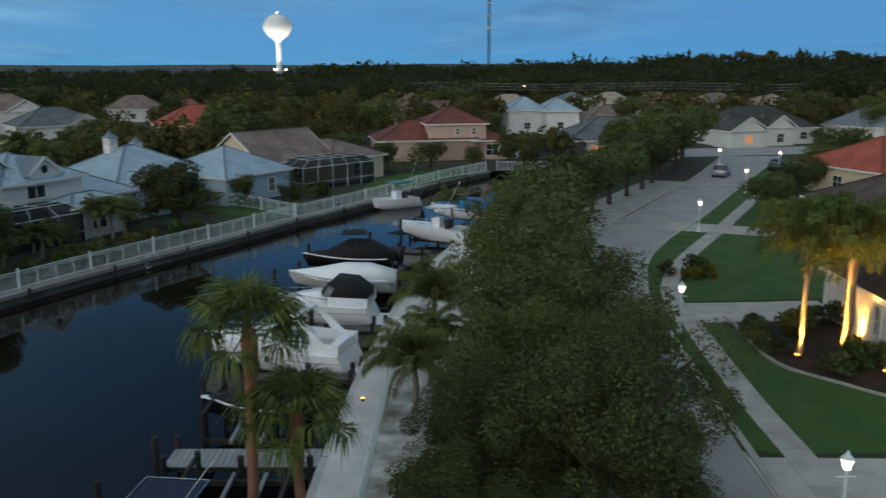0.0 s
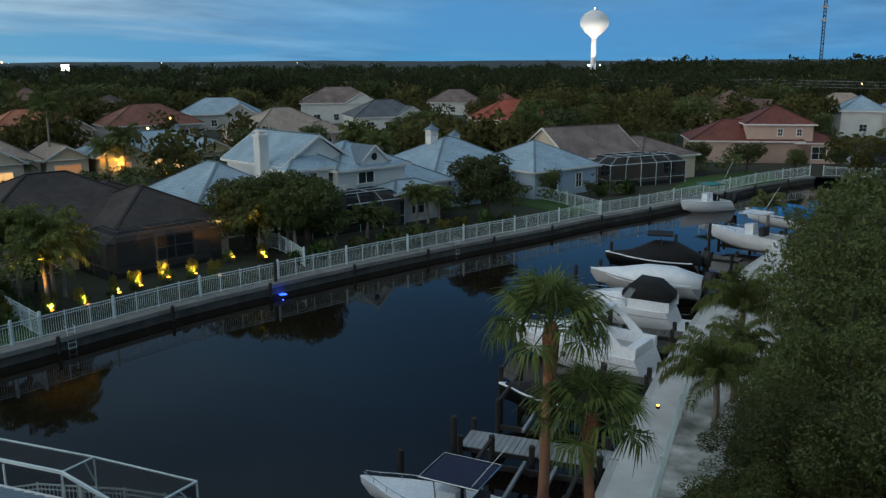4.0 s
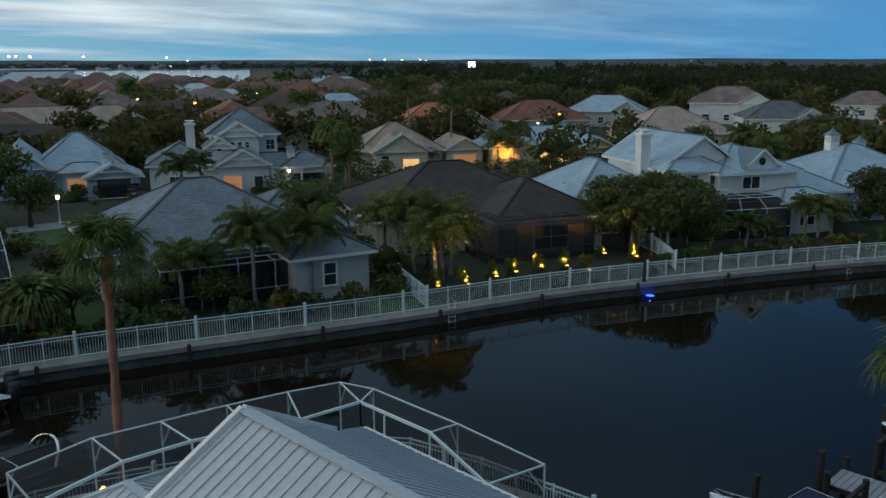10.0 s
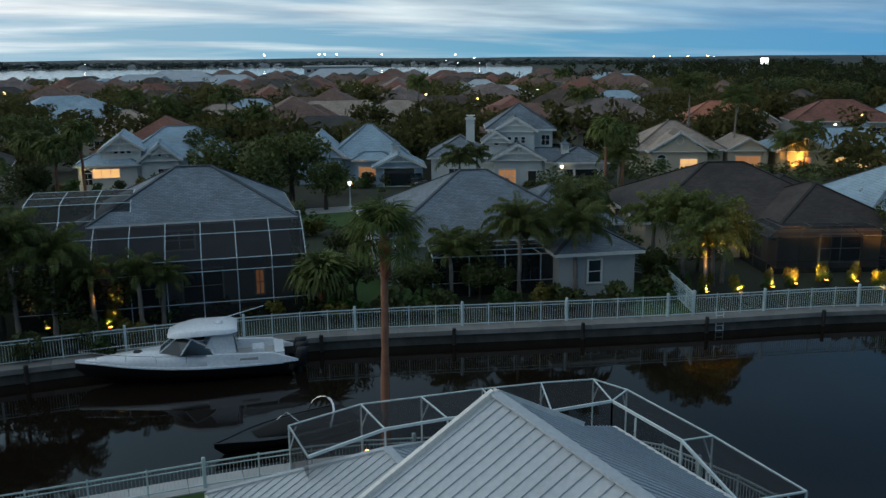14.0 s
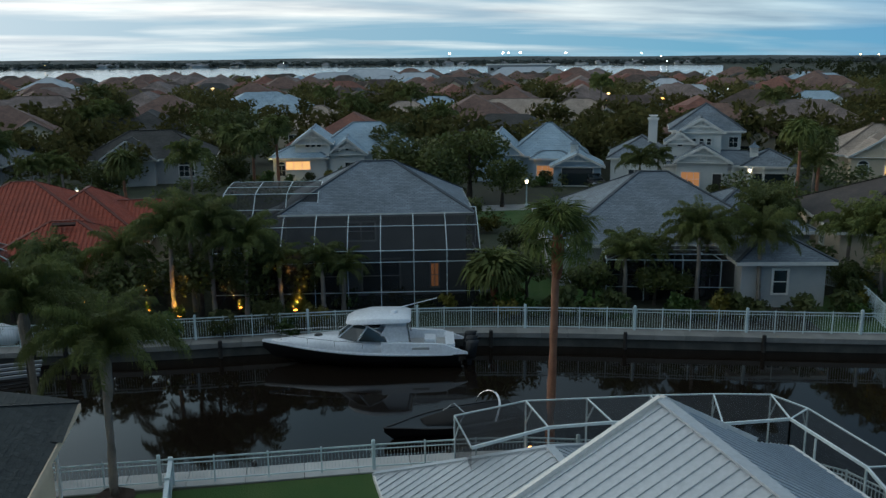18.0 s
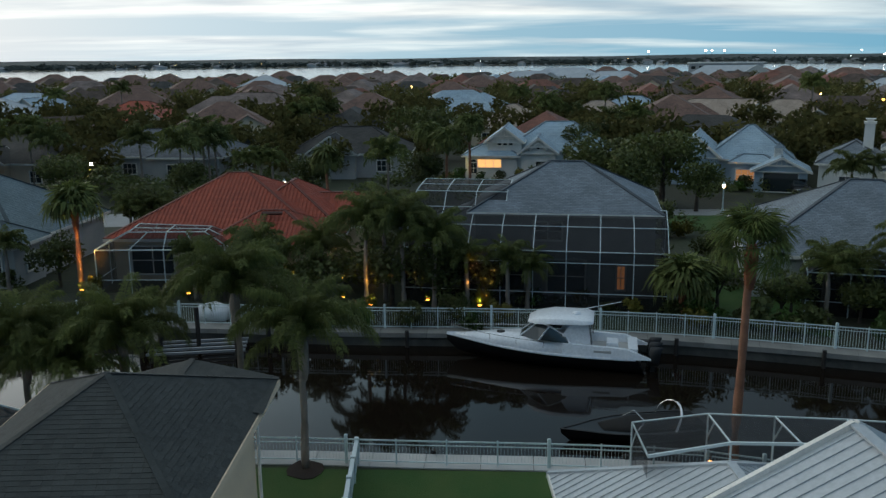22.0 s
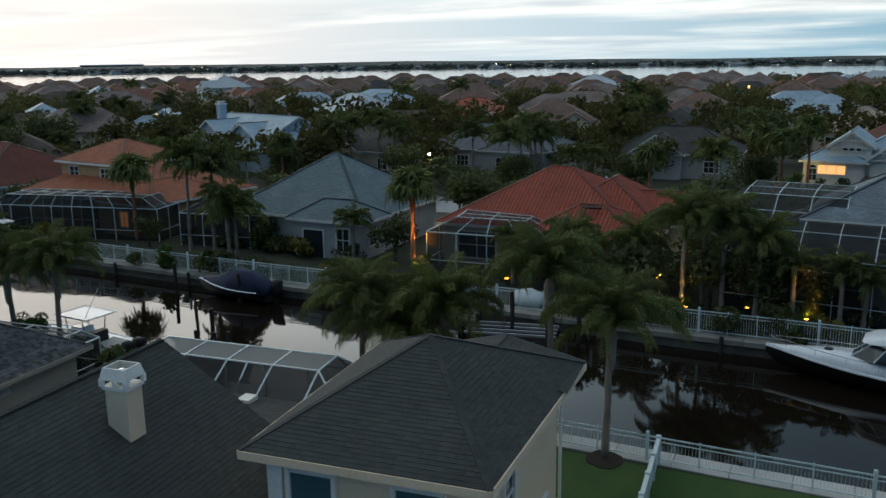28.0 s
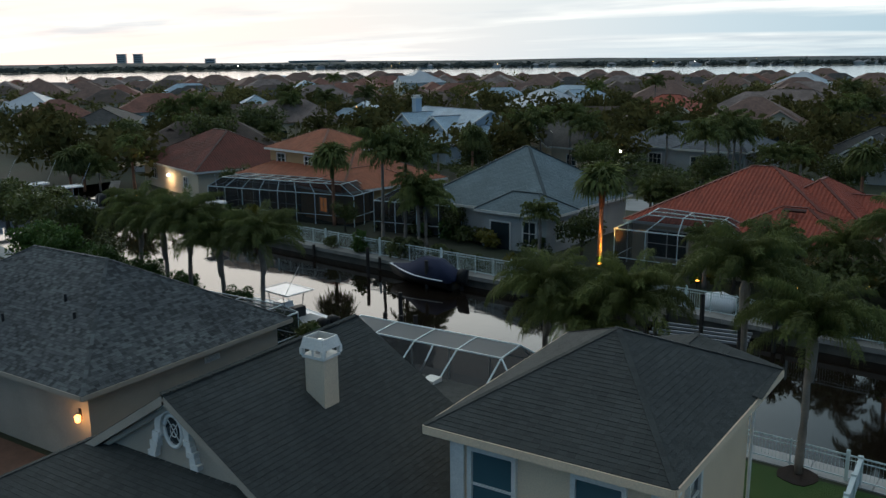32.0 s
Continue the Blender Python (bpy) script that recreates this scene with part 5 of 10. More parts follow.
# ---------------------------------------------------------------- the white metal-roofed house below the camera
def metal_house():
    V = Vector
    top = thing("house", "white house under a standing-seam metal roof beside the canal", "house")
    z0, y0 = 8.1, 8.15
    k = 3.1 / 5.45
    left = [V((-14.45, 2.7, 5.0)), V((-2.5, 2.7, 5.0)), V((-2.5, y0, z0)), V((-14.45, y0, z0))]
    rite = [V((-2.5, 13.6, 5.0)), V((-17.6, 13.6, 5.0)), V((-15.2, 10.9, z0 - k * 2.75)), V((-14.45, y0, z0)), V((-2.5, y0, z0))]
    for f, nm in ((left, "roof"), (rite, "roof")):
        o, e, n, u, P = flat(f)
        rf = part(nm, Geo().hexa([p - n * 0.06 for p in f] + list(f)) if len(f) == 4 else Geo().face(f if n.dot((f[1] - f[0]).cross(f[2] - f[0])) > 0 else f[::-1]), M_METALR, top, "white standing-seam metal slope")
        step = 0.30
        for a, b, nn in seams(f, step, 0.04, 0.04):
            part("standing_seam", Geo().beam(a + nn * 0.014, b + nn * 0.010, 0.026, 0.034, nn), M_METALR, rf)
    part("ridge_cap", Geo().beam((-14.5, y0, z0 + 0.03), (-2.5, y0, z0 + 0.02), 0.24, 0.05), M_METALR, top)
    part("rake_trim", Geo().beam((-14.5, 2.7, 4.98), (-14.5, y0, z0 + 0.02), 0.12, 0.2).beam((-14.5, y0, z0 + 0.02), (-15.25, 10.9, z0 - k * 2.75), 0.12, 0.2), M_TRIM, top)
    part("gutter", Geo().beam((-17.6, 13.66, 4.93), (-2.5, 13.66, 4.93), 0.12, 0.14), M_TRIM, top)
    part("wall", Geo().box(-14.2, 3.1, -0.3, -3, 13.2, 4.9), M_WHITEW, top)
    part("gable", Geo().hexa(((-14.3, 3.1, 4.9), (-14.1, 3.1, 4.9), (-14.1, 13.2, 4.9), (-14.3, 13.2, 4.9), (-14.3, 8.1, 7.95), (-14.1, 8.1, 7.95), (-14.1, 8.2, 7.95), (-14.3, 8.2, 7.95))), M_WHITEW, top)
    part("wall", Geo().box(-17.2, 10.8, -0.3, -14.2, 13.2, 4.7), M_WHITEW, top)
    # lower hipped wing towards the canal
    hip = roof_faces(-22.7, 3.6, -12.6, 11.4, 3.0, 0.56, "hip")
    part("wall", Geo().box(-14.2, 3.7, 2.9, -13.4, 11.3, 4.9), M_WHITEW, top)
    for i, f in enumerate(hip):
        rf = part("roof", Geo().face(f), M_METALR, top, "lower metal roof slope")
        for a, b, nn in seams(f, 0.30, 0.04, 0.04):
            part("standing_seam", Geo().beam(a + nn * 0.014, b + nn * 0.010, 0.026, 0.034, nn), M_METALR, rf)
    caps = Geo()
    for i in range(4):
        f = hip[i]
        if len(f) == 4 and i < 2:
            caps.beam(f[2], f[3], 0.22, 0.06)
        caps.beam(f[0], f[-1], 0.20, 0.06)
    part("hip_cap", caps, M_METALR, top)
    part("wall", Geo().box(-22.2, 4.1, -0.3, -14.2, 10.9, 2.95), M_WHITEW, top)
    eg = Geo()
    for f in hip:
        eg.beam(f[0] - V((0, 0, 0.08)), f[1] - V((0, 0, 0.08)), 0.1, 0.16)
    part("gutter", eg, M_TRIM, top)
    for y in (5.2, 9.4):
        window(top, (-22.2, y, 1.3), (-1, 0), 1.8, 1.9, None, (1, 1))
    for x in (-12, -8):
        window(top, (x, 13.2, 1.6), (0, 1), 1.4, 1.5, None, (1, 1))
    return top


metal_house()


def metal_house_cage():
    """The tall mansard pool cage that wraps the canal side of the white house."""
    V = Vector
    top = thing("screen_cage", "white aluminium pool cage with dark insect screen", "pool cage")
    b = 0.042
    z = 4.75
    O = [V((-22.2, 5.9, z)), V((-22.7, 8.25, z)), V((-22.4, 10.1, z)), V((-22.1, 12.05, z)), V((-21.7, 13.95, z)), V((-21.2, 15.6, z)), V((-20.0, 16.0, z)), V((-16.3, 16.0, z)), V((-13.0, 15.8, z))]
    I = [V((-19.9, 5.75, z)), V((-20.55, 8.15, z)), V((-20.4, 10.0, z)), V((-20.0, 11.6, z)), V((-19.5, 12.9, z)), V((-19.3, 14.9, z)), V((-19.3, 14.9, z)), V((-16.3, 14.9, z)), V((-13.2, 13.85, z))]
    I = [p + V((0, 0, 0.1)) for p in I]
    ground = lambda p: V((p.x, p.y, 0.05))
    for i in range(len(O)):
        part("post", Geo().beam(ground(O[i]), O[i], b, b, (1, 0, 0)), M_FENCE, top)
        if (O[i] - I[i]).length > 0.3:
            part("rafter", Geo().beam(O[i], I[i], b, b), M_FENCE, top)
        low = O[i] - V((0, 0, 0.75))
        inn = O[i].lerp(I[i], 0.3)
        part("knee_brace", Geo().beam(low, inn, b * 0.7, b * 0.7), M_FENCE, top)
        if i + 1 < len(O):
            part("top_rail", Geo().beam(O[i], O[i + 1], b, b), M_FENCE, top)
            for zz in (0.95, 2.7):
                part("rail", Geo().beam(ground(O[i]) + V((0, 0, zz)), ground(O[i + 1]) + V((0, 0, zz)), b * 0.7, b * 0.7), M_FENCE, top)
            part("screen", Geo().face((ground(O[i]), ground(O[i + 1]), O[i + 1], O[i])), M_SCREEN, top)
            if (I[i] - I[i + 1]).length > 0.1:
                part("gutter_beam", Geo().beam(I[i], I[i + 1], 0.06, 0.08), M_FENCE, top)
                part("screen", Geo().face((O[i], O[i + 1], I[i + 1], I[i])), M_SCREEN, top)
            else:
                part("screen", Geo().face((O[i], O[i + 1], I[i])), M_SCREEN, top)
    for p in I[1:8] + [V((-18.2, 14.9, z)), V((-14.8, 14.4, z))]:
        part("post", Geo().beam(V((p.x, p.y, 3.0 if p.y < 12 else 0.05)), p, b, b, (1, 0, 0)), M_FENCE, top)
    part("end_rail", Geo().beam(O[0], I[0], b, b).beam(ground(O[0]) + V((0, 0, 2.7)), ground(I[0]) + V((0, 0, 2.7)), b * 0.7, b * 0.7), M_FENCE, top)
    part("screen", Geo().face((ground(O[0]), ground(I[0]), I[0], O[0])), M_SCREEN, top)
    part("screen", Geo().face((ground(O[-1]), ground(I[-1]), I[-1], O[-1])), M_SCREEN, top)
    return top


metal_house_cage()
solid("pool_deck", Geo().prism([(-22.9, 5.4), (-13, 13.0), (-13, 16.2), (-21.4, 16.2), (-23.2, 8.3)], -0.05, 0.06), M_CONC, "pale pool deck inside the screen cage", "deck", kind="structure")
wl = thing("wall_lantern", "small glowing orange lantern on a cage post", "lamp", pose(-21.6, 8.0, 3.55))
part("lantern_glass", Geo().lathe([(0.05, 0), (0.09, 0.06), (0.09, 0.2), (0.03, 0.28)], n=8), glow("orange_lantern", (1.0, 0.42, 0.12), 5), wl)
part("bracket", Geo().beam((0, 0, 0.28), (0, 0.02, 0.5), 0.03, 0.03), M_DARK, wl)


# ---------------------------------------------------------------- the charcoal-shingled houses on the near bank
def shingled(top, faces, mat, keep, under):
    """Slopes with real shingles: some as single tabs, the rest joined."""
    rf = part("roof", roof_mesh(faces), under, top)
    rest, made = Geo(), 0
    for f in faces:
        for q, a, b in tabs(f, 0.14, 0.22):
            if made < keep and RNG.random() < 0.06:
                part("shingle", Geo().face(q).face((a, b, q[1], q[0])), mat, rf)
                made += 1
            else:
                rest.face(q)
                rest.face((a, b, q[1], q[0]))
    ob = part("shingle_field", rest, mat, rf)
    ob["kind"] = "stuff"
    caps = Geo()
    done = set()
    for f in faces:
        for a, b in list(zip(f, f[1:] + f[:1]))[1:]:
            key = tuple(sorted((tuple(round(v, 1) for v in a), tuple(round(v, 1) for v in b))))
            if key in done:
                m = max(1, int((b - a).length / 0.22))
                for j in range(m):
                    p, q2 = a.lerp(b, j / m), a.lerp(b, (j + 0.96) / m)
                    caps.beam(p + Vector((0, 0, 0.018)), q2 + Vector((0, 0, 0.008)), 0.15, 0.014)
            done.add(key)
    if caps.v:
        part("ridge_shingle_run", caps, mat, rf)["kind"] = "stuff"
    return rf


def eaves(top, faces, h=0.2, mat=M_STUCCO):
    for f in faces:
        part("fascia", Geo().beam(f[0] - Vector((0, 0, h / 2)), f[1] - Vector((0, 0, h / 2)), 0.07, h), mat, top)


def two_storey():
    V = Vector
    top = thing("house", "cream two-storey house under a charcoal shingle hip roof", "house")
    z = 6.2
    A, B, C, D = V((-22.4, -10.45, z)), V((-14.35, -10.45, z)), V((-14.35, -4.5, z)), V((-22.4, -4.1, z))
    r1 = V((-18.6, -7.4, 7.9))
    faces = [[A, B, r1], [B, C, r1], [C, D, r1], [D, A, r1]]
    shingled(top, faces, M_SHD_P, 110, M_SHD)
    shingled(top, roof_faces(-22.5, -8.9, -19.9, -4.1, z + 0.02, 0.24, "gx"), M_SHD_P, 0, M_SHD)
    part("gable", Geo().hexa(((-22.4, -8.5, z), (-22.3, -8.5, z), (-22.3, -4.5, z), (-22.4, -4.5, z), (-22.4, -6.52, z + 0.6), (-22.3, -6.52, z + 0.6), (-22.3, -6.48, z + 0.6), (-22.4, -6.48, z + 0.6))), M_CREAM, top)
    eaves(top, faces, 0.2, M_CREAM)
    part("soffit", Geo().box(-22.3, -10.35, z - 0.2, -14.45, -4.45, z - 0.14), M_TRIM, top)
    part("wall", Geo().box(-21.9, -9.95, -0.3, -14.8, -4.8, z - 0.18), M_CREAM, top)
    for y in (-8.85, -6.25):
        window(top, (-14.8, y, 4.85), (1, 0), 1.15, 1.75, None, (0, 1), pane_mat=M_PANE)
    for y in (-8.85, -6.25):
        window(top, (-14.8, y, 1.7), (1, 0), 1.15, 1.6, None, (0, 1), pane_mat=M_PANE)
    window(top, (-20.2, -4.8, 2.2), (0, 1), 0.6, 1.5, None, (0, 1))
    window(top, (-16.6, -4.8, 4.9), (0, 1), 0.9, 1.1, None, (0, 1))
    part("corner_band", Geo().box(-14.78, -9.97, -0.3, -14.73, -9.6, z - 0.2), M_TRIM, top)
    part("corner_band", Geo().box(-14.78, -5.1, -0.3, -14.73, -4.78, z - 0.2), M_TRIM, top)
    part("downpipe", Geo().tube([(-21.95, -4.7, 0), (-21.95, -4.7, 5.6), (-22.2, -4.45, 6.0)], 0.05, 6), M_TRIM, top)
    part("downpipe", Geo().tube([(-18.2, -4.72, 0.2), (-18.2, -4.72, 3.2)], 0.05, 6), M_CREAM, top)
    return top


two_storey()


def chimney_house():
    V = Vector
    top = thing("house", "low cream house under a charcoal shingle gable with a chimney", "house")
    yr, zr, k = -15.55, 7.0, 0.62
    e = 3.05
    r = (zr - e) / k
    x1, xe = -11.1, -18.4
    n_ = [V((x1, yr + r, e)), V((xe, yr + r, e)), V((xe, yr, zr)), V((x1, yr, zr))]
    s_ = [V((xe, yr - r, e)), V((x1, yr - r, e)), V((x1, yr, zr)), V((xe, yr, zr))]
    faces = [n_, s_]
    shingled(top, faces, M_SHD_P, 110, M_SHD)
    eaves(top, faces, 0.2, M_DULLS)
    part("wall", Geo().box(xe + 0.5, yr - r + 0.5, -0.3, x1 - 0.3, yr + r - 0.5, e - 0.1), M_DULLS, top)
    wx = xe + 0.35
    part("gable", Geo().hexa(((wx, yr - r + 0.3, e - 0.1), (wx + 0.15, yr - r + 0.3, e - 0.1), (wx + 0.15, yr + r - 0.3, e - 0.1), (wx, yr + r - 0.3, e - 0.1),
                              (wx, yr - 0.03, zr - 0.12), (wx + 0.15, yr - 0.03, zr - 0.12), (wx + 0.15, yr + 0.03, zr - 0.12), (wx, yr + 0.03, zr - 0.12))), M_DULLS, top)
    # low lean-to over the back terrace
    lean = [V((-24.2, -10.6, 2.9)), V((-24.2, -21.0, 2.9)), V((xe + 0.3, -21.0, 3.5)), V((xe + 0.3, -10.6, 3.5))]
    shingled(top, [lean], M_SHD_P, 0, M_SHD)
    part("fascia", Geo().beam((-24.2, -10.6, 2.79), (-24.2, -21.0, 2.79), 0.07, 0.2), M_DULLS, top)
    part("roof_vent", Geo().box(-23.9, -16.6, 2.93, -23.3, -16.1, 3.12), M_TRIM, top)
    for y in (-20.6, -17.5, -14.2, -11.0):
        part("terrace_post", Geo().box(-24.0, y - 0.1, 0, -23.8, y + 0.1, 2.85), M_DULLS, top)
    gx = x1 - 0.3
    part("gable", Geo().hexa(((gx - 0.15, yr - r + 0.3, e - 0.1), (gx, yr - r + 0.3, e - 0.1), (gx, yr + r - 0.3, e - 0.1), (gx - 0.15, yr + r - 0.3, e - 0.1),
                              (gx - 0.15, yr - 0.03, zr - 0.12), (gx, yr - 0.03, zr - 0.12), (gx, yr + 0.03, zr - 0.12), (gx - 0.15, yr + 0.03, zr - 0.12))), M_DULLS, top)
    for sg in (-1, 1):
        part("bargeboard", Geo().beam((x1 - 0.05, yr, zr - 0.12), (x1 - 0.05, yr + sg * r, e - 0.12), 0.1, 0.2), M_DULLS, top)
        part("rake_moulding", Geo().beam((x1 - 0.22, yr, zr - 0.34), (x1 - 0.22, yr + sg * r, e - 0.34), 0.1, 0.12), M_DULLS, top)
    # oval window with a moulded surround
    cz, cy = 6.02, yr
    ring = [V((gx + 0.03, cy + 0.30 * math.cos(2 * math.pi * i / 20), cz + 0.40 * math.sin(2 * math.pi * i / 20))) for i in range(20)]
    win = part("oval_window", Geo().face(ring), M_GLASS, top, "oval window with white glazing bars")
    part("oval_frame", Geo().tube([p + V((0.03, 0, 0)) for p in ring + ring[:1]], 0.05, 6, False), M_TRIM, win)
    for i in range(2):
        a = math.pi * (i / 2 + 0.25)
        d = V((0, 0.30 * math.cos(a), 0.40 * math.sin(a)))
        c = V((gx + 0.05, cy, cz))
        part("glazing_bar", Geo().beam(c - d, c + d, 0.02, 0.02), M_TRIM, win)
    inner = [V((gx + 0.05, cy + 0.12 * math.cos(2 * math.pi * i / 12), cz + 0.16 * math.sin(2 * math.pi * i / 12))) for i in range(13)]
    part("glazing_ring", Geo().tube(inner, 0.014, 5, False), M_TRIM, win)
    for i in range(16):
        a0, a1 = math.pi * (i - 1.5) / 13, math.pi * (i - 0.5) / 13
        p = lambda a, rr: V((gx, cy + rr * 0.86 * math.cos(a), cz + rr * math.sin(a)))
        q = [p(a0, 0.48), p(a1, 0.48), p(a1, 0.70), p(a0, 0.70)]
        part("surround_stone", Geo().hexa(q + [v + V((0.12, 0, 0)) for v in q]), M_TRIM, win)
    for sg in (-1, 1):
        for j, (w, zz) in enumerate(((0.24, 0.0), (0.20, -0.13), (0.26, -0.26), (0.20, -0.40), (0.26, -0.54))):
            o = cy + sg * (0.54 + 0.05 * j)
            part("surround_stone", Geo().box(gx, o - w / 2, cz - 0.1 + zz - 0.14, gx + 0.1 + w * 0.25, o + w / 2, cz - 0.1 + zz), M_TRIM, win)
    # chimney with an open metal cowl
    cx, cy2 = -14.84, -13.93
    ch = part("chimney", Geo().box(cx - 0.28, cy2 - 0.31, 4.6, cx + 0.28, cy2 + 0.31, 7.12), M_STUCCO, top, "cream stucco chimney with a white cowl")
    part("chimney_crown", Geo().box(cx - 0.33, cy2 - 0.36, 7.12, cx + 0.33, cy2 + 0.36, 7.20), M_TRIM, ch)
    cw = Geo()
    for sx, sy in ((-1, -1), (1, -1), (1, 1), (-1, 1)):
        cw.beam((cx + sx * 0.32, cy2 + sy * 0.35, 7.20), (cx + sx * 0.32, cy2 + sy * 0.35, 7.38), 0.1, 0.1, (1, 0, 0))
    cw.box(cx - 0.02, cy2 - 0.37, 7.20, cx + 0.02, cy2 - 0.33, 7.38).box(cx + 0.30, cy2 - 0.02, 7.20, cx + 0.34, cy2 + 0.03, 7.38)
    part("cowl_posts", cw, M_TRIM, ch)
    lo, hi = [(-0.36, -0.39), (0.36, -0.39), (0.36, 0.39), (-0.36, 0.39)], [(-0.29, -0.32), (0.29, -0.32), (0.29, 0.32), (-0.29, 0.32)]
    cg = Geo()
    for i in range(4):
        j = (i + 1) % 4
        a, b, c, d = lo[i], lo[j], hi[j], hi[i]
        q = [V((cx + p[0], cy2 + p[1], zz)) for p, zz in ((a, 7.38), (b, 7.38), (c, 7.66), (d, 7.66))]
        inn = [V((cx + p[0] * 0.9, cy2 + p[1] * 0.9, zz)) for p, zz in ((a, 7.38), (b, 7.38), (c, 7.66), (d, 7.66))]
        cg.hexa(inn + q)
    part("cowl", cg, M_TRIM, ch)
    part("flue", Geo().lathe([(0.15, 7.1), (0.15, 7.50), (0.20, 7.51), (0.20, 7.54), (0.05, 7.58)], (cx, cy2, 0), 14), M_STEEL, ch)
    # the front wing, its roof running up against the gable
    ex0, ex1, ey0, ey1, ez = -12.2, -4.8, -23.2, -8.4, 2.75
    t1, t2 = V((-11.35, -18.7, 5.1)), V((-11.35, -12.5, 5.1))
    f1 = [V((ex1, ey0, ez)), V((ex1, ey1, ez)), t2, t1]
    f2 = [V((ex0, ey0, ez)), V((ex1, ey0, ez)), t1]
    f3 = [V((ex1, ey1, ez)), V((ex0, ey1, ez)), t2]
    shingled(top, [f1, f2, f3], M_SHD_P, 40, M_SHD)
    eaves(top, [f1, f2, f3], 0.2, M_DULLS)
    part("wall", Geo().box(ex0 + 0.6, ey0 + 0.5, -0.3, ex1 - 0.5, ey1 - 0.5, ez - 0.1), M_DULLS, top)
    return top


chimney_house()
def low_cage():
    """A low mansard pool cage that leans on the eave of the charcoal-roofed house."""
    V = Vector
    top = thing("screen_cage", "low white-framed pool cage with a grey screen roof", "pool cage")
    b = 0.06
    ys = (-22.4, -20.5, -18.55, -16.55, -14.6)
    low = [V((-24.4, y, 2.75)) for y in ys]
    near = [V((-25.7, y, 3.55)) for y in ys]
    far = [V((-27.2, y, 3.62)) for y in ys]
    edge = [V((-28.3, y, 2.7)) for y in ys]
    for i, y in enumerate(ys):
        for p, q in ((low[i], near[i]), (near[i], far[i]), (far[i], edge[i])):
            part("rafter", Geo().beam(p, q, b, b), M_FENCE, top)
        part("post", Geo().beam(V((-28.3, y, 0.05)), edge[i], b, b, (1, 0, 0)), M_FENCE, top)
        if i + 1 < len(ys):
            for ring, nm in ((near, "ridge_rail"), (far, "ridge_rail"), (edge, "eave_rail"), (low, "eave_rail")):
                part(nm, Geo().beam(ring[i], ring[i + 1], b, b), M_FENCE, top)
            # dark front slope, grey roof: one screen, its view-dependent sheen painted in
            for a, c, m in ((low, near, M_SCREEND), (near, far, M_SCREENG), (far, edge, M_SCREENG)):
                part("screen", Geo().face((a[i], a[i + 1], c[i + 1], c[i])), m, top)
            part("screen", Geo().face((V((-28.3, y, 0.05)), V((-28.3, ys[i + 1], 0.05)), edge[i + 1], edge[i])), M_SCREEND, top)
    part("brace", Geo().beam(near[2].lerp(near[3], 0.45), V((-24.5, -17.5, 2.75)), b, b), M_FENCE, top)
    # hipped end
    e0, e1 = V((-24.6, -13.3, 2.7)), V((-28.1, -13.3, 2.7))
    for p, q in ((near[-1], e0), (far[-1], e1), (e0, e1)):
        part("hip_bar", Geo().beam(p, q, b, b), M_FENCE, top)
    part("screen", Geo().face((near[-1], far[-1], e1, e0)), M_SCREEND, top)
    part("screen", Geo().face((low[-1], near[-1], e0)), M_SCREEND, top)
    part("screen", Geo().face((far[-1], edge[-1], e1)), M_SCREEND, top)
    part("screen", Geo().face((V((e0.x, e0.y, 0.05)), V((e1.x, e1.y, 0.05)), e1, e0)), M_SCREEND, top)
    for p in (e0, e1):
        part("post", Geo().beam(V((p.x, p.y, 0.05)), p, b, b, (1, 0, 0)), M_FENCE, top)


low_cage()


def slate_house():
    V = Vector
    top = thing("house", "low cream house under a mottled slate-grey shingle roof", "house")
    f1 = roof_faces(-26.6, -42.0, -15.8, -25.9, 3.1, 0.6, "hip")
    shingled(top, f1, M_SHG_P, 110, M_SHG)
    eaves(top, f1, 0.18, M_DULLS)
    f2 = roof_faces(-24.5, -50.0, -12.5, -34.5, 3.1, 0.63, "hip")
    shingled(top, f2, M_SHG_P, 10, M_SHG)
    eaves(top, f2, 0.18, M_DULLS)
    part("wall", Geo().box(-26.1, -41.5, -0.3, -16.35, -26.4, 3.0), M_DULLS, top)
    part("wall", Geo().box(-24, -49.5, -0.3, -13.0, -35.0, 3.0), M_DULLS, top)
    part("soffit", Geo().box(-26.5, -41.9, 2.88, -15.9, -26.0, 2.94), M_TRIM, top)
    part("wall_vent", Geo().box(-22.6, -26.42, 2.35, -21.8, -26.36, 2.6), M_TRIM, top)
    for k in range(4):
        part("vent_slat", Geo().box(-22.55, -26.37, 2.38 + k * 0.055, -21.85, -26.34, 2.40 + k * 0.055), M_GREYW, top)
    for x, y, z in ((-18.4, -29.8, 4.5), (-19.0, -31.2, 4.9), (-17.6, -33.5, 4.1)):
        part("vent_pipe", Geo().tube([(x, y, z - 0.2), (x, y, z + 0.42)], 0.06, 7), M_DARK, top)
    return top


slate_house()
ll = thing("wall_lantern", "lit brass wall lantern on a cream wall", "lamp", pose(-16.2, -26.9, 1.75))
part("lantern_glass", Geo().lathe([(0.06, 0), (0.10, 0.05), (0.12, 0.25), (0.02, 0.33)], n=6), glow("amber_lantern", (1.0, 0.42, 0.12), 4), ll)
part("bracket", Geo().beam((-0.12, 0, 0.36), (0.02, 0, 0.36), 0.03, 0.03).box(-0.14, -0.06, 0.1, -0.11, 0.06, 0.5), M_BRONZE, ll)
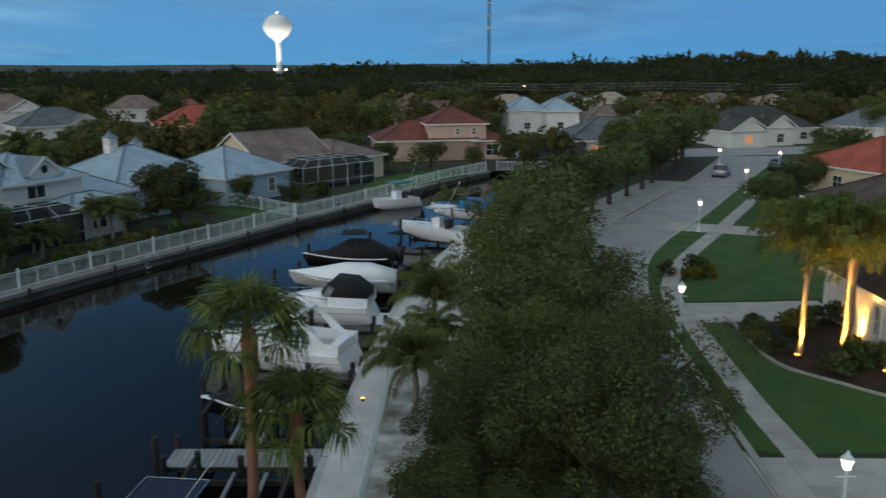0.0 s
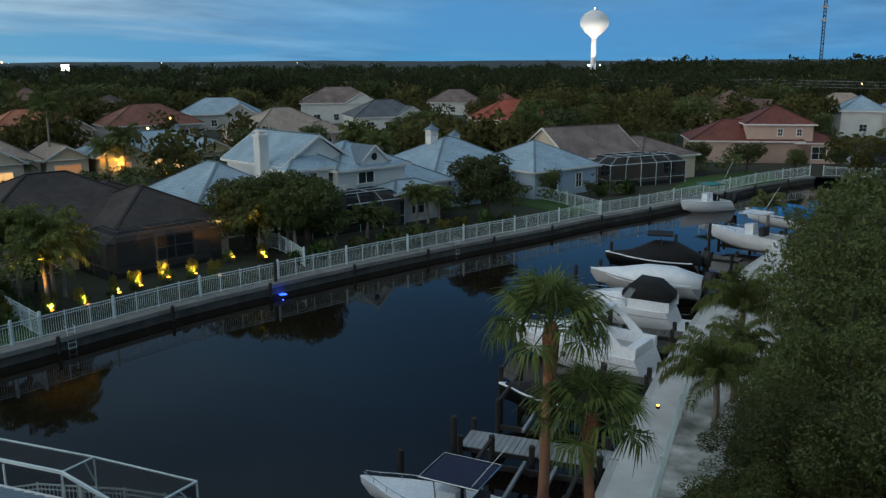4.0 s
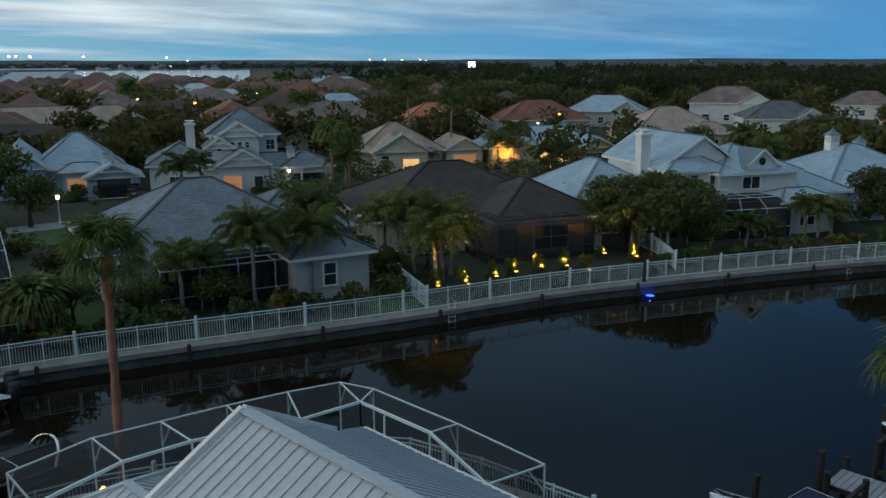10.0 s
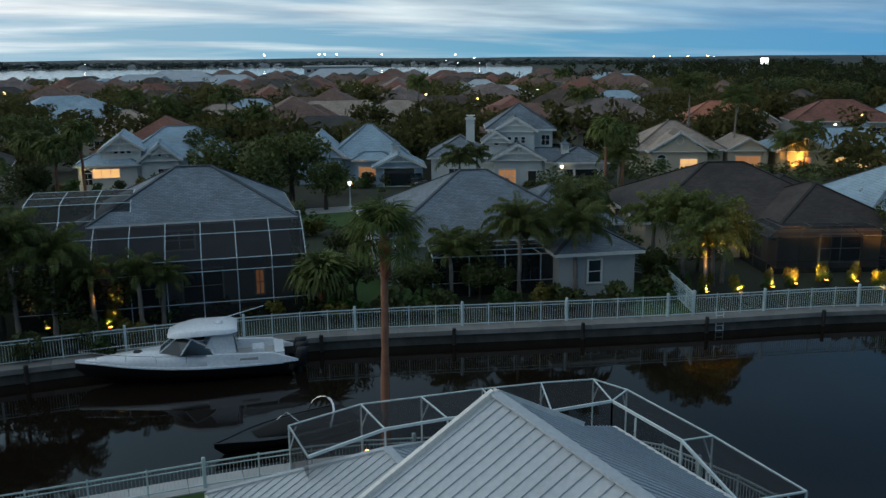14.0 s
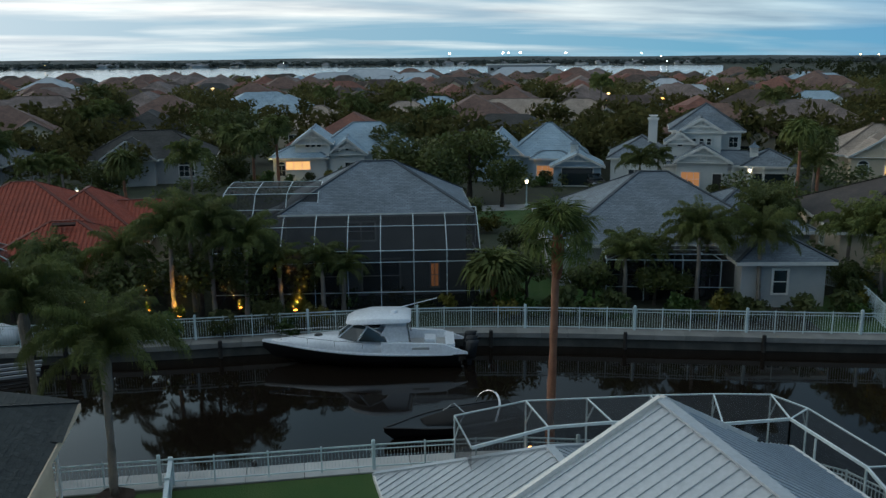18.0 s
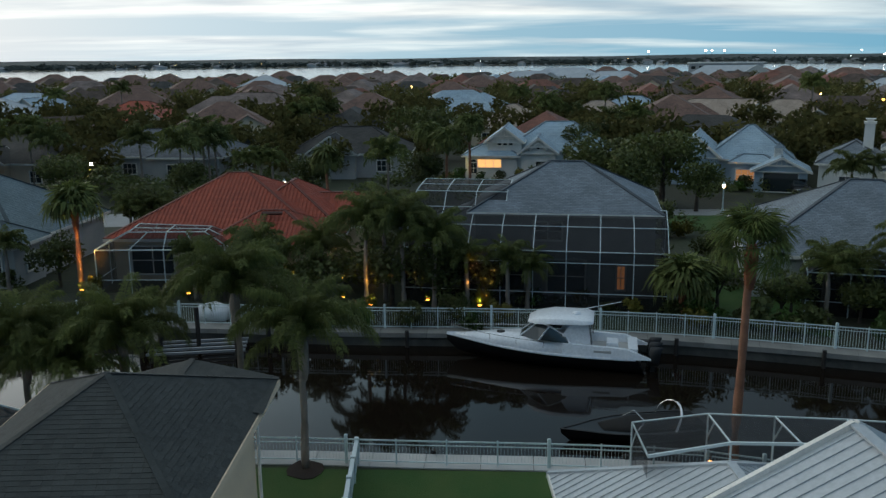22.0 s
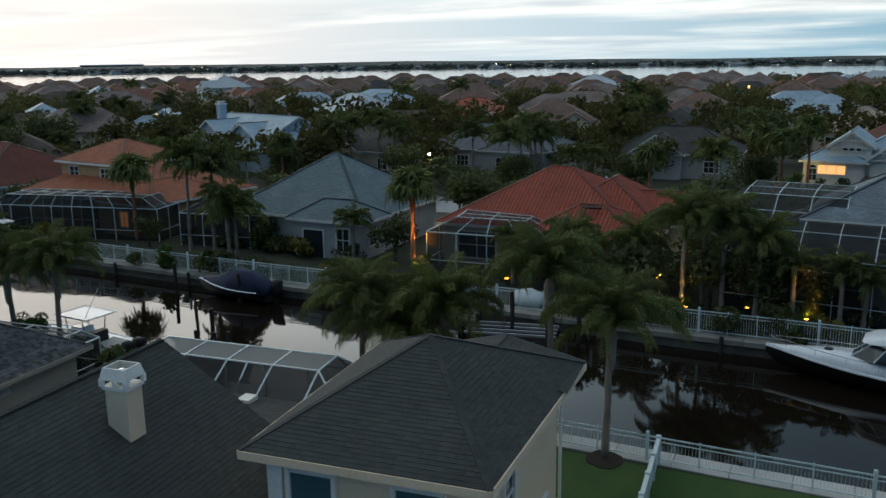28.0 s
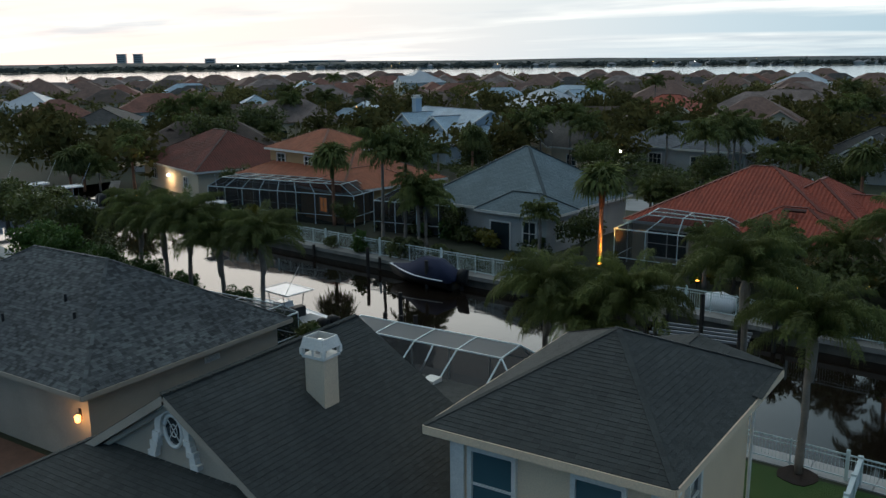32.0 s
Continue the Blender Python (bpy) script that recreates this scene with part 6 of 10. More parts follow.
cage("screened porch roof behind the slate-roofed house", [(-29.8, -41.5), (-29.8, -28.5), (-26.8, -28.5), (-26.8, -41.5)], 2.15, 0.9, 0.3, bays=3.2, b=0.05)

# ---------------------------------------------------------------- pool cages across the canal
def tall_cage():
    """The high two-tier cage against the grey-shingled house."""
    V = Vector
    top = thing("screen_cage", "high white-framed pool cage with dark screen, two storeys tall", "pool cage")
    a, c = V((-50.9, -1.2, 0.05)), V((-47.75, 14.3, 0.05))
    n = (V((0, 0, 1)).cross(c - a)).normalized()
    Z = V((0, 0, 1))
    m = 8
    prof = [(0.0, 0.0), (0.0, 1.0), (0.0, 2.85), (0.0, 3.55), (1.5, 4.75), (3.2, 5.55)]
    for i in range(m + 1):
        p = a.lerp(c, i / m)
        for (d0, z0), (d1, z1) in zip(prof, prof[1:]):
            part("post", Geo().beam(p + n * d0 + Z * z0, p + n * d1 + Z * z1, 0.044, 0.044, (1, 0, 0) if d0 == d1 else (0, 0, 1)), M_FENCE, top)
            if i < m:
                q = a.lerp(c, (i + 1) / m)
                part("screen", Geo().face((p + n * d0 + Z * z0, q + n * d0 + Z * z0, q + n * d1 + Z * z1, p + n * d1 + Z * z1)), M_SCREEND, top)
    for d, z in prof[1:]:
        part("rail", Geo().beam(a + n * d + Z * z, c + n * d + Z * z, 0.046, 0.046), M_FENCE, top)
    for end in (a, c):
        pts = [end + n * d + Z * z for d, z in prof] + [end + n * 6 + Z * 5.5, end + n * 6]
        part("screen", Geo().face(pts), M_SCREEND, top)
        part("post", Geo().beam(end + n * 3.2, end + n * 3.2 + Z * 5.55, 0.044, 0.044, (1, 0, 0)), M_FENCE, top)
        part("rail", Geo().beam(end + Z * 2.85, end + n * 5 + Z * 2.85, 0.06, 0.06), M_FENCE, top)
    # raised flat bay towards the neighbour
    q0, q1 = a + n * 3.2 + Z * 5.55, a.lerp(c, 0.375) + n * 3.2 + Z * 5.55
    for i in range(4):
        p = q0.lerp(q1, i / 3)
        rise = [p, p + n * 1.0 + Z * 0.85, p + n * 2.6 + Z * 1.05, p + n * 4.4 + Z * 1.15]
        for u, v in zip(rise, rise[1:]):
            part("roof_bar", Geo().beam(u, v, 0.044, 0.044), M_FENCE, top)
            if i < 3:
                w = (q1 - q0) / 3
                part("screen", Geo().face((u, u + w, v + w, v)), M_SCREEND, top)
                part("roof_bar", Geo().beam(v, v + w, 0.044, 0.044), M_FENCE, top)
    return top


tall_cage()
cage("white-framed pool cage beside the red tile house", [(-54.4, -21.4), (-54.0, -12.4), (-57.5, -12.2), (-59.5, -21.4)], 2.9, 2.2, 1.0, bays=2.3, mid=(0.9,))
cage("white-framed screened gazebo behind the cottage", [(-56.9, -44.2), (-57.6, -35.8), (-63.5, -35.4), (-63.0, -44.0)], 2.7, 2.4, 1.1, bays=2.2, mid=(0.9,), mat=M_SCREEND)
cage("long white-framed screen porch of the orange-roofed house", [(-55.6, -63.2), (-57.4, -46.8), (-60.8, -47.2), (-59.6, -63.4)], 2.8, 1.6, 0.9, bays=2.0, mid=(0.9,), mat=M_SCREEND)
cage("bronze screen cage with dim furniture behind", [(-41.6, 45.0), (-38.2, 53.2), (-42.4, 55.0), (-45.8, 46.8)], 2.6, 1.4, 0.6, bays=2.2, bar=M_BRONZE, mat=M_SCREEND, mid=(0.9,))
cage("dark screen cage with white bars below the white house", [(-35.4, 62.2), (-30.6, 70.8), (-33.6, 72.4), (-38.6, 64.0)], 2.5, 1.3, 0.9, bays=2.5, mat=M_SCREEND, mid=(0.9,))
cage("white-framed screen porch of the brown-roofed house", [(-16.6, 98.8), (-8.9, 107.2), (-12.6, 110.6), (-20.2, 102.4)], 2.7, 1.5, 0.8, bays=2.4, bar=M_FENCE, mat=M_SCREEND, mid=(0.9,))
cage("dark screened porch glowing orange at one end", [(13.5, 130.5), (21.5, 130.0), (21.5, 134.5), (13.5, 134.5)], 2.7, 1.4, 0.7, bays=2.4, bar=M_BRONZE, mat=M_SCREEND, mid=(0.9,))
cage("screened porch at the grey-roofed house", [(-47.0, 22.2), (-44.2, 31.0), (-47.0, 32.0), (-49.8, 23.2)], 2.6, 1.0, 0.3, bays=2.6, mat=M_SCREEND, mid=(0.9,))
solid("paver_drive", Geo().prism([(-16.0, -42), (-12.8, -42), (-12.8, -24.5), (-16.0, -24.5)], -0.05, 0.05), surf("brown_pavers", (0.16, 0.085, 0.055), (0.11, 0.06, 0.04), 0.9, 1.2, 9, 0.4), "brown paver driveway between two houses", "driveway", kind="structure")

# ---------------------------------------------------------------- roads, walks, lawns
ROADL = smooth_line([(4.4, -90), (4.2, -30), (4.4, 10), (5.2, 35), (6.6, 52), (11.4, 70), (18.2, 82), (30.5, 106), (44.5, 136)])
ROADR = smooth_line([(11.0, -90), (10.6, -30), (10.6, 10), (11.2, 30), (12.3, 50), (13.3, 56.4), (15.1, 63.2), (19.1, 71.8), (25.0, 82), (38.0, 107), (53.5, 136)])
def even(line, n=64):
    """The line in n equal lengths."""
    run = [0.0]
    for a, b in zip(line, line[1:]):
        run.append(run[-1] + math.dist(a, b))
    return [(float(np.interp(run[-1] * k / n, run, [p[0] for p in line])), float(np.interp(run[-1] * k / n, run, [p[1] for p in line]))) for k in range(n + 1)]


ROADL, ROADR = even(ROADL), even(ROADR)
strip("road", ROADL, ROADR, 0.02, M_ASPH, "pale grey asphalt street curving between gardens", "road", thick=0.2)
g = Geo().prism([(34, 134), (110, 150), (112, 160), (30, 146), (-10, 142), (-12, 134)], -0.1, 0.018)
solid("road", g, M_ASPH, "pale grey cross street at the junction", "road", kind="structure")
for ln, sd in ((ROADL, 1), (ROADR, -1)):
    kerb = thing("kerb", "pale concrete kerb along the street", "kerb", kind="structure")
    o = offset_line(ln, 0.28 * sd)
    for i in range(len(ln) - 1):
        part("kerb_stone", Geo().hexa(((*ln[i], -0.1), (*ln[i + 1], -0.1), (*o[i + 1], -0.1), (*o[i], -0.1), (*ln[i], 0.10), (*ln[i + 1], 0.10), (*o[i + 1], 0.13), (*o[i], 0.13))), M_CONC, kerb)
WALK = smooth_line([(12.6, -40), (12.7, 0), (12.9, 20), (13.1, 30), (13.2, 36), (13.8, 46.2), (14.5, 54.2), (18.0, 63.2), (24.7, 75.5), (33, 91), (47, 117)], 6)
walkway = thing("sidewalk", "pale concrete sidewalk of square slabs beside the street", "sidewalk", kind="structure")
for (p, t), (q, u) in zip(along(WALK, 1.5), along(WALK, 1.5)[1:]):
    if p.y < 10 or (q - p).length < 0.4:
        continue
    s, s2 = Vector((t.y, -t.x, 0)) * 0.6, Vector((u.y, -u.x, 0)) * 0.6
    a, b, c, d = p - s, p + s, q + s2, q - s2
    e = (q - p).normalized() * 0.012
    lo, hi = -0.05, 0.075 + RNG.random() * 0.006
    part("slab", Geo().hexa([v + Vector((0, 0, lo)) for v in (a + e, b + e, c - e, d - e)] + [v + Vector((0, 0, hi)) for v in (a + e, b + e, c - e, d - e)]), M_CONC, walkway)
for poly, lab in (([(11.3, 46.9), (12.6, 50.9), (19.0, 51.2), (23.0, 51.5), (23.0, 47.6), (14.4, 47.0)], "pale concrete driveway to the lit house"),
                  ([(10.9, 22.0), (11.0, 29.8), (27, 29.4), (27, 24.0)], "pale concrete driveway beside the lawn"),
                  ([(19.6, 74.8), (21.0, 78.6), (33, 74), (33, 70)], "pale driveway by the lamp")):
    solid("driveway", Geo().prism(poly, -0.05, 0.062), M_CONC, lab, "driveway", kind="structure")
lawns = (([(19.3, 71.8), (25.1, 82.0), (38.1, 107), (52, 133), (54, 132), (46.2, 117.2), (32.3, 91.2), (24.0, 75.6), (21.6, 71.2)], "grass verge along the far kerb"),
         ([(25.6, 75.6), (33.8, 91), (47.8, 117), (57, 131), (66, 122), (46, 86), (34, 72), (33, 74.2)], "mown front lawns along the far sidewalk"),
         ([(12.0, 30.2), (28, 30.2), (28, 39), (17.9, 37.4), (16.0, 39.6), (16.2, 44.5), (15.6, 46.8), (12.3, 46.8)], "mown lawn along the sidewalk"),
         ([(12.5, 51.4), (13.5, 56.4), (15.3, 63.2), (19.2, 71.6), (21.6, 71.0), (17.2, 63.0), (14.0, 54.6), (13.6, 51.4)], "grass verge between kerb and sidewalk"),
         ([(11.1, 30.4), (12.0, 46.4), (13.2, 46.6), (12.4, 30.4)], "narrow grass verge along the kerb"),
         ([(13.0, 51.2), (24, 52), (34, 62), (33, 70), (23.2, 73), (19.8, 69), (15.2, 58)], "mown lawn behind the driveway"),
         ([(-29.0, -3.96), (-28.3, 5.4), (-22.8, 5.4), (-22.8, 3.4), (-14.6, 3.4), (-14.6, -3.96)], "bright mown lawn by the near canal fence"),
         ([(-29.4, -10.5), (-29.1, -3.95), (-21.8, -3.95), (-21.8, -10.5)], "mown lawn beside the cream house"),
         ([(-22, 14.5), (-6, 14), (-6, 20.5), (-14, 20.8), (-20, 19.8)], "narrow lawn behind the pool cage"),
         ([(-46.5, 16), (-43, 22.0), (-52, 24.5), (-54, 19)], "lawn strip beside the grey house"),
         ([(-80, 14), (-72.5, 18), (-70.5, 31), (-77.6, 33)], "front lawn along the back street"),
         ([(-43.5, 32.5), (-38.0, 31.0), (-36.6, 34.5), (-44.8, 41)], "dark lawn behind the side fence"),
         ([(-17.5, 80.5), (-13.8, 84.5), (-20, 90), (-25.5, 86)], "lawn behind the pale blue house"),
         ([(-10, 99), (-5, 100.5), (3, 113), (-2, 121), (-9, 110)], "lawn at the end of the canal"))
for i, (poly, lab) in enumerate(lawns):
    solid("lawn", Geo().prism(poly, -0.05, 0.03 + 0.0025 * i), M_LAWN, lab, "lawn", kind="structure")
solid("garden_bed", Geo().prism([(16.4, 47.0), (16.2, 40.0), (18.0, 37.6), (21, 35), (28, 34), (28, 41), (22.6, 42), (22.6, 47)], -0.05, 0.045), M_MULCH, "mulched bed with a curved concrete edge", "garden bed", kind="structure")
edge = smooth_line([(16.3, 47.4), (16.0, 43.5), (16.2, 39.9), (18.0, 37.5), (20.5, 35.2), (28, 33.8)], 5)
bed = thing("bed_edging", "pale curved concrete garden edging", "edging", kind="structure")
for (p, t), (q, u) in zip(along(edge, 0.9), along(edge, 0.9)[1:]):
    if (q - p).length > 0.2:
        part("edging_stone", Geo().beam((p.x, p.y, 0.07), (q.x, q.y, 0.07), 0.16, 0.14), M_CONC, bed)
# the parking bays between the tree row and the street
solid("parking", Geo().prism([(8.6, 66.5), (11.2, 70.2), (30.2, 106), (25.5, 108), (10, 80), (4.5, 68)], -0.05, 0.05), M_CONC, "pale paved parking bays beside the street", "parking", kind="structure")
# back street and lamps
strip("road", [(-76.4, -60), (-77.5, -20), (-77.4, 10), (-75.6, 28), (-72.0, 45), (-63.5, 66), (-52, 88), (-44, 110)], [(-83.4, -60), (-84, -20), (-83.6, 10), (-81.6, 29), (-78, 47), (-69.5, 69), (-58, 91), (-50, 113)], 0.03, M_ASPH, "pale street behind the first row of houses", "road", thick=0.2)
solid("dock_walk", Geo().prism([(-5.0, 21.6), (-4.8, 30), (-4.2, 40), (-3.1, 51), (-0.6, 64), (3.4, 79), (6.4, 78), (2.2, 64), (-0.2, 51), (-1.4, 40), (-2.0, 30), (-2.2, 21.6)], -0.1, 0.09), surf("bleached_concrete", (0.62, 0.61, 0.58), (0.50, 0.49, 0.47), 0.85, 0.8, 25, 0.25), "pale paved walk along the boat docks", "walk", kind="structure")

solid("stone_bed", Geo().prism([(-3.3, 21.6), (-3.2, 30), (-2.9, 40), (-1.9, 51), (0.6, 64), (4.2, 64), (2.2, 51), (1.2, 40), (0.4, 30), (-0.2, 21.6)], -0.05, 0.14), M_GRAV, "bed of pale stones beside the dock walk", "garden bed", kind="structure")

# ---------------------------------------------------------------- plants
def leaf_cloud(n, rad, leaf, seed, clumps=9, flat_=0.75, hollow=0.35):
    """Vertices and quads of a leafy crown: clumps of small leaves round an uneven crown with gaps."""
    r = np.random.RandomState(seed)
    cen = r.normal(size=(clumps, 3))
    cen /= np.linalg.norm(cen, axis=1)[:, None]
    cen *= (hollow + (1 - hollow) * r.rand(clumps, 1) ** 0.6) * (0.72 if clumps < 15 else 0.80)
    cen[:, 2] *= flat_
    which = r.randint(0, clumps, n)
    d = r.normal(size=(n, 3))
    d /= np.linalg.norm(d, axis=1)[:, None]
    size = ((0.28 + 0.26 * r.rand(clumps)) if clumps < 15 else (0.16 + 0.16 * r.rand(clumps)))[which][:, None]
    p = cen[which] + d * size * (0.55 + 0.45 * r.rand(n, 1) ** 0.5)
    p = p * np.array(rad)
    a = r.normal(size=(n, 3))
    a /= np.linalg.norm(a, axis=1)[:, None]
    b = np.cross(a, d + 0.4 * r.normal(size=(n, 3)))
    b /= np.linalg.norm(b, axis=1)[:, None] + 1e-9
    s = leaf * (0.6 + 0.8 * r.rand(n, 1))
    quad = np.stack([p - a * s, p + b * s * 0.45, p + a * s, p - b * s * 0.45], 1)
    return quad.reshape(-1, 3)


def quads_mesh(name, v, mat):
    n = len(v) // 4
    m = bpy.data.meshes.new(name)
    m.vertices.add(4 * n)
    m.vertices.foreach_set("co", np.asarray(v, dtype=np.float32).ravel())
    m.loops.add(4 * n)
    m.loops.foreach_set("vertex_index", np.arange(4 * n, dtype=np.int32))
    m.polygons.add(n)
    m.polygons.foreach_set("loop_start", np.arange(0, 4 * n, 4, dtype=np.int32))
    m.materials.append(mat)
    m.update(calc_edges=True)
    return m


def limb_points(r, h, rx, k):
    a = 2 * math.pi * k / 5 + r.random()
    e = Vector((math.cos(a) * rx * 0.55, math.sin(a) * rx * 0.55, h * (0.62 + 0.2 * r.random())))
    s = Vector((0, 0, h * (0.22 + 0.1 * r.random())))
    return [s, s.lerp(e, 0.5) + Vector((0, 0, h * 0.05)), e]


def tree_kind(label, h, rx, rz, n, leaf, mat, seed, bare=0.3, name="tree"):
    """A broadleaf tree: tapered trunk, limbs and a crown of leaf clumps."""
    r = random.Random(seed)
    top = thing(name, label, "tree", group="trees")
    wood = Geo().tube([(0, 0, -0.1), (0.08 * r.random(), 0.06, h * 0.2), (0.2 * r.random(), 0.1, h * 0.45), (0.1, 0, h * 0.8)], [0.26 * rx / 3, 0.19 * rx / 3, 0.13 * rx / 3, 0.03], 8)
    if n <= 5000:
        for k in range(3):
            wood.tube(limb_points(r, h, rx, k), [0.10 * rx / 3, 0.07 * rx / 3, 0.02], 6)
    part("trunk", wood, M_BARK, top)
    if n > 5000:
        for k in range(5):
            part("limb", Geo().tube(limb_points(r, h, rx, k), [0.10 * rx / 3, 0.07 * rx / 3, 0.02], 6), M_BARK, top)
    v = leaf_cloud(n, (rx, rx * 0.95, rz), leaf, seed, 13 if n < 5000 else 40)
    v[:, 2] += h - rz * 0.85
    v[:, 2] = np.maximum(v[:, 2], 0.15)
    part("crown", quads_mesh("crown", v, mat), None, top)
    return top


def frond_mesh(name, L, rise, turn, seed, mat, pairs=60, leaf=0.66, width=0.034, ribs=7):
    """A feather frond that leaves the crown at the angle rise and arches over by turn degrees, its leaflets hanging."""
    r = random.Random(seed)
    g = Geo()
    pts, n = [Vector((0, 0, 0))], 28
    for i in range(n):
        a = radians(rise - turn * ((i + 0.5) / n) ** 1.5)
        pts.append(pts[-1] + Vector((math.cos(a), 0.10 * (seed % 3 - 1) * i / n, math.sin(a))) * (L / n))
    def at(t):
        k = min(int(t * n), n - 1)
        return pts[k].lerp(pts[k + 1], t * n - k)
    for i in range(ribs):
        g.beam(at(i / ribs), at((i + 1) / ribs), 0.046 * (1 - i / (ribs + 1)), 0.038 * (1 - i / (ribs + 1)))
    for i in range(pairs):
        t = 0.16 + 0.84 * i / pairs
        p = at(t)
        d = (at(min(t + 0.03, 1)) - at(min(t, 0.97))).normalized()
        l = leaf * math.sin(math.pi * (0.16 + 0.70 * t)) ** 0.6 * r.uniform(0.7, 1.2)
        for sg in (-1, 1):
            lift = r.uniform(-0.3, 0.6)
            tip = p + d * l * r.uniform(0.2, 0.6) + Vector((r.uniform(-0.1, 0.1) * l, sg * l * r.uniform(0.22, 0.62), -l * r.uniform(0.30, 0.85)))
            midp = p.lerp(tip, 0.45) + Vector((0, sg * 0.14 * l, (0.16 + 0.25 * max(lift, 0)) * l))
            w = (d + Vector((0, 0, r.uniform(-0.5, 0.5)))) * width * r.uniform(0.7, 1.2)
            g.face((p, midp + w, tip, midp - w))
    return g.mesh(name, mat)


def fan_mesh(name, seed, mat, R=0.95, blades=17, stalk=0.9):
    """A fan leaf on a thin bent stalk: many narrow blades, split deep, their thready tips hanging."""
    r = random.Random(seed)
    g = Geo()
    bend = Vector((stalk * 0.55, 0, stalk * 0.12))
    c = Vector((stalk, 0, stalk * 0.10))
    g.beam((0, 0, 0), bend, 0.032, 0.024).beam(bend, c, 0.026, 0.02)
    for i in range(blades):
        a = radians(-118 + 236 * i / (blades - 1) + r.uniform(-4, 4))
        l = R * (0.70 + 0.30 * math.cos(a * 0.7)) * r.uniform(0.8, 1.15)
        d = Vector((math.cos(a), math.sin(a), 0.14 - 0.16 * abs(math.sin(a)) + r.uniform(-0.10, 0.10)))
        s = Vector((-math.sin(a), math.cos(a), 0)) * (1.35 * R / blades * r.uniform(0.7, 1.1))
        m = c + d * l * r.uniform(0.50, 0.62) - Vector((0, 0, 0.05 * l))
        tip = c + d * l * r.uniform(0.72, 0.95) - Vector((0, 0, l * r.uniform(0.30, 0.85)))
        f = Vector((0, 0, 0.03))
        g.face((c, m - s, m + f, m + s))
        g.face((m - s, tip, m + s, m + f))
    return g.mesh(name, mat)


ARCHES = ((88, 88), (84, 104), (77, 114), (68, 122), (57, 122), (38, 110))
FROND = [frond_mesh("frond", 2.75, a, b, k, M_FROND) for k, (a, b) in enumerate(ARCHES)]
FROND_LONG = [frond_mesh("frond", 3.5, a, b, k + 20, M_FROND, 110, 0.76, 0.026, 9) for k, (a, b) in enumerate(ARCHES)]
FROND_FINE = [frond_mesh("frond", 3.5, a, b, k + 60, M_FROND, 170, 0.72, 0.017, 9) for k, (a, b) in enumerate(ARCHES)]
FROND_LIT = [frond_mesh("frond", 2.7, a, b, k + 40, M_FAN) for k, (a, b) in enumerate(ARCHES)]
FAR_FROND = [frond_mesh("frond", 2.75, a, b, k, M_FROND, 24, 0.76, 0.085, 4) for k, (a, b) in enumerate(ARCHES)]
FAR_LONG = [frond_mesh("frond", 3.5, a, b, k + 20, M_FROND, 36, 0.84, 0.070, 4) for k, (a, b) in enumerate(ARCHES)]
FANS = [fan_mesh("fan_leaf", k, M_FAN, 0.88, 46, 0.95) for k in (1, 2, 3)]
FANS_D = [fan_mesh("fan_leaf", k, M_FROND, 1.0, 17, 0.75) for k in (4, 5, 6)]


def palm_kind(label, h, leaves, count, scale=1.0, fan=False, lean=0.3, boots=False, seed=0, r0=0.125):
    """A palm: ringed leaning trunk, bulb of old leaf bases and a crown of single fronds."""
    r = random.Random(seed)
    top = thing("palm", label, "palm tree", group="palms")
    n = 9
    pts = [(lean * (i / n) ** 1.6, 0.02 * math.sin(i * 1.1 + seed), h * i / n - 0.05) for i in range(n + 1)]
    rad = [r0 * (1.25 - 0.45 * i / n) * (1 + 0.06 * (i % 2)) for i in range(n + 1)]
    part("trunk", Geo().tube(pts, rad, 9), M_PALMT if fan else M_PALMG, top, smooth=True)
    c = Vector(pts[-1])
    if boots:
        part("leaf_base_collar", Geo().lathe([(r0 * 0.95, -1.5), (r0 * 1.35, -1.2), (r0 * 1.5, -0.7), (r0 * 1.7, -0.2), (r0 * 1.0, 0.15)], c, 9), M_BOOT if fan else M_PALMG, top, "rust-brown old leaf bases" if fan else "rough grey-brown old leaf bases")
    else:
        part("crownshaft", Geo().lathe([(r0 * 0.75, -0.7), (r0 * 1.05, -0.35), (r0 * 0.6, 0.1)], c, 9), M_FROND if not fan else M_BOOT, top)
    for i in range(count):
        t = i / count
        az = 137.5 * i + r.uniform(-12, 12)
        tilt = 74 - 96 * t + r.uniform(-10, 10)
        if not fan:
            tilt = r.uniform(-9, 9)
        ob = part("frond" if not fan else "fan_leaf", leaves[(i * len(leaves) // count + (fan and r.random() < 0.3)) % len(leaves)], None, top)
        s = scale * r.uniform(0.86, 1.12)
        ob.matrix_basis = Matrix.Translation(c) @ pose(0, 0, 0, 0, 0, az) @ pose(0, 0, 0, 0, -tilt, 0) @ Matrix.Scale(s, 4)
    return top


def joined_palm(kind):
    """The same palm for far places, with its fronds in one crown."""
    src = KINDS[kind]
    top = thing("palm", src["label"], "palm tree", group="palms")
    g = Geo()
    for c in src.children:
        if c.name.startswith("trunk"):
            part("trunk", c.data, None, top).scale = c.scale
            continue
        n, src_m = len(g.v), c.data
        if c.name.startswith("frond"):
            src_m = FAR_FROND[FROND.index(c.data)] if c.data in FROND else FAR_LONG[FROND_LONG.index(c.data)]
        g.v += [tuple(c.matrix_basis @ v.co) for v in src_m.vertices]
        g.f += [tuple(n + i for i in f.vertices) for f in src_m.polygons]
    ob = part("crown", g, M_FROND, top)
    ob["kind"] = "stuff"
    return top


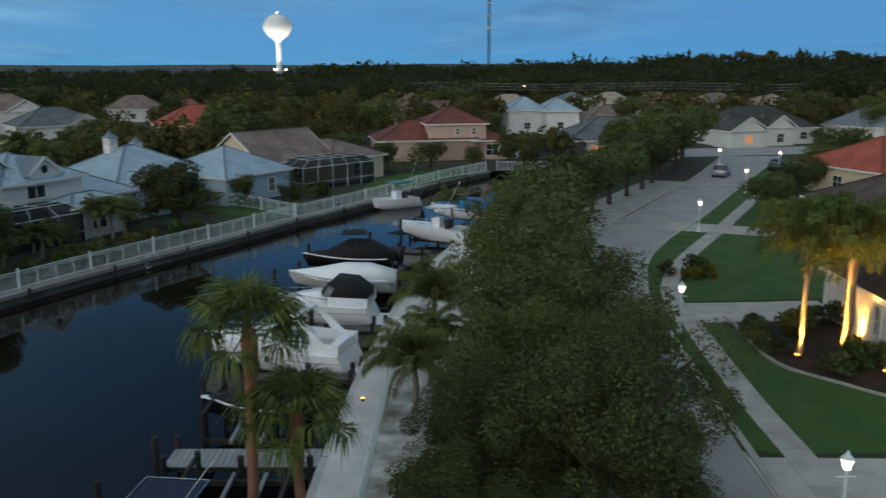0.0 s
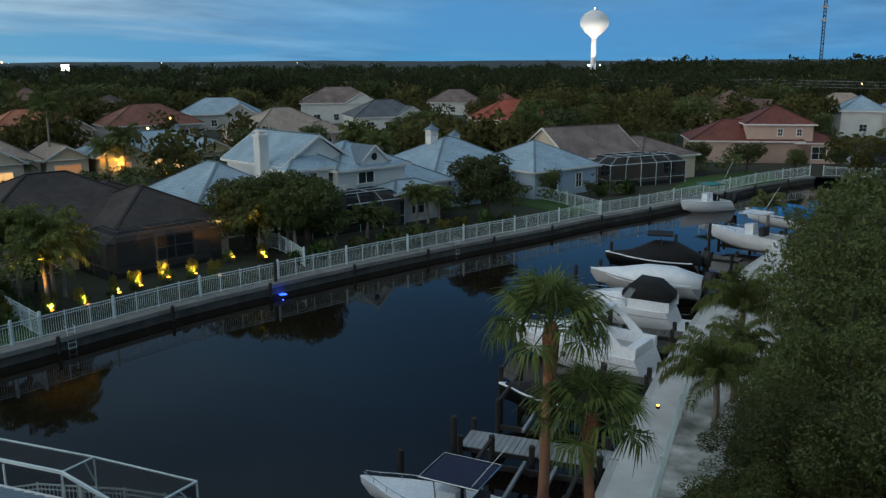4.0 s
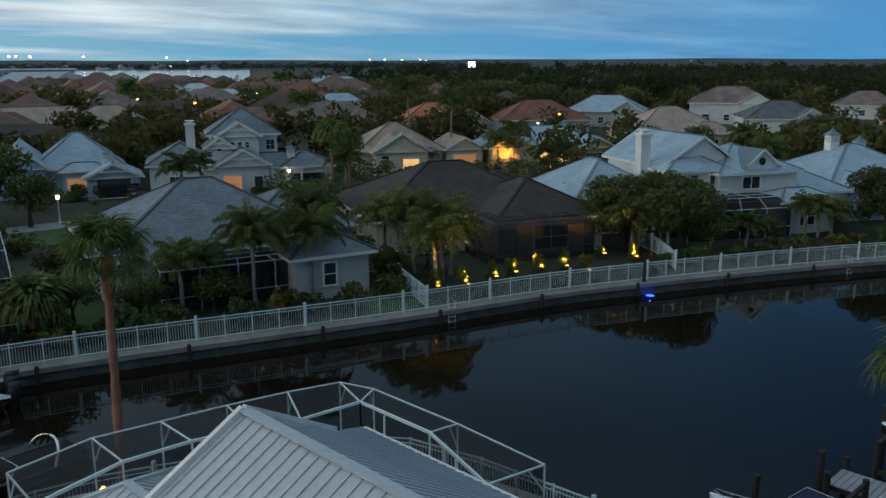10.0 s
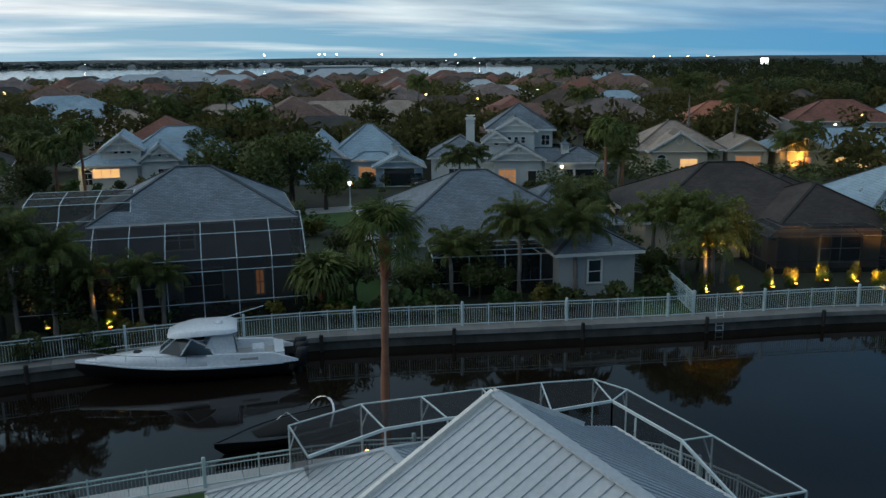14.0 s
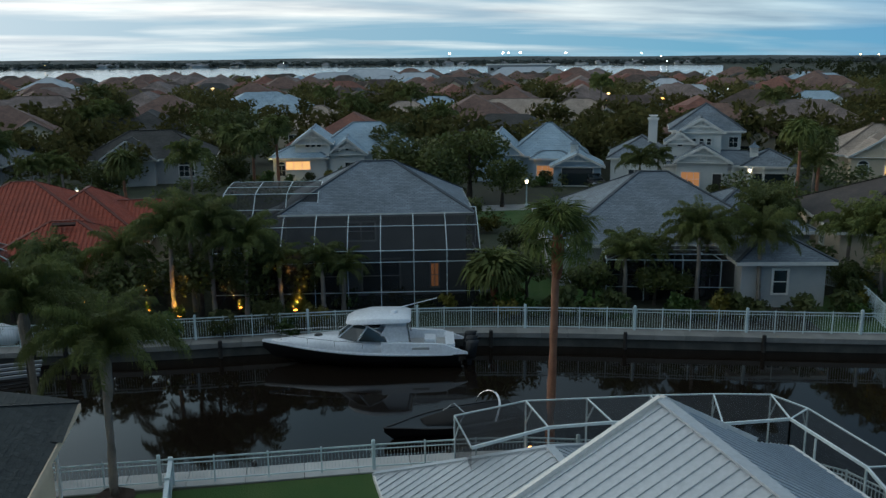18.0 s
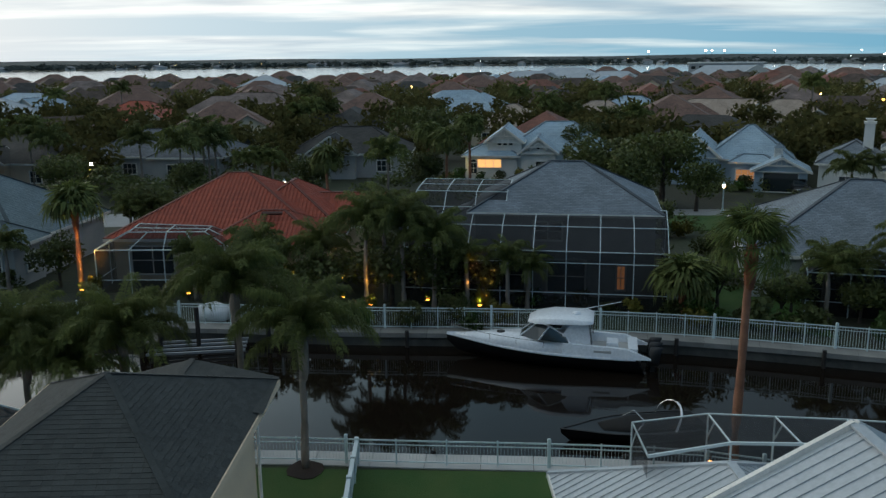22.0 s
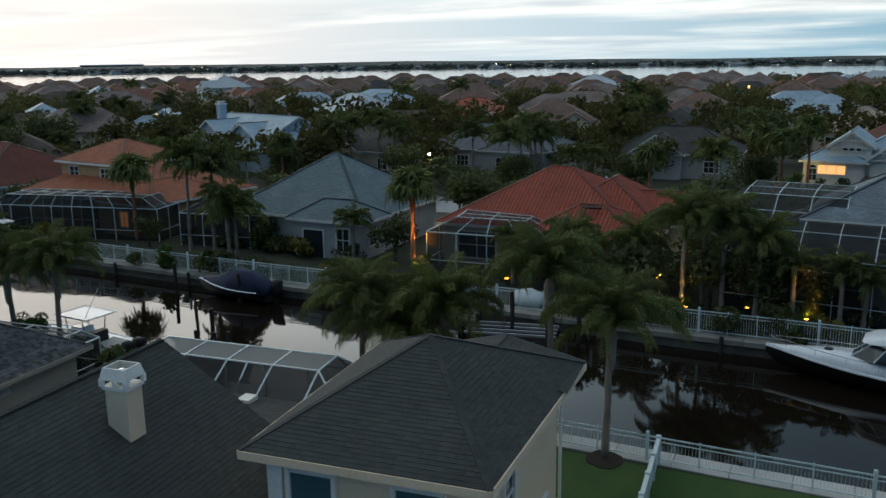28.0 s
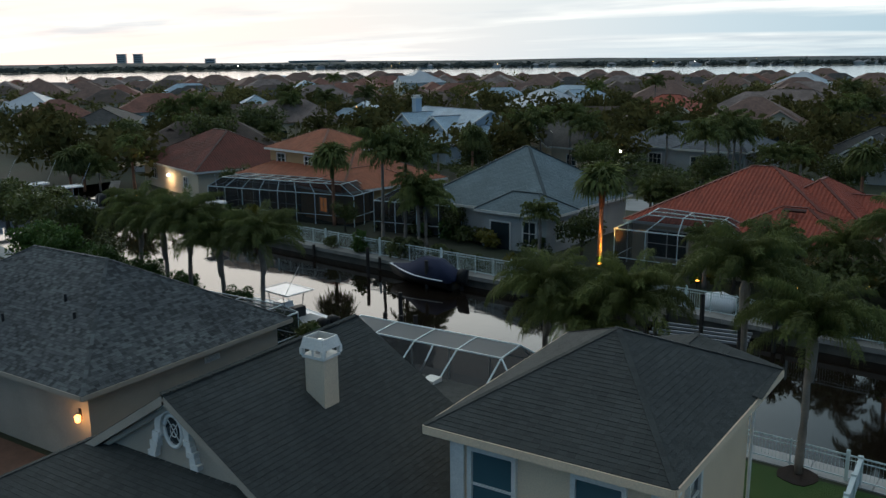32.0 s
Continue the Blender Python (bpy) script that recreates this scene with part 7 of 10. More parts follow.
def palm_at(x, y, h, kind, label=None, turn=None):
    """Copy a palm kind with its own height: the trunk is scaled, the crown is not."""
    ob = copy_thing(KINDS[kind], pose(x, y, 0, 0, 0, RNG.uniform(0, 360) if turn is None else turn))
    base = HEIGHT[kind]
    for c in ob.children:
        if c.name.startswith("trunk"):
            c.scale = (1, 1, c.scale.z * h / base)
        else:
            c.matrix_basis = Matrix.Translation((0, 0, h - base)) @ c.matrix_basis
    if label:
        ob["label"] = label
    return ob


KINDS, HEIGHT = {}, {}
for key, lab, h, lv, cnt, sc, fan, boots in (
        ("queen", "feathery queen palm with drooping fronds", 6.0, FROND_LONG, 34, 0.80, False, False), ("queen_small", "short feathery palm in a garden", 4.0, FROND, 24, 0.74, False, False), ("queen_tall", "tall feathery queen palm with long arching fronds", 5.3, FROND_FINE, 40, 0.86, False, True),
        ("royal", "tall dark palm with a full feathery crown", 9.0, FROND, 28, 1.12, False, False), ("fan", "fan palm with a shaggy rust-brown collar", 8.0, FANS, 40, 1.0, True, True),
        ("fan_dark", "dark fan palm with a rough trunk", 7.0, FANS_D, 34, 1.3, True, True), ("lit", "golden-lit palm with drooping fronds", 6.0, FROND_LIT, 34, 1.45, False, True), ("fan_big", "young fan palm with a wide soft crown and rust-brown trunk", 6.0, FANS, 24, 1.16, True, True)):
    KINDS[key] = palm_kind(lab, h, lv, cnt, sc, fan, 0.14, boots, len(key), 0.15 if fan else 0.125)
    HEIGHT[key] = h
KINDS_AT = {"queen": (-46.2, 28.4, 3.4), "queen_small": (-47.6, 23.5, 3.0), "royal": (-84, 83.4, 8.6), "queen_tall": (-29.15, -4.5, 5.1), "fan": (-28.6, 11.4, 8.4), "fan_dark": (-54.3, -22.4, 5.8), "lit": (17.8, 41.4, 5.4), "fan_big": (-5.85, 22.0, 7.6)}
for key, (x, y, h) in KINDS_AT.items():
    ob = KINDS[key]
    ob.matrix_world = pose(x, y, 0, 0, 0, 40)
    for c in ob.children:
        if c.name.startswith("trunk"):
            c.scale = (1, 1, h / HEIGHT[key])
        else:
            c.matrix_basis = Matrix.Translation((0, 0, h - HEIGHT[key])) @ c.matrix_basis
    HEIGHT[key] = h
PALMS = [("queen_tall", -31.5, -40.2, 4.7), ("queen_tall", -30.9, -37.6, 5.3), ("queen_tall", -31.4, -35.4, 4.3), ("queen_tall", -31.3, -32.4, 4.8), ("queen_tall", -31.8, -43.0, 5.1),
         ("queen_tall", -30.9, -7, 6.3),
         ("queen_tall", -31.2, -15.5, 4.3), ("queen_tall", -31, -11.4, 4.5), ("queen_tall", -30.5, -13.4, 3.3), 
         ("royal", -52.9, -40.3, 8.2),
         ("royal", -53.3, -38.4, 7.7), ("queen", -53.6, -36.6, 4.8), ("fan_dark", -57.2, -48.9, 5.8), ("queen_small", -48.6, 5, 3.8),
         ("queen_small", -49.1, 2.6, 3.8), ("queen_small", -49, 6.2, 3.2), ("queen", -52.5, -10.5, 4.4), ("queen", -52, -6.5, 4.6), ("queen_small", -52.4, -14.5, 3.6),
         ("queen", -49.6, -3.5, 6.6), ("queen", -49.3, -1.2, 6.7), ("queen", -49.0, 0.6, 5.7), ("queen", -51.4, -2.4, 6.6), ("queen_small", -45.8, 22.9, 3.6), ("queen", -44.2, 26.8, 5.8), ("queen", -43.0, 30.2, 5.6),
         ("queen", -45.7, 32.2, 6.3), ("queen_small", -46.6, 24.8, 3.6), ("queen", -40.4, 39, 5.6), ("queen", -42.4, 38.3, 5.8), ("queen", -45, 37.9, 5.2), ("queen", -41.2, 40.6, 4.4),
         ("fan_dark", -73.4, 55, 7), ("fan_dark", -76.6, 59.8, 5.8), ("queen", -75, 58, 5.2), ("royal", -88.4, 79.7, 11.4), ("queen_small", -83, 78, 2.8), ("royal", -75.3, 86.6, 5.6),
         ("queen", -76.5, 85, 5), ("queen", -71, 89.5, 4), ("queen_small", -70.8, 92.6, 3.4), ("queen", -96, 48.6, 4.2), ("queen_small", -93.5, 47.5, 4), ("queen_small", -28.6, 71.6, 3),
         ("queen_small", -27.9, 72.6, 2.8), ("queen_small", -29.4, 70.8, 3.2), ("queen", -36.2, 55.4, 4), ("queen", -35.2, 57.8, 4.2), ("queen", -37, 57.6, 4.4),
         ("queen_small", -33.8, 56.6, 3.4), ("queen_small", -32.6, 60.8, 2.6), ("queen_small", -31, 63.6, 2.4), ("fan_big", -4.55, 22.4, 4.9), ("queen", -0.8, 41.0, 4.6),
         ("queen", -1.6, 33.8, 3.6), ("queen_small", 0.5, 75.5, 3.2), ("lit", 19.9, 41.2, 5.4), ("lit", 21.3, 43.4, 4.6), ("fan_dark", -46.6, 14.9, 2.2), ("royal", -121, 85, 8.5),
         ("royal", -138, 20, 8), ("royal", -128, -100, 8.5), ("royal", -124, -106, 8), ("royal", -118, -110, 9), ("royal", -112, -104, 8), ("fan_dark", -40.5, 151, 6),
         ("fan_dark", -37.5, 149, 6.4), ("queen", -39.75, 37.8, 4.6), ("queen_small", -1.0, 37.0, 3.2), 
         ("queen", -53.2, -37, 5.6), ("fan_dark", -35.8, 152, 5.8), ("queen", -52, 118, 5), ("royal", -96.9, -24.2, 6.8), ("royal", -91.3, -25.8, 6.8),
         ("royal", -148.7, -18.9, 7.2), ("royal", -148.4, -21.1, 6.4), ("royal", -151, -16.5, 6.6), ("queen_small", -90.3, -17.2, 5.4), ("queen_small", -88, -18.2, 5.2),
         ("queen_small", -89.5, -15.8, 5.1), ("royal", -87.8, -3.6, 5.8), ("fan_dark", -97.9, 0.7, 6.1), ("fan_dark", -94.9, 2.7, 5.7), ("fan_dark", -95.7, 5.4, 7.1),
         ("fan_dark", -87.4, -9.8, 4.6), ("royal", -148.2, 22.6, 6.5), ("royal", -145.7, 25.6, 5.9), ("royal", -145.5, 66.4, 10.3), ("queen", -80.5, 41.2, 5.2), ("royal", -178.8, 20, 7.8),
         ("royal", -97.1, -50.3, 6.7), ("royal", -99.8, -49.4, 7.2), ("royal", -101.4, -46, 7.5), ("royal", -98.4, -42.8, 6.6), ("royal", -99.1, -32.5, 6.5), ("royal", -96, -25.5, 6.3),
         ("royal", -98.5, -23.7, 6.3), ("royal", -102.1, -26, 7.2), ("queen", -71.5, -22.6, 3.7), ("queen_small", -71, -24.6, 3.5), ("fan_dark", -85.6, -51.3, 5.2),
         ("queen_small", -80.7, -53, 4.7), ("queen_small", -54.9, -27.4, 3.7), ("royal", -89.1, -107.2, 7.8), ("royal", -93, -106.5, 8.5), ("royal", -92.8, -101.3, 7.3),
         ("royal", -84, -98.4, 5.8), ("royal", -94.6, -95.4, 6), ("queen", -92.7, -90.1, 5.4), ("fan_dark", -62.7, -83.4, 4.8), ("fan_dark", -59, -87.5, 3.8), ("fan_dark", -57, -87, 3.4),
         ("queen", -60, -86, 3.6), ("royal", -198.9, -166.3, 9.5), ("royal", -183.6, -76.9, 8.1), ("royal", -188.2, -64.7, 9.3), ("royal", -187.4, -24.8, 8.3), ("royal", -92.2, 91.9, 9.2),
         ("royal", -173.1, 79, 9.6), ("queen_small", -79.8, 43.2, 5), ("royal", -126.4, 31.9, 6.8), ("royal", -125.3, 27.4, 6.3), ("royal", -182.8, 122.8, 10.5), ("royal", -48.9, 98.8, 6),
         ("queen", -44.2, 95.5, 5.7), ("fan_dark", -32.1, 121, 6.7), ("fan_dark", -31.9, 115.9, 6.2), ("queen", -29.9, 118.4, 6.5)]
for k in ("queen", "queen_small", "royal", "fan_dark"):
    KINDS["far_" + k], HEIGHT["far_" + k] = joined_palm(k), HEIGHT[k]
KINDS["far_queen"].matrix_world, KINDS["far_queen_small"].matrix_world = pose(-128, -70, 0), pose(-125, 40, 0)
KINDS["far_royal"].matrix_world, KINDS["far_fan_dark"].matrix_world = pose(-131, 28, 0), pose(-126, 95, 0)
for k, x, y, h in PALMS:
    h -= {"queen": 1.5, "queen_small": 0.7, "royal": 1.0}.get(k, 0)  # the crown stands above the trunk
    palm_at(x, y, h, "far_" + k if k != "queen_tall" and x * x + y * y > 53 ** 2 else k)

TREES = [tree_kind("dark broadleaf oak with a dense uneven crown", 6.5, 3.6, 2.9, 2800, 0.22, M_LEAF, 11), tree_kind("dark oak with a wide ragged crown", 7.5, 4.2, 3.2, 3000, 0.24, M_LEAF, 12),
         tree_kind("round dark green garden tree", 4.6, 3.0, 2.3, 11000, 0.105, M_LEAF, 13), tree_kind("small dark leafy garden tree", 4.2, 2.2, 1.9, 1400, 0.18, M_LEAF, 14)]
TREES += [tree_kind("large dark live oak with fine leaves", 7.4, 4.1, 3.9, 13000, 0.10, M_LEAF, 15), tree_kind("spreading live oak with fine dark leaves", 7.0, 4.3, 3.7, 13000, 0.10, M_LEAF, 16)]
TREES += [tree_kind("large dark live oak with a loose crown of fine leaves", 7.4, 4.1, 3.9, 34000, 0.062, M_LEAF, 17), tree_kind("spreading live oak with a crown of very fine leaves", 7.0, 4.3, 3.7, 34000, 0.062, M_LEAF, 18)]
TREES += [tree_kind("bushy green garden tree with fine hanging leaves", 5.0, 2.6, 2.2, 7000, 0.13, M_LEAFB, 19)]
TREES[8].matrix_world = pose(-40.5, -72.0, 0)
TREES[6].matrix_world, TREES[7].matrix_world = pose(4.2, 23.4, 0), pose(6.4, 28.0, 0, 0, 0, 120)
TREES[4].matrix_world, TREES[5].matrix_world = pose(3.2, 36.0, 0), pose(5.8, 34.0, 0, 0, 0, 90)
TREES[0].matrix_world, TREES[1].matrix_world, TREES[2].matrix_world, TREES[3].matrix_world = pose(6.4, 61.0, 0), pose(7.4, 66.0, 0, 0, 0, 50), pose(-24.6, 76.6, 0) @ Matrix.Scale(1.42, 4), pose(-50.4, -2.0, 0)
for x, y, k, q in ((-50.5, -6.2, 3, 0.95), (-51.4, -9.8, 0, 0.62), (-52.0, -12.6, 3, 0.8), (-47.6, 17.2, 3, 0.85), (-46.0, 20.9, 3, 0.7), (-45.3, 24.6, 3, 0.62), (-45.0, 25.8, 3, 0.55), (-46.0, 20.4, 3, 0.75), (-48.6, 25.6, 0, 0.5), (-47.2, 28.6, 3, 0.7), (-43.2, 36.6, 3, 0.6), (-44.4, 41.4, 3, 0.75), (-38.6, 58.4, 0, 0.62),
                   (-36.4, 59.4, 2, 1.4), (-33.6, 58.2, 2, 1.25), (-38.4, 57.0, 2, 1.35), (-30.4, 66.2, 3, 0.55), (-56.2, -24.6, 3, 0.8), (-57.4, -36.6, 3, 0.7), (-55.4, -46.2, 3, 0.6), (-46.2, 1.6, 3, 0.5), (-47.2, -7.6, 3, 0.45),
                   (-49.6, 0.6, 0, 0.66), (-51.2, 1.6, 3, 0.9), (-50.4, 4.2, 3, 0.8), (-58, 42, 0, 0.7), (-62, 38, 3, 0.9), (-57, 20, 3, 0.7), (-64, 0, 0, 0.7), (-58, -3, 3, 0.8), (-60, 60, 0, 0.55), (-47, 62, 0, 0.7), (-43, 79, 0, 0.7), (-27, 83, 3, 0.7),
                   (-31.6, -53.0, 8, 0.95), (-31.3, -38.8, 8, 0.55), (-31.2, -34.2, 8, 0.5), (-31.5, -42.4, 8, 0.6),  (-31.4, -46.6, 8, 0.72), (-31.2, -49.8, 8, 0.85), (-70, -42, 0, 0.7), (-74, -62, 0, 0.75), (-64, -68, 3, 0.9), (-72, -24, 0, 0.65)):
    t = copy_thing(TREES[k], pose(x, y, 0, 0, 0, RNG.uniform(0, 360)))
    t.scale = (q, q, q * RNG.uniform(0.95, 1.15))
for k, x, y, s in ((6, 1.9, 25.4, 0.78), (7, 1.5, 20.6, 0.6), (7, 0.3, 23.2, 0.62), (6, 0.2, 27.0, 0.6), (5, 0.9, 31.4, 0.5), (7, 2.5, 29.0, 0.92), (6, 5.6, 22.0, 0.62), (5, 5.6, 40.5, 0.98), (4, 3.9, 43.5, 1.02), (5, 5.4, 48.5, 1.0), (4, 3.8, 52.5, 1.0), (1, 6.2, 56.5, 0.95), (0, 9.0, 72.5, 0.95),
                   (1, 11.8, 78.0, 0.9), (0, 14.4, 83.5, 0.95), (1, 17.2, 89.0, 0.9), (0, 20.2, 94.5, 0.95), (1, 23.2, 100, 0.95), (0, 25.5, 105, 1.05), (1, 28.0, 112, 1.2), (0, 32, 118, 1.25), (1, 35, 126, 1.3), (0, 24, 117, 1.1), (0, 80, 160, 1.15), (1, 86, 168, 1.25), (0, 44, 175, 1.1), (1, 40, 182, 1.15), (1, 74, 178, 1.3), (3, 52, 157, 0.6), (3, 68, 156, 0.7),
                   (0, -80.5, 20.0, 0.95), (1, -84.0, 24.0, 1.05), (1, -86.5, 18.5, 1.05), (0, -80.8, 26.5, 0.8), (2, -34.5, 60.0, 0.9), (0, -37.5, 60.0, 0.8), (3, -31.5, 64.5, 0.6), (3, -21.5, 89.6, 0.8), (3, -17.5, 91.5, 0.5),
                   (0, -36.0, -56.0, 0.75), (1, -37.5, -62.5, 0.8), (0, -39.5, -69.0, 0.75), (3, -34.8, -51, 0.8), (0, 4, 121, 0.52), (1, -2, 119, 0.6), (0, -8.5, 117, 0.66), (1, -14, 120, 0.7), (0, 9, 124, 0.5),
                   (1, 30, 79, 0.6), (0, 33, 84, 0.65), (1, 37, 89, 0.65), (0, 41, 97, 0.7), (1, 46, 104, 0.7), (0, 50, 112, 0.8), (1, 57, 122, 0.9), (0, 28.5, 66, 0.5), (1, -110, 20, 0.9), (0, -118, 24, 1.0), (1, -122, 0, 1.1),
                   (0, -99, 62, 0.8), (1, -104, 66, 1.0), (0, -66, 64, 0.5), (0, -56, 82, 0.75), (1, -62, 96, 0.9), (0, -50, 100, 0.8), (1, -44, 112, 1.0), (0, -35, 118, 1.0), (1, -28, 124, 1.1), (0, -60, 108, 0.9),
                   (0, -94, 0, 0.7), (1, -93, -12, 0.7), (0, -90, -25, 0.7), (1, -91, -38, 0.75), (0, -88, -52, 0.8), (3, -70, 20, 0.8), (0, -75, -20, 0.6), (3, -70.5, -1, 0.9), (0, -86, -70, 0.9), (1, -82, -92, 1.0), (0, -78, -104, 1.0), (1, -96, -96, 1.1),
                   (2, 24.5, 34.5, 0.45),
                   (0, -140, 150, 1.5), (1, -150, 166, 1.5), (1, -130, 160, 1.3), (0, -92, 150, 0.9), (1, -61, 151, 0.8), (0, -30, 150, 1.1), (1, -12, 160, 1.2), (0, -60, 192, 1.3), (1, -100, 212, 1.4), (0, -34, 187, 1.2), (1, 2, 205, 1.3), (0, 9, 160, 0.9), (1, -22, 138, 0.7), (0, -86, 143, 0.75), (1, -57, 134, 0.75)):
    t = copy_thing(TREES[k], pose(x, y, 0, 0, 0, RNG.uniform(0, 360)))
    t.scale = (s, s, s * RNG.uniform(0.92, 1.1))

# ---------------------------------------------------------------- the town and woods towards the horizon
FARM = [M_SHB, M_FARR, M_FARB, M_SHT, M_SHD, M_FARR, M_FARB, M_BLUER, M_SHB, M_FARB]

def small_house(i, mat):
    """A distant house: walls with a front wing, and its hip roofs."""
    w, d, h = 15 + (i * 5) % 6, 11 + (i * 3) % 4, 3.0 if i % 3 else 4.2
    walls = Geo().box(-w / 2, -d / 2, -0.2, w / 2, d / 2, h).box(w * 0.05, -d * 0.6, -0.2, w * 0.45, -d * 0.2, h)
    if i % 2 == 0:
        gw, gy = w * 0.4 + 0.5, -d * 0.6
        walls.face(((w * 0.25 - gw / 2, gy, h), (w * 0.25 + gw / 2, gy, h), (w * 0.25, gy, h + gw * 0.3)))
    roofs = roof_mesh(roof_faces(-w / 2 - 0.5, -d / 2 - 0.5, w / 2 + 0.5, d / 2 + 0.5, h, 0.55, "hip") + roof_faces(w * 0.05 - 0.4, -d * 0.6 - 0.4, w * 0.45 + 0.4, d * 0.2, h, 0.6, "hip" if i % 2 else "gy"))
    panes = [Geo().box(x - 0.9, y - 0.04, h * 0.5 - 0.7, x + 0.9, y + 0.02, h * 0.5 + 0.7) for x, y in ((-w * 0.3, -d / 2), (-w * 0.1, -d / 2), (w * 0.25, -d * 0.6))]
    return walls, roofs, panes, (M_STUCCO, M_WHITEW, M_GREYW)[i % 3], mat


occupied = [(-70, -77), (-66, -56), (-64, -30), (-64, -12), (-57, 9), (-55, 29), (-50, 51), (-39, 70), (-98, 37), (-91, 50), (-88, 79), (-77, 94), (-107, 9), (-113, -9), (-113, -33), (-108, -49), (-110.5, -69), (-137, -82), (-93, -129),
            (-172, 132), (-121, 117), (-110, 134), (-113, 162), (-76, 126), (-97, 188), (-76, 168), (-47, 166), (-154, 66), (-150, 16), (-160, 56), (-180, 44), (-163, 34), (-199, -38), (-205, -92), (-176, -57), (-122, -196), (-150, -150), (-172, -110), (-150, -120),
            (-208, 121), (-264, 144), (-415, 69), (-378, 84), (-392, 50), (-446, 160), (-325, -58), (-173, -84), (-273, -186), (49, 255), (62, 252), (77, 246), (91, 243), (38, 258), (19, 250), (-62, 205), (-80, 225), (81, 164), (36, 186), (20, 184), (57, 160), (27, 137), (-2, 135), (-19, 108), (47, 96)]
spots = []
rr = random.Random(21)
for ring in range(40):
    rad = 128 + ring * 23.0
    turn = -36.0 + rr.random() * 3
    while turn < 150:
        a = radians(turn + rr.uniform(-1, 1) * 300 / rad * 0.5)
        x, y = -math.sin(a) * rad + rr.uniform(-4, 4), math.cos(a) * rad + rr.uniform(-4, 4)
        woods = 1.0 if turn > 50 else (0.13 if rad < 280 else 0.12) if turn < 36 else (0.42 if rad < 330 else 0.15)
        shore = 480 + 25 * math.sin(turn * 0.11)
        if rad < shore and rr.random() < woods * 0.94 and not (x > 8 and y < 172) and all((x - p) ** 2 + (y - q) ** 2 > 19 ** 2 for p, q in occupied):
            spots.append((x, y, turn + 90 * rr.randint(0, 3) + rr.uniform(-14, 14), rad))
        turn += math.degrees(26.0 / rad)
DIST = [small_house(i, m) for i, m in enumerate(FARM)]
MESHES = [(w.mesh("wall", wm), r.mesh("roof", rm), [p.mesh("window", M_GLASS) for p in ps]) for w, r, ps, wm, rm in DIST]
far_w, far_r = {}, {}
for i, (x, y, a, rad) in enumerate(sorted(spots, key=lambda s: s[3])):
    k = rr.randrange(len(DIST))
    m = pose(x, y, 0, 0, 0, a)
    if i < 105:
        h = thing("house", "distant house with a hip roof among trees", "house", m, "distant houses")
        part("wall", MESHES[k][0], None, h)
        part("roof", MESHES[k][1], None, h)
        for p in MESHES[k][2]:
            part("window", p, None, h)
    else:
        for src, dst, mat in ((DIST[k][0], far_w, DIST[k][3]), (DIST[k][1], far_r, DIST[k][4])):
            g = dst.setdefault(mat.name, (Geo(), mat))[0]
            n = len(g.v)
            if src.uv:
                for fi, uv in src.uv.items():
                    g.uv[len(g.f) + fi] = uv
            g.v += [tuple(m @ Vector(v)) for v in src.v]
            g.f += [tuple(n + j for j in f) for f in src.f]
far_town = thing("far_town", "distant roofs and walls crowded towards the river", "houses", kind="stuff")
for d, nm in ((far_w, "far_wall"), (far_r, "far_roof")):
    for g, mat in d.values():
        part(nm, g, mat, far_town)["kind"] = "stuff"
print("distant houses", len(spots))


def far_trees(name, label, pts, leaf, n, mat, seed):
    """Many small crowns, each a cloud of leaf quads, joined."""
    r = np.random.RandomState(seed)
    base = [leaf_cloud(n, (1, 1, 0.8), leaf, seed + k, 7) for k in range(6)]
    out = []
    for x, y, h, w in pts:
        b = base[r.randint(6)].copy()
        a = r.rand() * 6.28
        c, s = math.cos(a), math.sin(a)
        q = np.empty_like(b)
        q[:, 0], q[:, 1] = (b[:, 0] * c - b[:, 1] * s) * w + x, (b[:, 0] * s + b[:, 1] * c) * w + y
        q[:, 2] = np.maximum(b[:, 2] * h * 0.55 + h * 0.56, 0.05)
        out.append(q)
    ob = new(name, quads_mesh(name, np.concatenate(out), mat))
    return tagged(ob, label, "trees", kind="stuff")


woods, shore_pts, mid = [], [], []
block = occupied + [(s[0], s[1]) for s in spots]
polar = [(math.degrees(math.atan2(-p, q)), math.hypot(p, q)) for p, q in block]
polar_near = polar[:len(occupied)]


def hides(x, y, turn, rad):
    """Whether a tree would stand close before a house, most of which have open fronts."""
    keep, reach, side = (0.96, 55, 620) if turn < 44 else (0.30, 30, 480)
    return rr.random() < keep and any(0 < r - rad < reach and abs(t - turn) * rad < side for t, r in (polar_near if turn < 44 else polar))


for k in range(5200):
    turn, rad = rr.uniform(-40, 150), math.sqrt(rr.uniform(105 ** 2, 480 ** 2)) if k % 3 else math.sqrt(rr.uniform(105 ** 2, 300 ** 2))
    a = radians(turn)
    x, y = -math.sin(a) * rad, math.cos(a) * rad
    if turn > 45 and rr.random() < 0.12:
        continue
    if hides(x, y, turn, rad) or any((x - p) ** 2 + (y - q) ** 2 < 64 for p, q in block) or (-86 < x < -70 and rad < 125) or (x > 25 and y < 165 and x < 70):
        continue
    tall = rr.uniform(4.5, 9.5 if rad < 280 else 8.0) if turn > 45 else rr.uniform(5, 10)
    mid.append((x, y, tall, tall * rr.uniform(0.42, 0.62)))
near_mid = [p for p in mid if p[0] ** 2 + p[1] ** 2 < 215 ** 2]
far_trees("town_trees", "dark garden trees standing between the roofs", near_mid, 0.115, 300, M_PINE, 3)
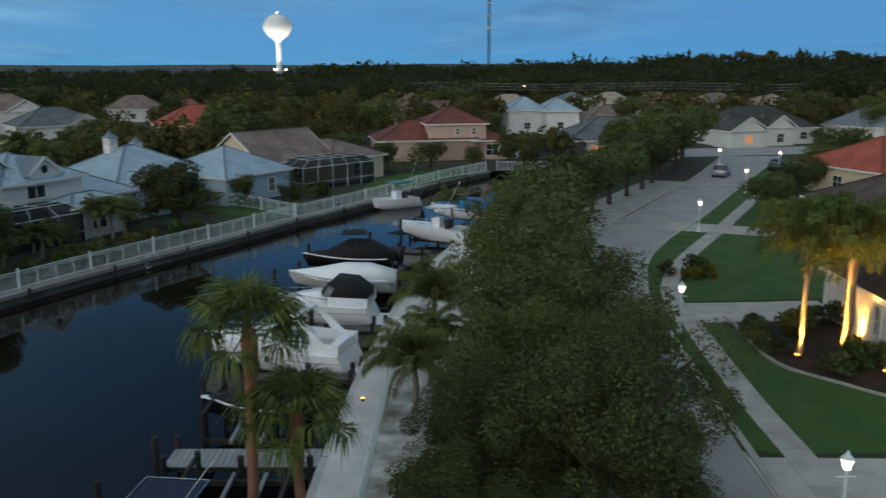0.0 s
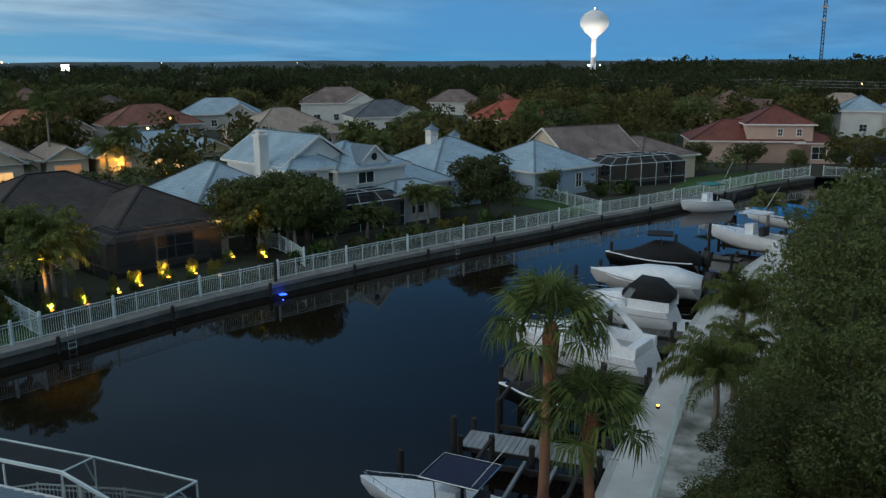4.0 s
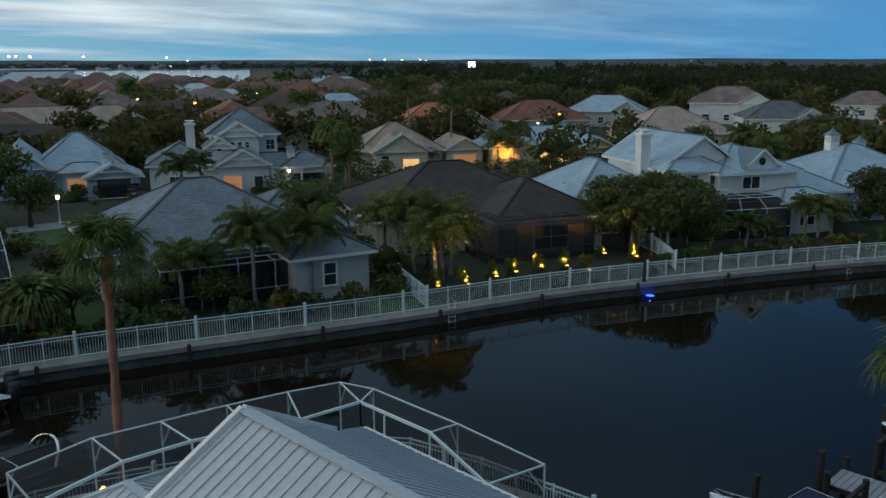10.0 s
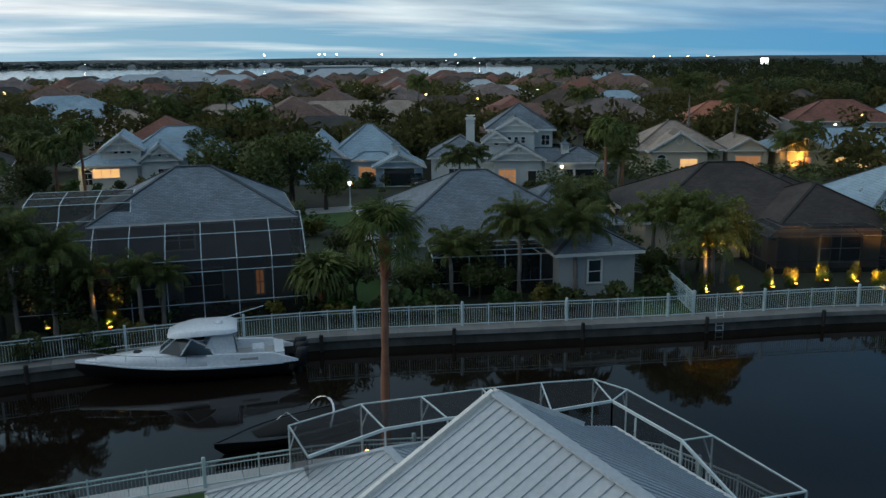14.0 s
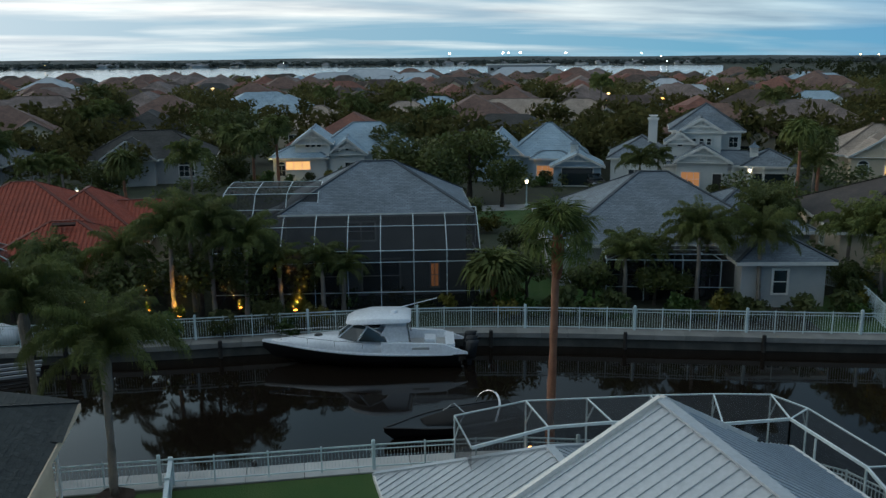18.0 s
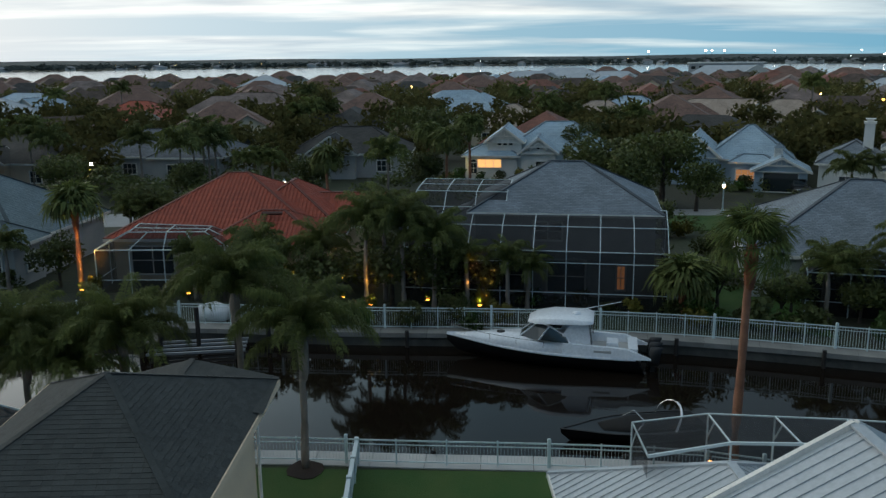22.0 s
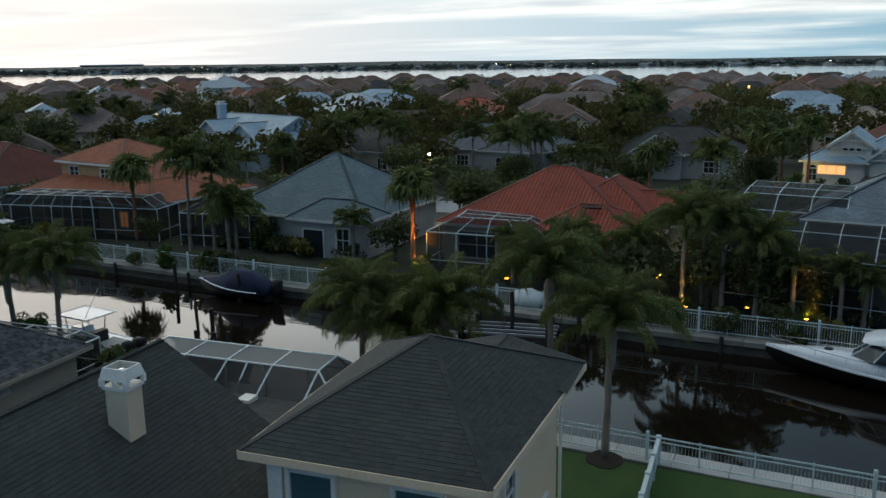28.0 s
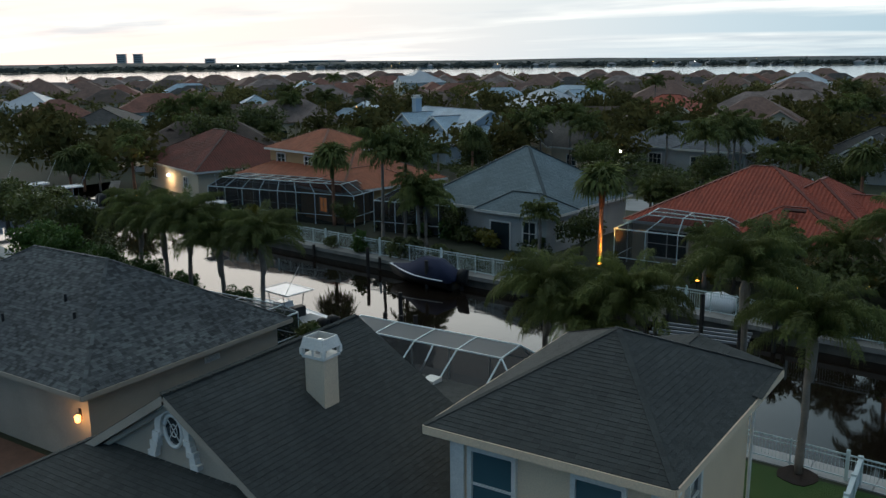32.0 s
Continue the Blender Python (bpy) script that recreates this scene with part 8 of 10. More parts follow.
far_trees("town_trees", "dark treetops between the distant roofs", [p for p in mid if p not in near_mid], 0.15, 74, M_PINE, 4)
for k in range(2500):
    turn, rad = rr.uniform(-45, 56), 240 + 520 * rr.random() ** 1.3
    a = radians(turn)
    x, y = -math.sin(a) * rad, math.cos(a) * rad
    if abs(x + 118) < 16 and 500 < y < 700:
        continue
    if turn > 45 and (rad < 380 or rr.random() < (turn - 45) / 13):
        continue
    if rad < 520 and hides(x, y, turn, rad):
        continue
    h = rr.uniform(8, 13.5) * (1.3 if -30 < turn < -14 else 1.15 if turn < -5 else 1.0) * (1.25 if rr.random() < 0.03 else 1)
    if turn < 9 and rad > 400:
        h += 3.5 if turn > -13 else 5.5
    woods.append((x, y, h, h * rr.uniform(0.4, 0.6)))
near_wood = [p for p in woods if p[0] ** 2 + p[1] ** 2 < 420 ** 2]
far_trees("far_woods", "dark woods behind the last roofs", near_wood, 0.085, 180, M_WOOD, 5)
far_trees("far_woods", "dark woods reaching to the horizon", [p for p in woods if p not in near_wood], 0.16, 56, M_WOOD, 6)
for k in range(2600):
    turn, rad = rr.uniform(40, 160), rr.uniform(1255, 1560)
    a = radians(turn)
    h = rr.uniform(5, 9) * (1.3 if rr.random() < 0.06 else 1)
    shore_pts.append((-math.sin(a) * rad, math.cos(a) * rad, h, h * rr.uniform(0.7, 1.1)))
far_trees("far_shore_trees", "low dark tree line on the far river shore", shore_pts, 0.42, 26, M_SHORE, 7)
shore_w, shore_r = Geo(), Geo()
for k in range(120):
    a, rad = radians(rr.uniform(60, 135)), rr.uniform(1262, 1400)
    m = pose(-math.sin(a) * rad, math.cos(a) * rad, 0, 0, 0, math.degrees(a) + rr.uniform(-20, 20))
    w, d, h = rr.uniform(9, 17), rr.uniform(8, 11), rr.uniform(2.8, 4.6)
    n = len(shore_w.v)
    shore_w.box(-w / 2, -d / 2, -0.2, w / 2, d / 2, h)
    shore_w.v[n:] = [tuple(m @ Vector(v)) for v in shore_w.v[n:]]
    for f in roof_faces(-w / 2 - 0.6, -d / 2 - 0.6, w / 2 + 0.6, d / 2 + 0.6, h, 0.5, "hip"):
        shore_r.face([m @ p for p in f])
shore_town = thing("shore_houses", "row of tiny pale houses along the far river shore", "houses", kind="stuff")
part("far_wall", shore_w, M_WHITEW, shore_town)["kind"] = "stuff"
part("far_roof", shore_r, surf("far_grey_roof", (0.30, 0.30, 0.31), (0.18, 0.17, 0.17), 0.8, 0.02, 0.2, 0), shore_town)["kind"] = "stuff"
bank = Geo()
for lo, hi, r0, z in ((-60, 170, 1800, 9.5),):
    m = 60
    for i in range(m):
        a0, a1 = radians(lo + (hi - lo) * i / m), radians(lo + (hi - lo) * (i + 1) / m)
        p = lambda a, r, zz: (-math.sin(a) * r, math.cos(a) * r, zz)
        za, zb = z + 1.5 * math.sin(i * 1.7) + math.sin(i * 0.6), z + 1.5 * math.sin((i + 1) * 1.7) + math.sin((i + 1) * 0.6)
        bank.face((p(a0, r0, 0), p(a1, r0, 0), p(a1, r0 + 200, zb), p(a0, r0 + 200, za)))
        bank.face((p(a0, r0 + 200, za), p(a1, r0 + 200, zb), p(a1, r0 + 900, zb), p(a0, r0 + 900, za)))
# canopy colour carries a blue-green tint painted in as distant haze
solid("backdrop", bank, surf("hazy_canopy", (0.036, 0.044, 0.040), (0.050, 0.060, 0.055), 0.95, 0.02, 0.15, 0), "distant flat wooded horizon", "horizon", kind="structure")
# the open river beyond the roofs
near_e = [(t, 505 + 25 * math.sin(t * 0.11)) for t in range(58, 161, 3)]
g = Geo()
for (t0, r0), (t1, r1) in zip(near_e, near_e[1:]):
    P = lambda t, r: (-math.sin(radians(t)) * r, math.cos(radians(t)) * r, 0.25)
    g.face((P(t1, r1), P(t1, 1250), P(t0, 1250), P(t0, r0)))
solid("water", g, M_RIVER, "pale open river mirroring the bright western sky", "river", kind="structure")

# ---------------------------------------------------------------- boats and docks
def hull_rings(L, B, H, draft=0.35, n=11, sheer=0.35, fine=2.2):
    """Half-open hull sections from stern (x = 0) to bow (x = L)."""
    rings = []
    for i in range(n):
        t = i / (n - 1)
        w = B / 2 * (1 - max(0, (t - 0.35) / 0.65) ** fine)
        w = max(w, 0.02)
        zd = H + sheer * t * t
        zc = 0.12 * H + 0.55 * H * max(0, t - 0.55)
        zk = -draft * (1 - t ** 3) + zc * t ** 5
        ch = w * (0.92 - 0.34 * t)
        w *= 1 - 0.10 * (1 - t) ** 4
        x = L * t + 0.25 * (t > 0.98)
        rake, stem = 0.5 * (1 - t) ** 8, 0.10 * L * t ** 6
        rings.append([(x + rake, w, zd), (x + rake * 0.6, w * 0.97, zd * 0.66 + zc * 0.34), (x - stem * 0.6, ch, zc), (x - stem, 0, zk), (x - stem * 0.6, -ch, zc), (x + rake * 0.6, -w * 0.97, zd * 0.66 + zc * 0.34), (x + rake, -w, zd)])
    return rings


def add_hull(top, L, B, H, mat=None, upper=None, stripe=None, deck=None, **kw):
    R = hull_rings(L, B, H, **kw)
    mat = mat or M_GEL
    hl = part("hull", Geo().loft(R, False).face(R[0][::-1]), mat, top, smooth=True)
    d = Geo()
    for a, b in zip(R, R[1:]):
        d.face((a[0], a[6], b[6], b[0]))
    part("deck", d, deck or upper or M_GEL, top)
    for k in (0, 6):
        part("rub_rail", Geo().tube([r[k] for r in R], 0.045, 5), deck or upper or M_GEL, hl)
    if upper:
        u = Geo()
        for a, b in zip(R, R[1:]):
            for k in ((0, 1), (5, 6)):
                s = 1.004
                u.face([(p[0], p[1] * s + (0.004 if p[1] > 0 else -0.004), p[2]) for p in (a[k[0]], b[k[0]], b[k[1]], a[k[1]])])
        part("topside", u, upper, hl)
    if stripe:
        u = Geo()
        for a, b in zip(R, R[1:]):
            for k, sg in ((1, 1), (5, -1)):
                u.face([(a[k][0], a[k][1] + sg * 0.012, a[k][2] - 0.03), (b[k][0], b[k][1] + sg * 0.012, b[k][2] - 0.03), (b[k][0], b[k][1] + sg * 0.012, b[k][2] + 0.03), (a[k][0], a[k][1] + sg * 0.012, a[k][2] + 0.03)])
        part("hull_stripe", u, stripe, hl)
    return R


def bow_rail(top, L, B, H, t0=0.45, h=0.42):
    for sg in (-1, 1):
        pts = []
        for i in range(8):
            t = t0 + (0.99 - t0) * i / 7
            w = B / 2 * (1 - max(0, (t - 0.35) / 0.65) ** 2.2) * 0.94
            pts.append((L * t + 0.15 * (i == 7), sg * max(w, 0.06), H + 0.35 * t * t + h))
        rail = part("bow_rail", Geo().tube(pts, 0.018, 5), M_STEEL, top)
        for p in pts[::2]:
            part("stanchion", Geo().tube([(p[0], p[1], p[2] - h), p], 0.014, 5), M_STEEL, rail)


def outboard(top, x, y, z):
    o = part("outboard_motor", Geo().loft([[(x - 0.1 - dx, y - w, z + zz), (x - 0.1 - dx, y + w, z + zz), (x - 0.75 - dx, y + w * 0.8, z + zz), (x - 0.75 - dx, y - w * 0.8, z + zz)] for dx, w, zz in ((0, 0.16, -0.1), (0, 0.24, 0.1), (0.05, 0.26, 0.55), (0.12, 0.22, 0.85), (0.2, 0.1, 0.95))]), M_DARK, top, smooth=True)
    part("motor_leg", Geo().box(x - 0.5, y - 0.06, z - 1.1, x - 0.25, y + 0.06, z - 0.05), M_DARK, o)
    return o


def at_boat(x, y, z, bx, by):
    """Pose of a boat whose stern stands at x, y and whose bow points to bx, by."""
    return pose(x, y, z, 0, 0, math.degrees(math.atan2(by - y, bx - x)))


def loft_box(sections):
    """Superstructure from cross sections (x, half width at foot, half width at top, foot, top)."""
    return Geo().loft([[(x, w0, z0), (x, w1, z1), (x, -w1, z1), (x, -w0, z0)] for x, w0, w1, z0, z1 in sections])


def cruiser(label, m, L=9.6, B=3.2, H=1.25, arch=True, tent=None):
    top = thing("cabin_cruiser", label, "motorboat", m, "moored boats")
    add_hull(top, L, B, H, stripe=M_GREYW)
    part("trunk_cabin", loft_box([(L * 0.46, B * 0.40, B * 0.34, H, H + 0.62), (L * 0.6, B * 0.36, B * 0.28, H + 0.05, H + 0.66), (L * 0.76, B * 0.25, B * 0.16, H + 0.15, H + 0.55), (L * 0.9, B * 0.08, B * 0.04, H + 0.25, H + 0.36)]), M_GEL, top, smooth=True)
    part("cockpit_well", Geo().box(L * 0.06, -B * 0.36, H + 0.01, L * 0.42, B * 0.36, H + 0.03), M_GREYW, top)
    for sg in (-1, 1):
        part("coaming", loft_box([(L * 0.05, 0.12, 0.08, H, H + 0.55), (L * 0.44, 0.12, 0.08, H, H + 0.6)]), M_GEL, top).location = (0, sg * B * 0.40, 0)
        part("portlight", Geo().lathe([(0.16, 0), (0.14, 0.02)], n=10), M_GLASS, top).matrix_basis = pose(L * 0.62, sg * B * 0.472, H * 0.72, -90 * sg, 0, 0)
        part("portlight", Geo().lathe([(0.16, 0), (0.14, 0.02)], n=10), M_GLASS, top).matrix_basis = pose(L * 0.5, sg * B * 0.488, H * 0.72, -90 * sg, 0, 0)
    part("seat", loft_box([(L * 0.06, B * 0.34, B * 0.32, H, H + 0.5), (L * 0.13, B * 0.34, B * 0.32, H, H + 0.42)]), M_GEL, top)
    part("helm", loft_box([(L * 0.36, B * 0.34, B * 0.3, H, H + 0.8), (L * 0.44, B * 0.36, B * 0.3, H, H + 0.75)]), M_GEL, top)
    ws = Geo()
    a, b = [(L * 0.42, B * 0.42), (L * 0.50, B * 0.36), (L * 0.56, 0), (L * 0.50, -B * 0.36), (L * 0.42, -B * 0.42)], [(L * 0.37, B * 0.38), (L * 0.44, B * 0.31), (L * 0.49, 0), (L * 0.44, -B * 0.31), (L * 0.37, -B * 0.38)]
    for i in range(4):
        ws.face(((*a[i], H + 0.6), (*a[i + 1], H + 0.6), (*b[i + 1], H + 1.15), (*b[i], H + 1.15)))
    w = part("windshield", ws, M_GLASS, top)
    part("windshield_frame", Geo().tube([(*p, H + 1.15) for p in b], 0.03, 5), M_STEEL, w)
    if arch:
        ar = Geo()
        for sg in (-1, 1):
            ar.loft([[(x - dx, sg * (B * 0.44 - ins), z), (x + dx, sg * (B * 0.44 - ins), z), (x + dx, sg * (B * 0.44 - ins) - sg * 0.1, z), (x - dx, sg * (B * 0.44 - ins) - sg * 0.1, z)] for x, dx, ins, z in ((L * 0.16, 0.34, 0, H + 0.4), (L * 0.26, 0.24, 0.06, H + 1.3), (L * 0.33, 0.2, 0.22, H + 1.85))])
        ar.box(L * 0.33 - 0.2, -B * 0.38, H + 1.78, L * 0.33 + 0.2, B * 0.38, H + 1.92)
        part("radar_arch", ar, M_GEL, top)
    if tent:
        part("canvas_top", loft_box([(L * 0.06, B * 0.40, B * 0.30, H + 0.3, H + 0.9), (L * 0.2, B * 0.42, B * 0.34, H + 0.3, H + 1.5), (L * 0.40, B * 0.42, B * 0.32, H + 0.5, H + 1.6), (L * 0.52, B * 0.3, B * 0.16, H + 0.6, H + 0.9)]), tent, top, smooth=True)
    part("swim_platform", Geo().box(-0.75, -B * 0.42, 0.22, 0.02, B * 0.42, 0.34), M_GEL, top)
    bow_rail(top, L, B, H)
    return top


def sportfish(m):
    L, B, H, sh = 11.6, 3.3, 0.85, 0.5
    top = thing("sport_boat", "long sport boat with black hull, white deck and hardtop", "motorboat", m, "moored boats")
    add_hull(top, L, B, H, mat=M_HULLK, upper=None, sheer=sh, draft=0.5)
    d = Geo()
    R = hull_rings(L, B, H, sheer=sh)
    for a, b in zip(R, R[1:]):
        for k in (0, 6):
            q = [(p[0], p[1] * f, p[2] + dz) for p, f, dz in ((a[k], 1.015, -0.07), (b[k], 1.015, -0.07), (b[k], 0.985, 0.10), (a[k], 0.985, 0.10))]
            d.face(q if k == 0 else q[::-1])
    part("white_sheer", d, M_GEL, top)
    part("foredeck", loft_box([(4.6, 1.42, 1.15, H + 0.05, H + 0.74), (6.2, 1.36, 0.95, H + 0.10, H + 0.80), (8.3, 1.08, 0.5, H + 0.24, H + 0.80), (10.2, 0.52, 0.16, H + 0.38, H + 0.68), (11.3, 0.16, 0.05, H + 0.46, H + 0.58)]), M_GEL, top, smooth=True)
    part("deck_hatch", Geo().lathe([(0.26, 0), (0.24, 0.04)], (8.5, 0, H + 0.79), 12), M_DARK, top)
    part("cockpit_sole", Geo().box(0.4, -1.25, H + 0.11, 4.6, 1.25, H + 0.14), M_GREYW, top)
    for sg in (-1, 1):
        part("coaming", loft_box([(-0.35, 0.06, 0.04, H - 0.04, H + 0.06), (0.5, 0.20, 0.10, H, H + 0.36), (1.1, 0.24, 0.12, H, H + 0.58), (4.7, 0.24, 0.12, H + 0.05, H + 0.74)]), M_GEL, top).location = (0, sg * 1.32, 0)
        part("side_vent", Geo().box(1.9, sg * 1.49 - 0.02, H + 0.28, 2.9, sg * 1.49 + 0.02, H + 0.44), M_GREYW, top)
    part("transom_seat", Geo().box(0.4, -1.1, H + 0.1, 0.95, 1.1, H + 0.5), M_GEL, top)
    bb = part("bait_box", Geo().box(1.5, -0.5, H + 0.1, 2.2, 0.5, H + 0.6), M_GEL, top)
    soft_edges(bb, 0.05)
    part("helm_seat", loft_box([(4.0, 0.9, 0.8, H + 0.1, H + 1.1), (4.4, 0.9, 0.85, H + 0.1, H + 1.05)]), M_GREYW, top)
    ws = Geo()
    a, b = [(4.3, 1.36), (6.1, 1.22), (7.3, 0.6), (7.3, -0.6), (6.1, -1.22), (4.3, -1.36)], [(4.5, 1.16), (5.5, 1.04), (6.2, 0.52), (6.2, -0.52), (5.5, -1.04), (4.5, -1.16)]
    za, zb = [H + 0.72, H + 0.78, H + 0.80, H + 0.80, H + 0.78, H + 0.72], [H + 1.10, H + 1.62, H + 1.70, H + 1.70, H + 1.62, H + 1.10]
    for i in range(5):
        ws.face(((*a[i], za[i]), (*a[i + 1], za[i + 1]), (*b[i + 1], zb[i + 1]), (*b[i], zb[i])))
    w = part("windshield", ws, M_GLASS, top)
    for p, q, z0, z1 in zip(a, b, za, zb):
        part("mullion", Geo().beam((*p, z0), (*q, z1), 0.07, 0.07), M_GEL, w)
    for k in range(5):
        part("windshield_rail", Geo().beam((*b[k], zb[k]), (*b[k + 1], zb[k + 1]), 0.07, 0.07), M_GEL, w)
    ht = part("hardtop", loft_box([(2.95, 1.15, 1.0, H + 1.86, H + 2.02), (3.4, 1.40, 1.25, H + 1.84, H + 2.12), (5.3, 1.42, 1.22, H + 1.82, H + 2.14), (6.3, 1.15, 0.95, H + 1.72, H + 2.02), (6.8, 0.7, 0.6, H + 1.66, H + 1.84)]), M_GEL, top, "white moulded hardtop", smooth=True)
    soft_edges(ht, 0.05)
    for sg in (-1, 1):
        part("hardtop_side", Geo().hexa(((3.1, sg * 1.18, H + 0.7), (5.0, sg * 1.24, H + 0.72), (5.0, sg * 1.20, H + 0.72), (3.1, sg * 1.14, H + 0.7), (3.3, sg * 1.12, H + 1.86), (4.3, sg * 1.14, H + 1.86), (4.3, sg * 1.10, H + 1.86), (3.3, sg * 1.08, H + 1.86))), M_GEL, top)
        part("hardtop_leg", Geo().tube([(3.0, sg * 1.15, H + 0.6), (3.2, sg * 1.05, H + 1.9)], 0.045, 6), M_STEEL, top)
    part("radar_dome", Geo().lathe([(0.24, 0), (0.26, 0.08), (0.18, 0.18), (0.02, 0.2)], (4.0, 0, H + 2.1), 12), M_GEL, top)
    part("antenna", Geo().tube([(3.9, -0.9, H + 2.1), (1.4, -1.1, H + 2.65)], 0.025, 5), M_GEL, top)
    for y in (-0.9, 0, 0.9):
        outboard(top, -0.1, y, 0.5)
    bow_rail(top, L, B, H + 0.35, 0.5, 0.36)
    return top


def covered(label, m, L, B, H, hull, cover, peak=0.9, T=False):
    top = thing("covered_boat", label, "motorboat", m, "moored boats")
    add_hull(top, L, B, H, mat=hull)
    part("boat_cover", loft_box([(-0.1, B * 0.46, B * 0.2, H - 0.1, H + 0.35), (L * 0.25, B * 0.52, B * 0.22, H - 0.12, H + peak), (L * 0.5, B * 0.5, B * 0.16, H - 0.1, H + peak * 1.05), (L * 0.75, B * 0.36, B * 0.1, H, H + 0.55), (L * 0.99, 0.06, 0.03, H + 0.25, H + 0.4)]), cover, top, "taut canvas cover", smooth=True)
    if T:
        part("t_top", Geo().box(L * 0.3, -0.8, H + 1.75, L * 0.58, 0.8, H + 1.85), cover, top)
        for sg in (-1, 1):
            part("t_top_leg", Geo().tube([(L * 0.42, sg * 0.5, H), (L * 0.42, sg * 0.6, H + 1.75)], 0.035, 6), M_STEEL, top)
    outboard(top, 0.0, 0, H * 0.7)
    return top


def console_boat(label, m, L=7.2, B=2.5, H=1.05, hull=None, top_mat=None):
    top = thing("console_boat", label, "motorboat", m, "moored boats")
    add_hull(top, L, B, H, mat=hull or M_GEL, upper=None)
    part("cockpit_sole", Geo().box(0.4, -B * 0.36, H + 0.012, L * 0.7, B * 0.36, H + 0.03), M_GREYW, top)
    part("console", loft_box([(L * 0.42, 0.45, 0.4, H, H + 0.95), (L * 0.54, 0.45, 0.35, H, H + 0.85)]), M_GEL, top)
    part("leaning_post", Geo().box(L * 0.28, -0.5, H, L * 0.34, 0.5, H + 0.75), M_DARK, top)
    tt = part("t_top", Geo().box(L * 0.26, -0.95, H + 1.75, L * 0.58, 0.95, H + 1.84), top_mat or M_GEL, top)
    soft_edges(tt, 0.04)
    for x in (L * 0.34, L * 0.52):
        for sg in (-1, 1):
            part("t_top_leg", Geo().tube([(x, sg * 0.55, H), (x, sg * 0.75, H + 1.75)], 0.03, 6), M_STEEL, top)
    frame_ = Geo()
    frame_.tube([(L * 0.25, -0.98, H + 1.86), (L * 0.59, -0.98, H + 1.86), (L * 0.59, 0.98, H + 1.86), (L * 0.25, 0.98, H + 1.86), (L * 0.25, -0.98, H + 1.86)], 0.03, 5)
    part("top_frame", frame_, M_STEEL, tt)
    part("antenna", Geo().tube([(L * 0.3, 0.8, H + 1.8), (L * 0.1, 0.9, H + 4.2)], 0.015, 5), M_GEL, top)
    for y in (-0.35, 0.35):
        outboard(top, 0.0, y, H * 0.75)
    bow_rail(top, L, B, H, 0.6, 0.3)
    return top


W = WATER_Z
sportfish(at_boat(-41.2, 11.3, W + 0.02, -43.5, 1.2)).scale = (0.874, 0.90, 0.88)
cruiser("white cabin cruiser with a raked radar arch", at_boat(-4.8, 40.8, W + 0.05, -12.6, 43.0), 8.4, 3.1, 1.3)
cruiser("white cabin cruiser with a black canvas top", at_boat(-4.4, 49.4, W + 0.05, -11.0, 50.4), 6.2, 2.7, 1.25, False, M_BLACKC)
covered("boat on a lift under a white canvas cover", at_boat(-3.5, 53.2, W + 1.2, -11.0, 53.6), 6.6, 2.6, 0.8, M_GREYW, M_WHITEC, 0.8)
covered("boat under a black canvas cover with a t-top", at_boat(-4.0, 60.2, W + 0.9, -10.6, 59.6), 6.2, 2.5, 0.9, M_HULLK, M_BLACKC, 1.2, True)
console_boat("white console boat at a finger dock", at_boat(2.0, 71.0, W + 0.5, -4.2, 74.0), 6.6)
covered("boat under a bright blue canvas cover", at_boat(4.4, 80.5, W + 0.8, -1.0, 82.4), 6.0, 2.4, 0.9, M_GEL, M_BLUEC, 1.0)
tb = console_boat("white runabout with a teal canvas roof", at_boat(-3.3, 93.6, W, -8.3, 88.8), 6.0, 2.4, 1.0, None, M_TEALC)
console_boat("white boat with a navy bimini top at the garden corner", at_boat(-6.7, 24.7, W, -13.0, 25.4), 6.4, 2.3, 0.9, None, M_NAVY).scale = (1, 1, 0.72)
covered("dark boat under a navy canvas cover", at_boat(-46.5, -29.4, W + 0.15, -46.9, -35.6), 5.6, 2.2, 0.6, M_HULLK, M_NAVY, 1.15)
console_boat("white fishing boat with a hardtop and black outboards", at_boat(-33.6, -30.2, W + 0.1, -35.0, -38.6), 7.4).scale = (1, 1, 0.8)
console_boat("small white boat moored at the inner dock", at_boat(-53.6, -61.5, W, -51.6, -56.5), 5.2, 2.1, 0.8)
for bx, by in ((-52.5, -82.0), (-50.5, -86.0), (-53.0, -77.0)):
    console_boat("white boat at the distant dock", at_boat(bx, by, W + 0.4, bx + 4.6, by - 1.2), 5.8, 2.3, 0.9)


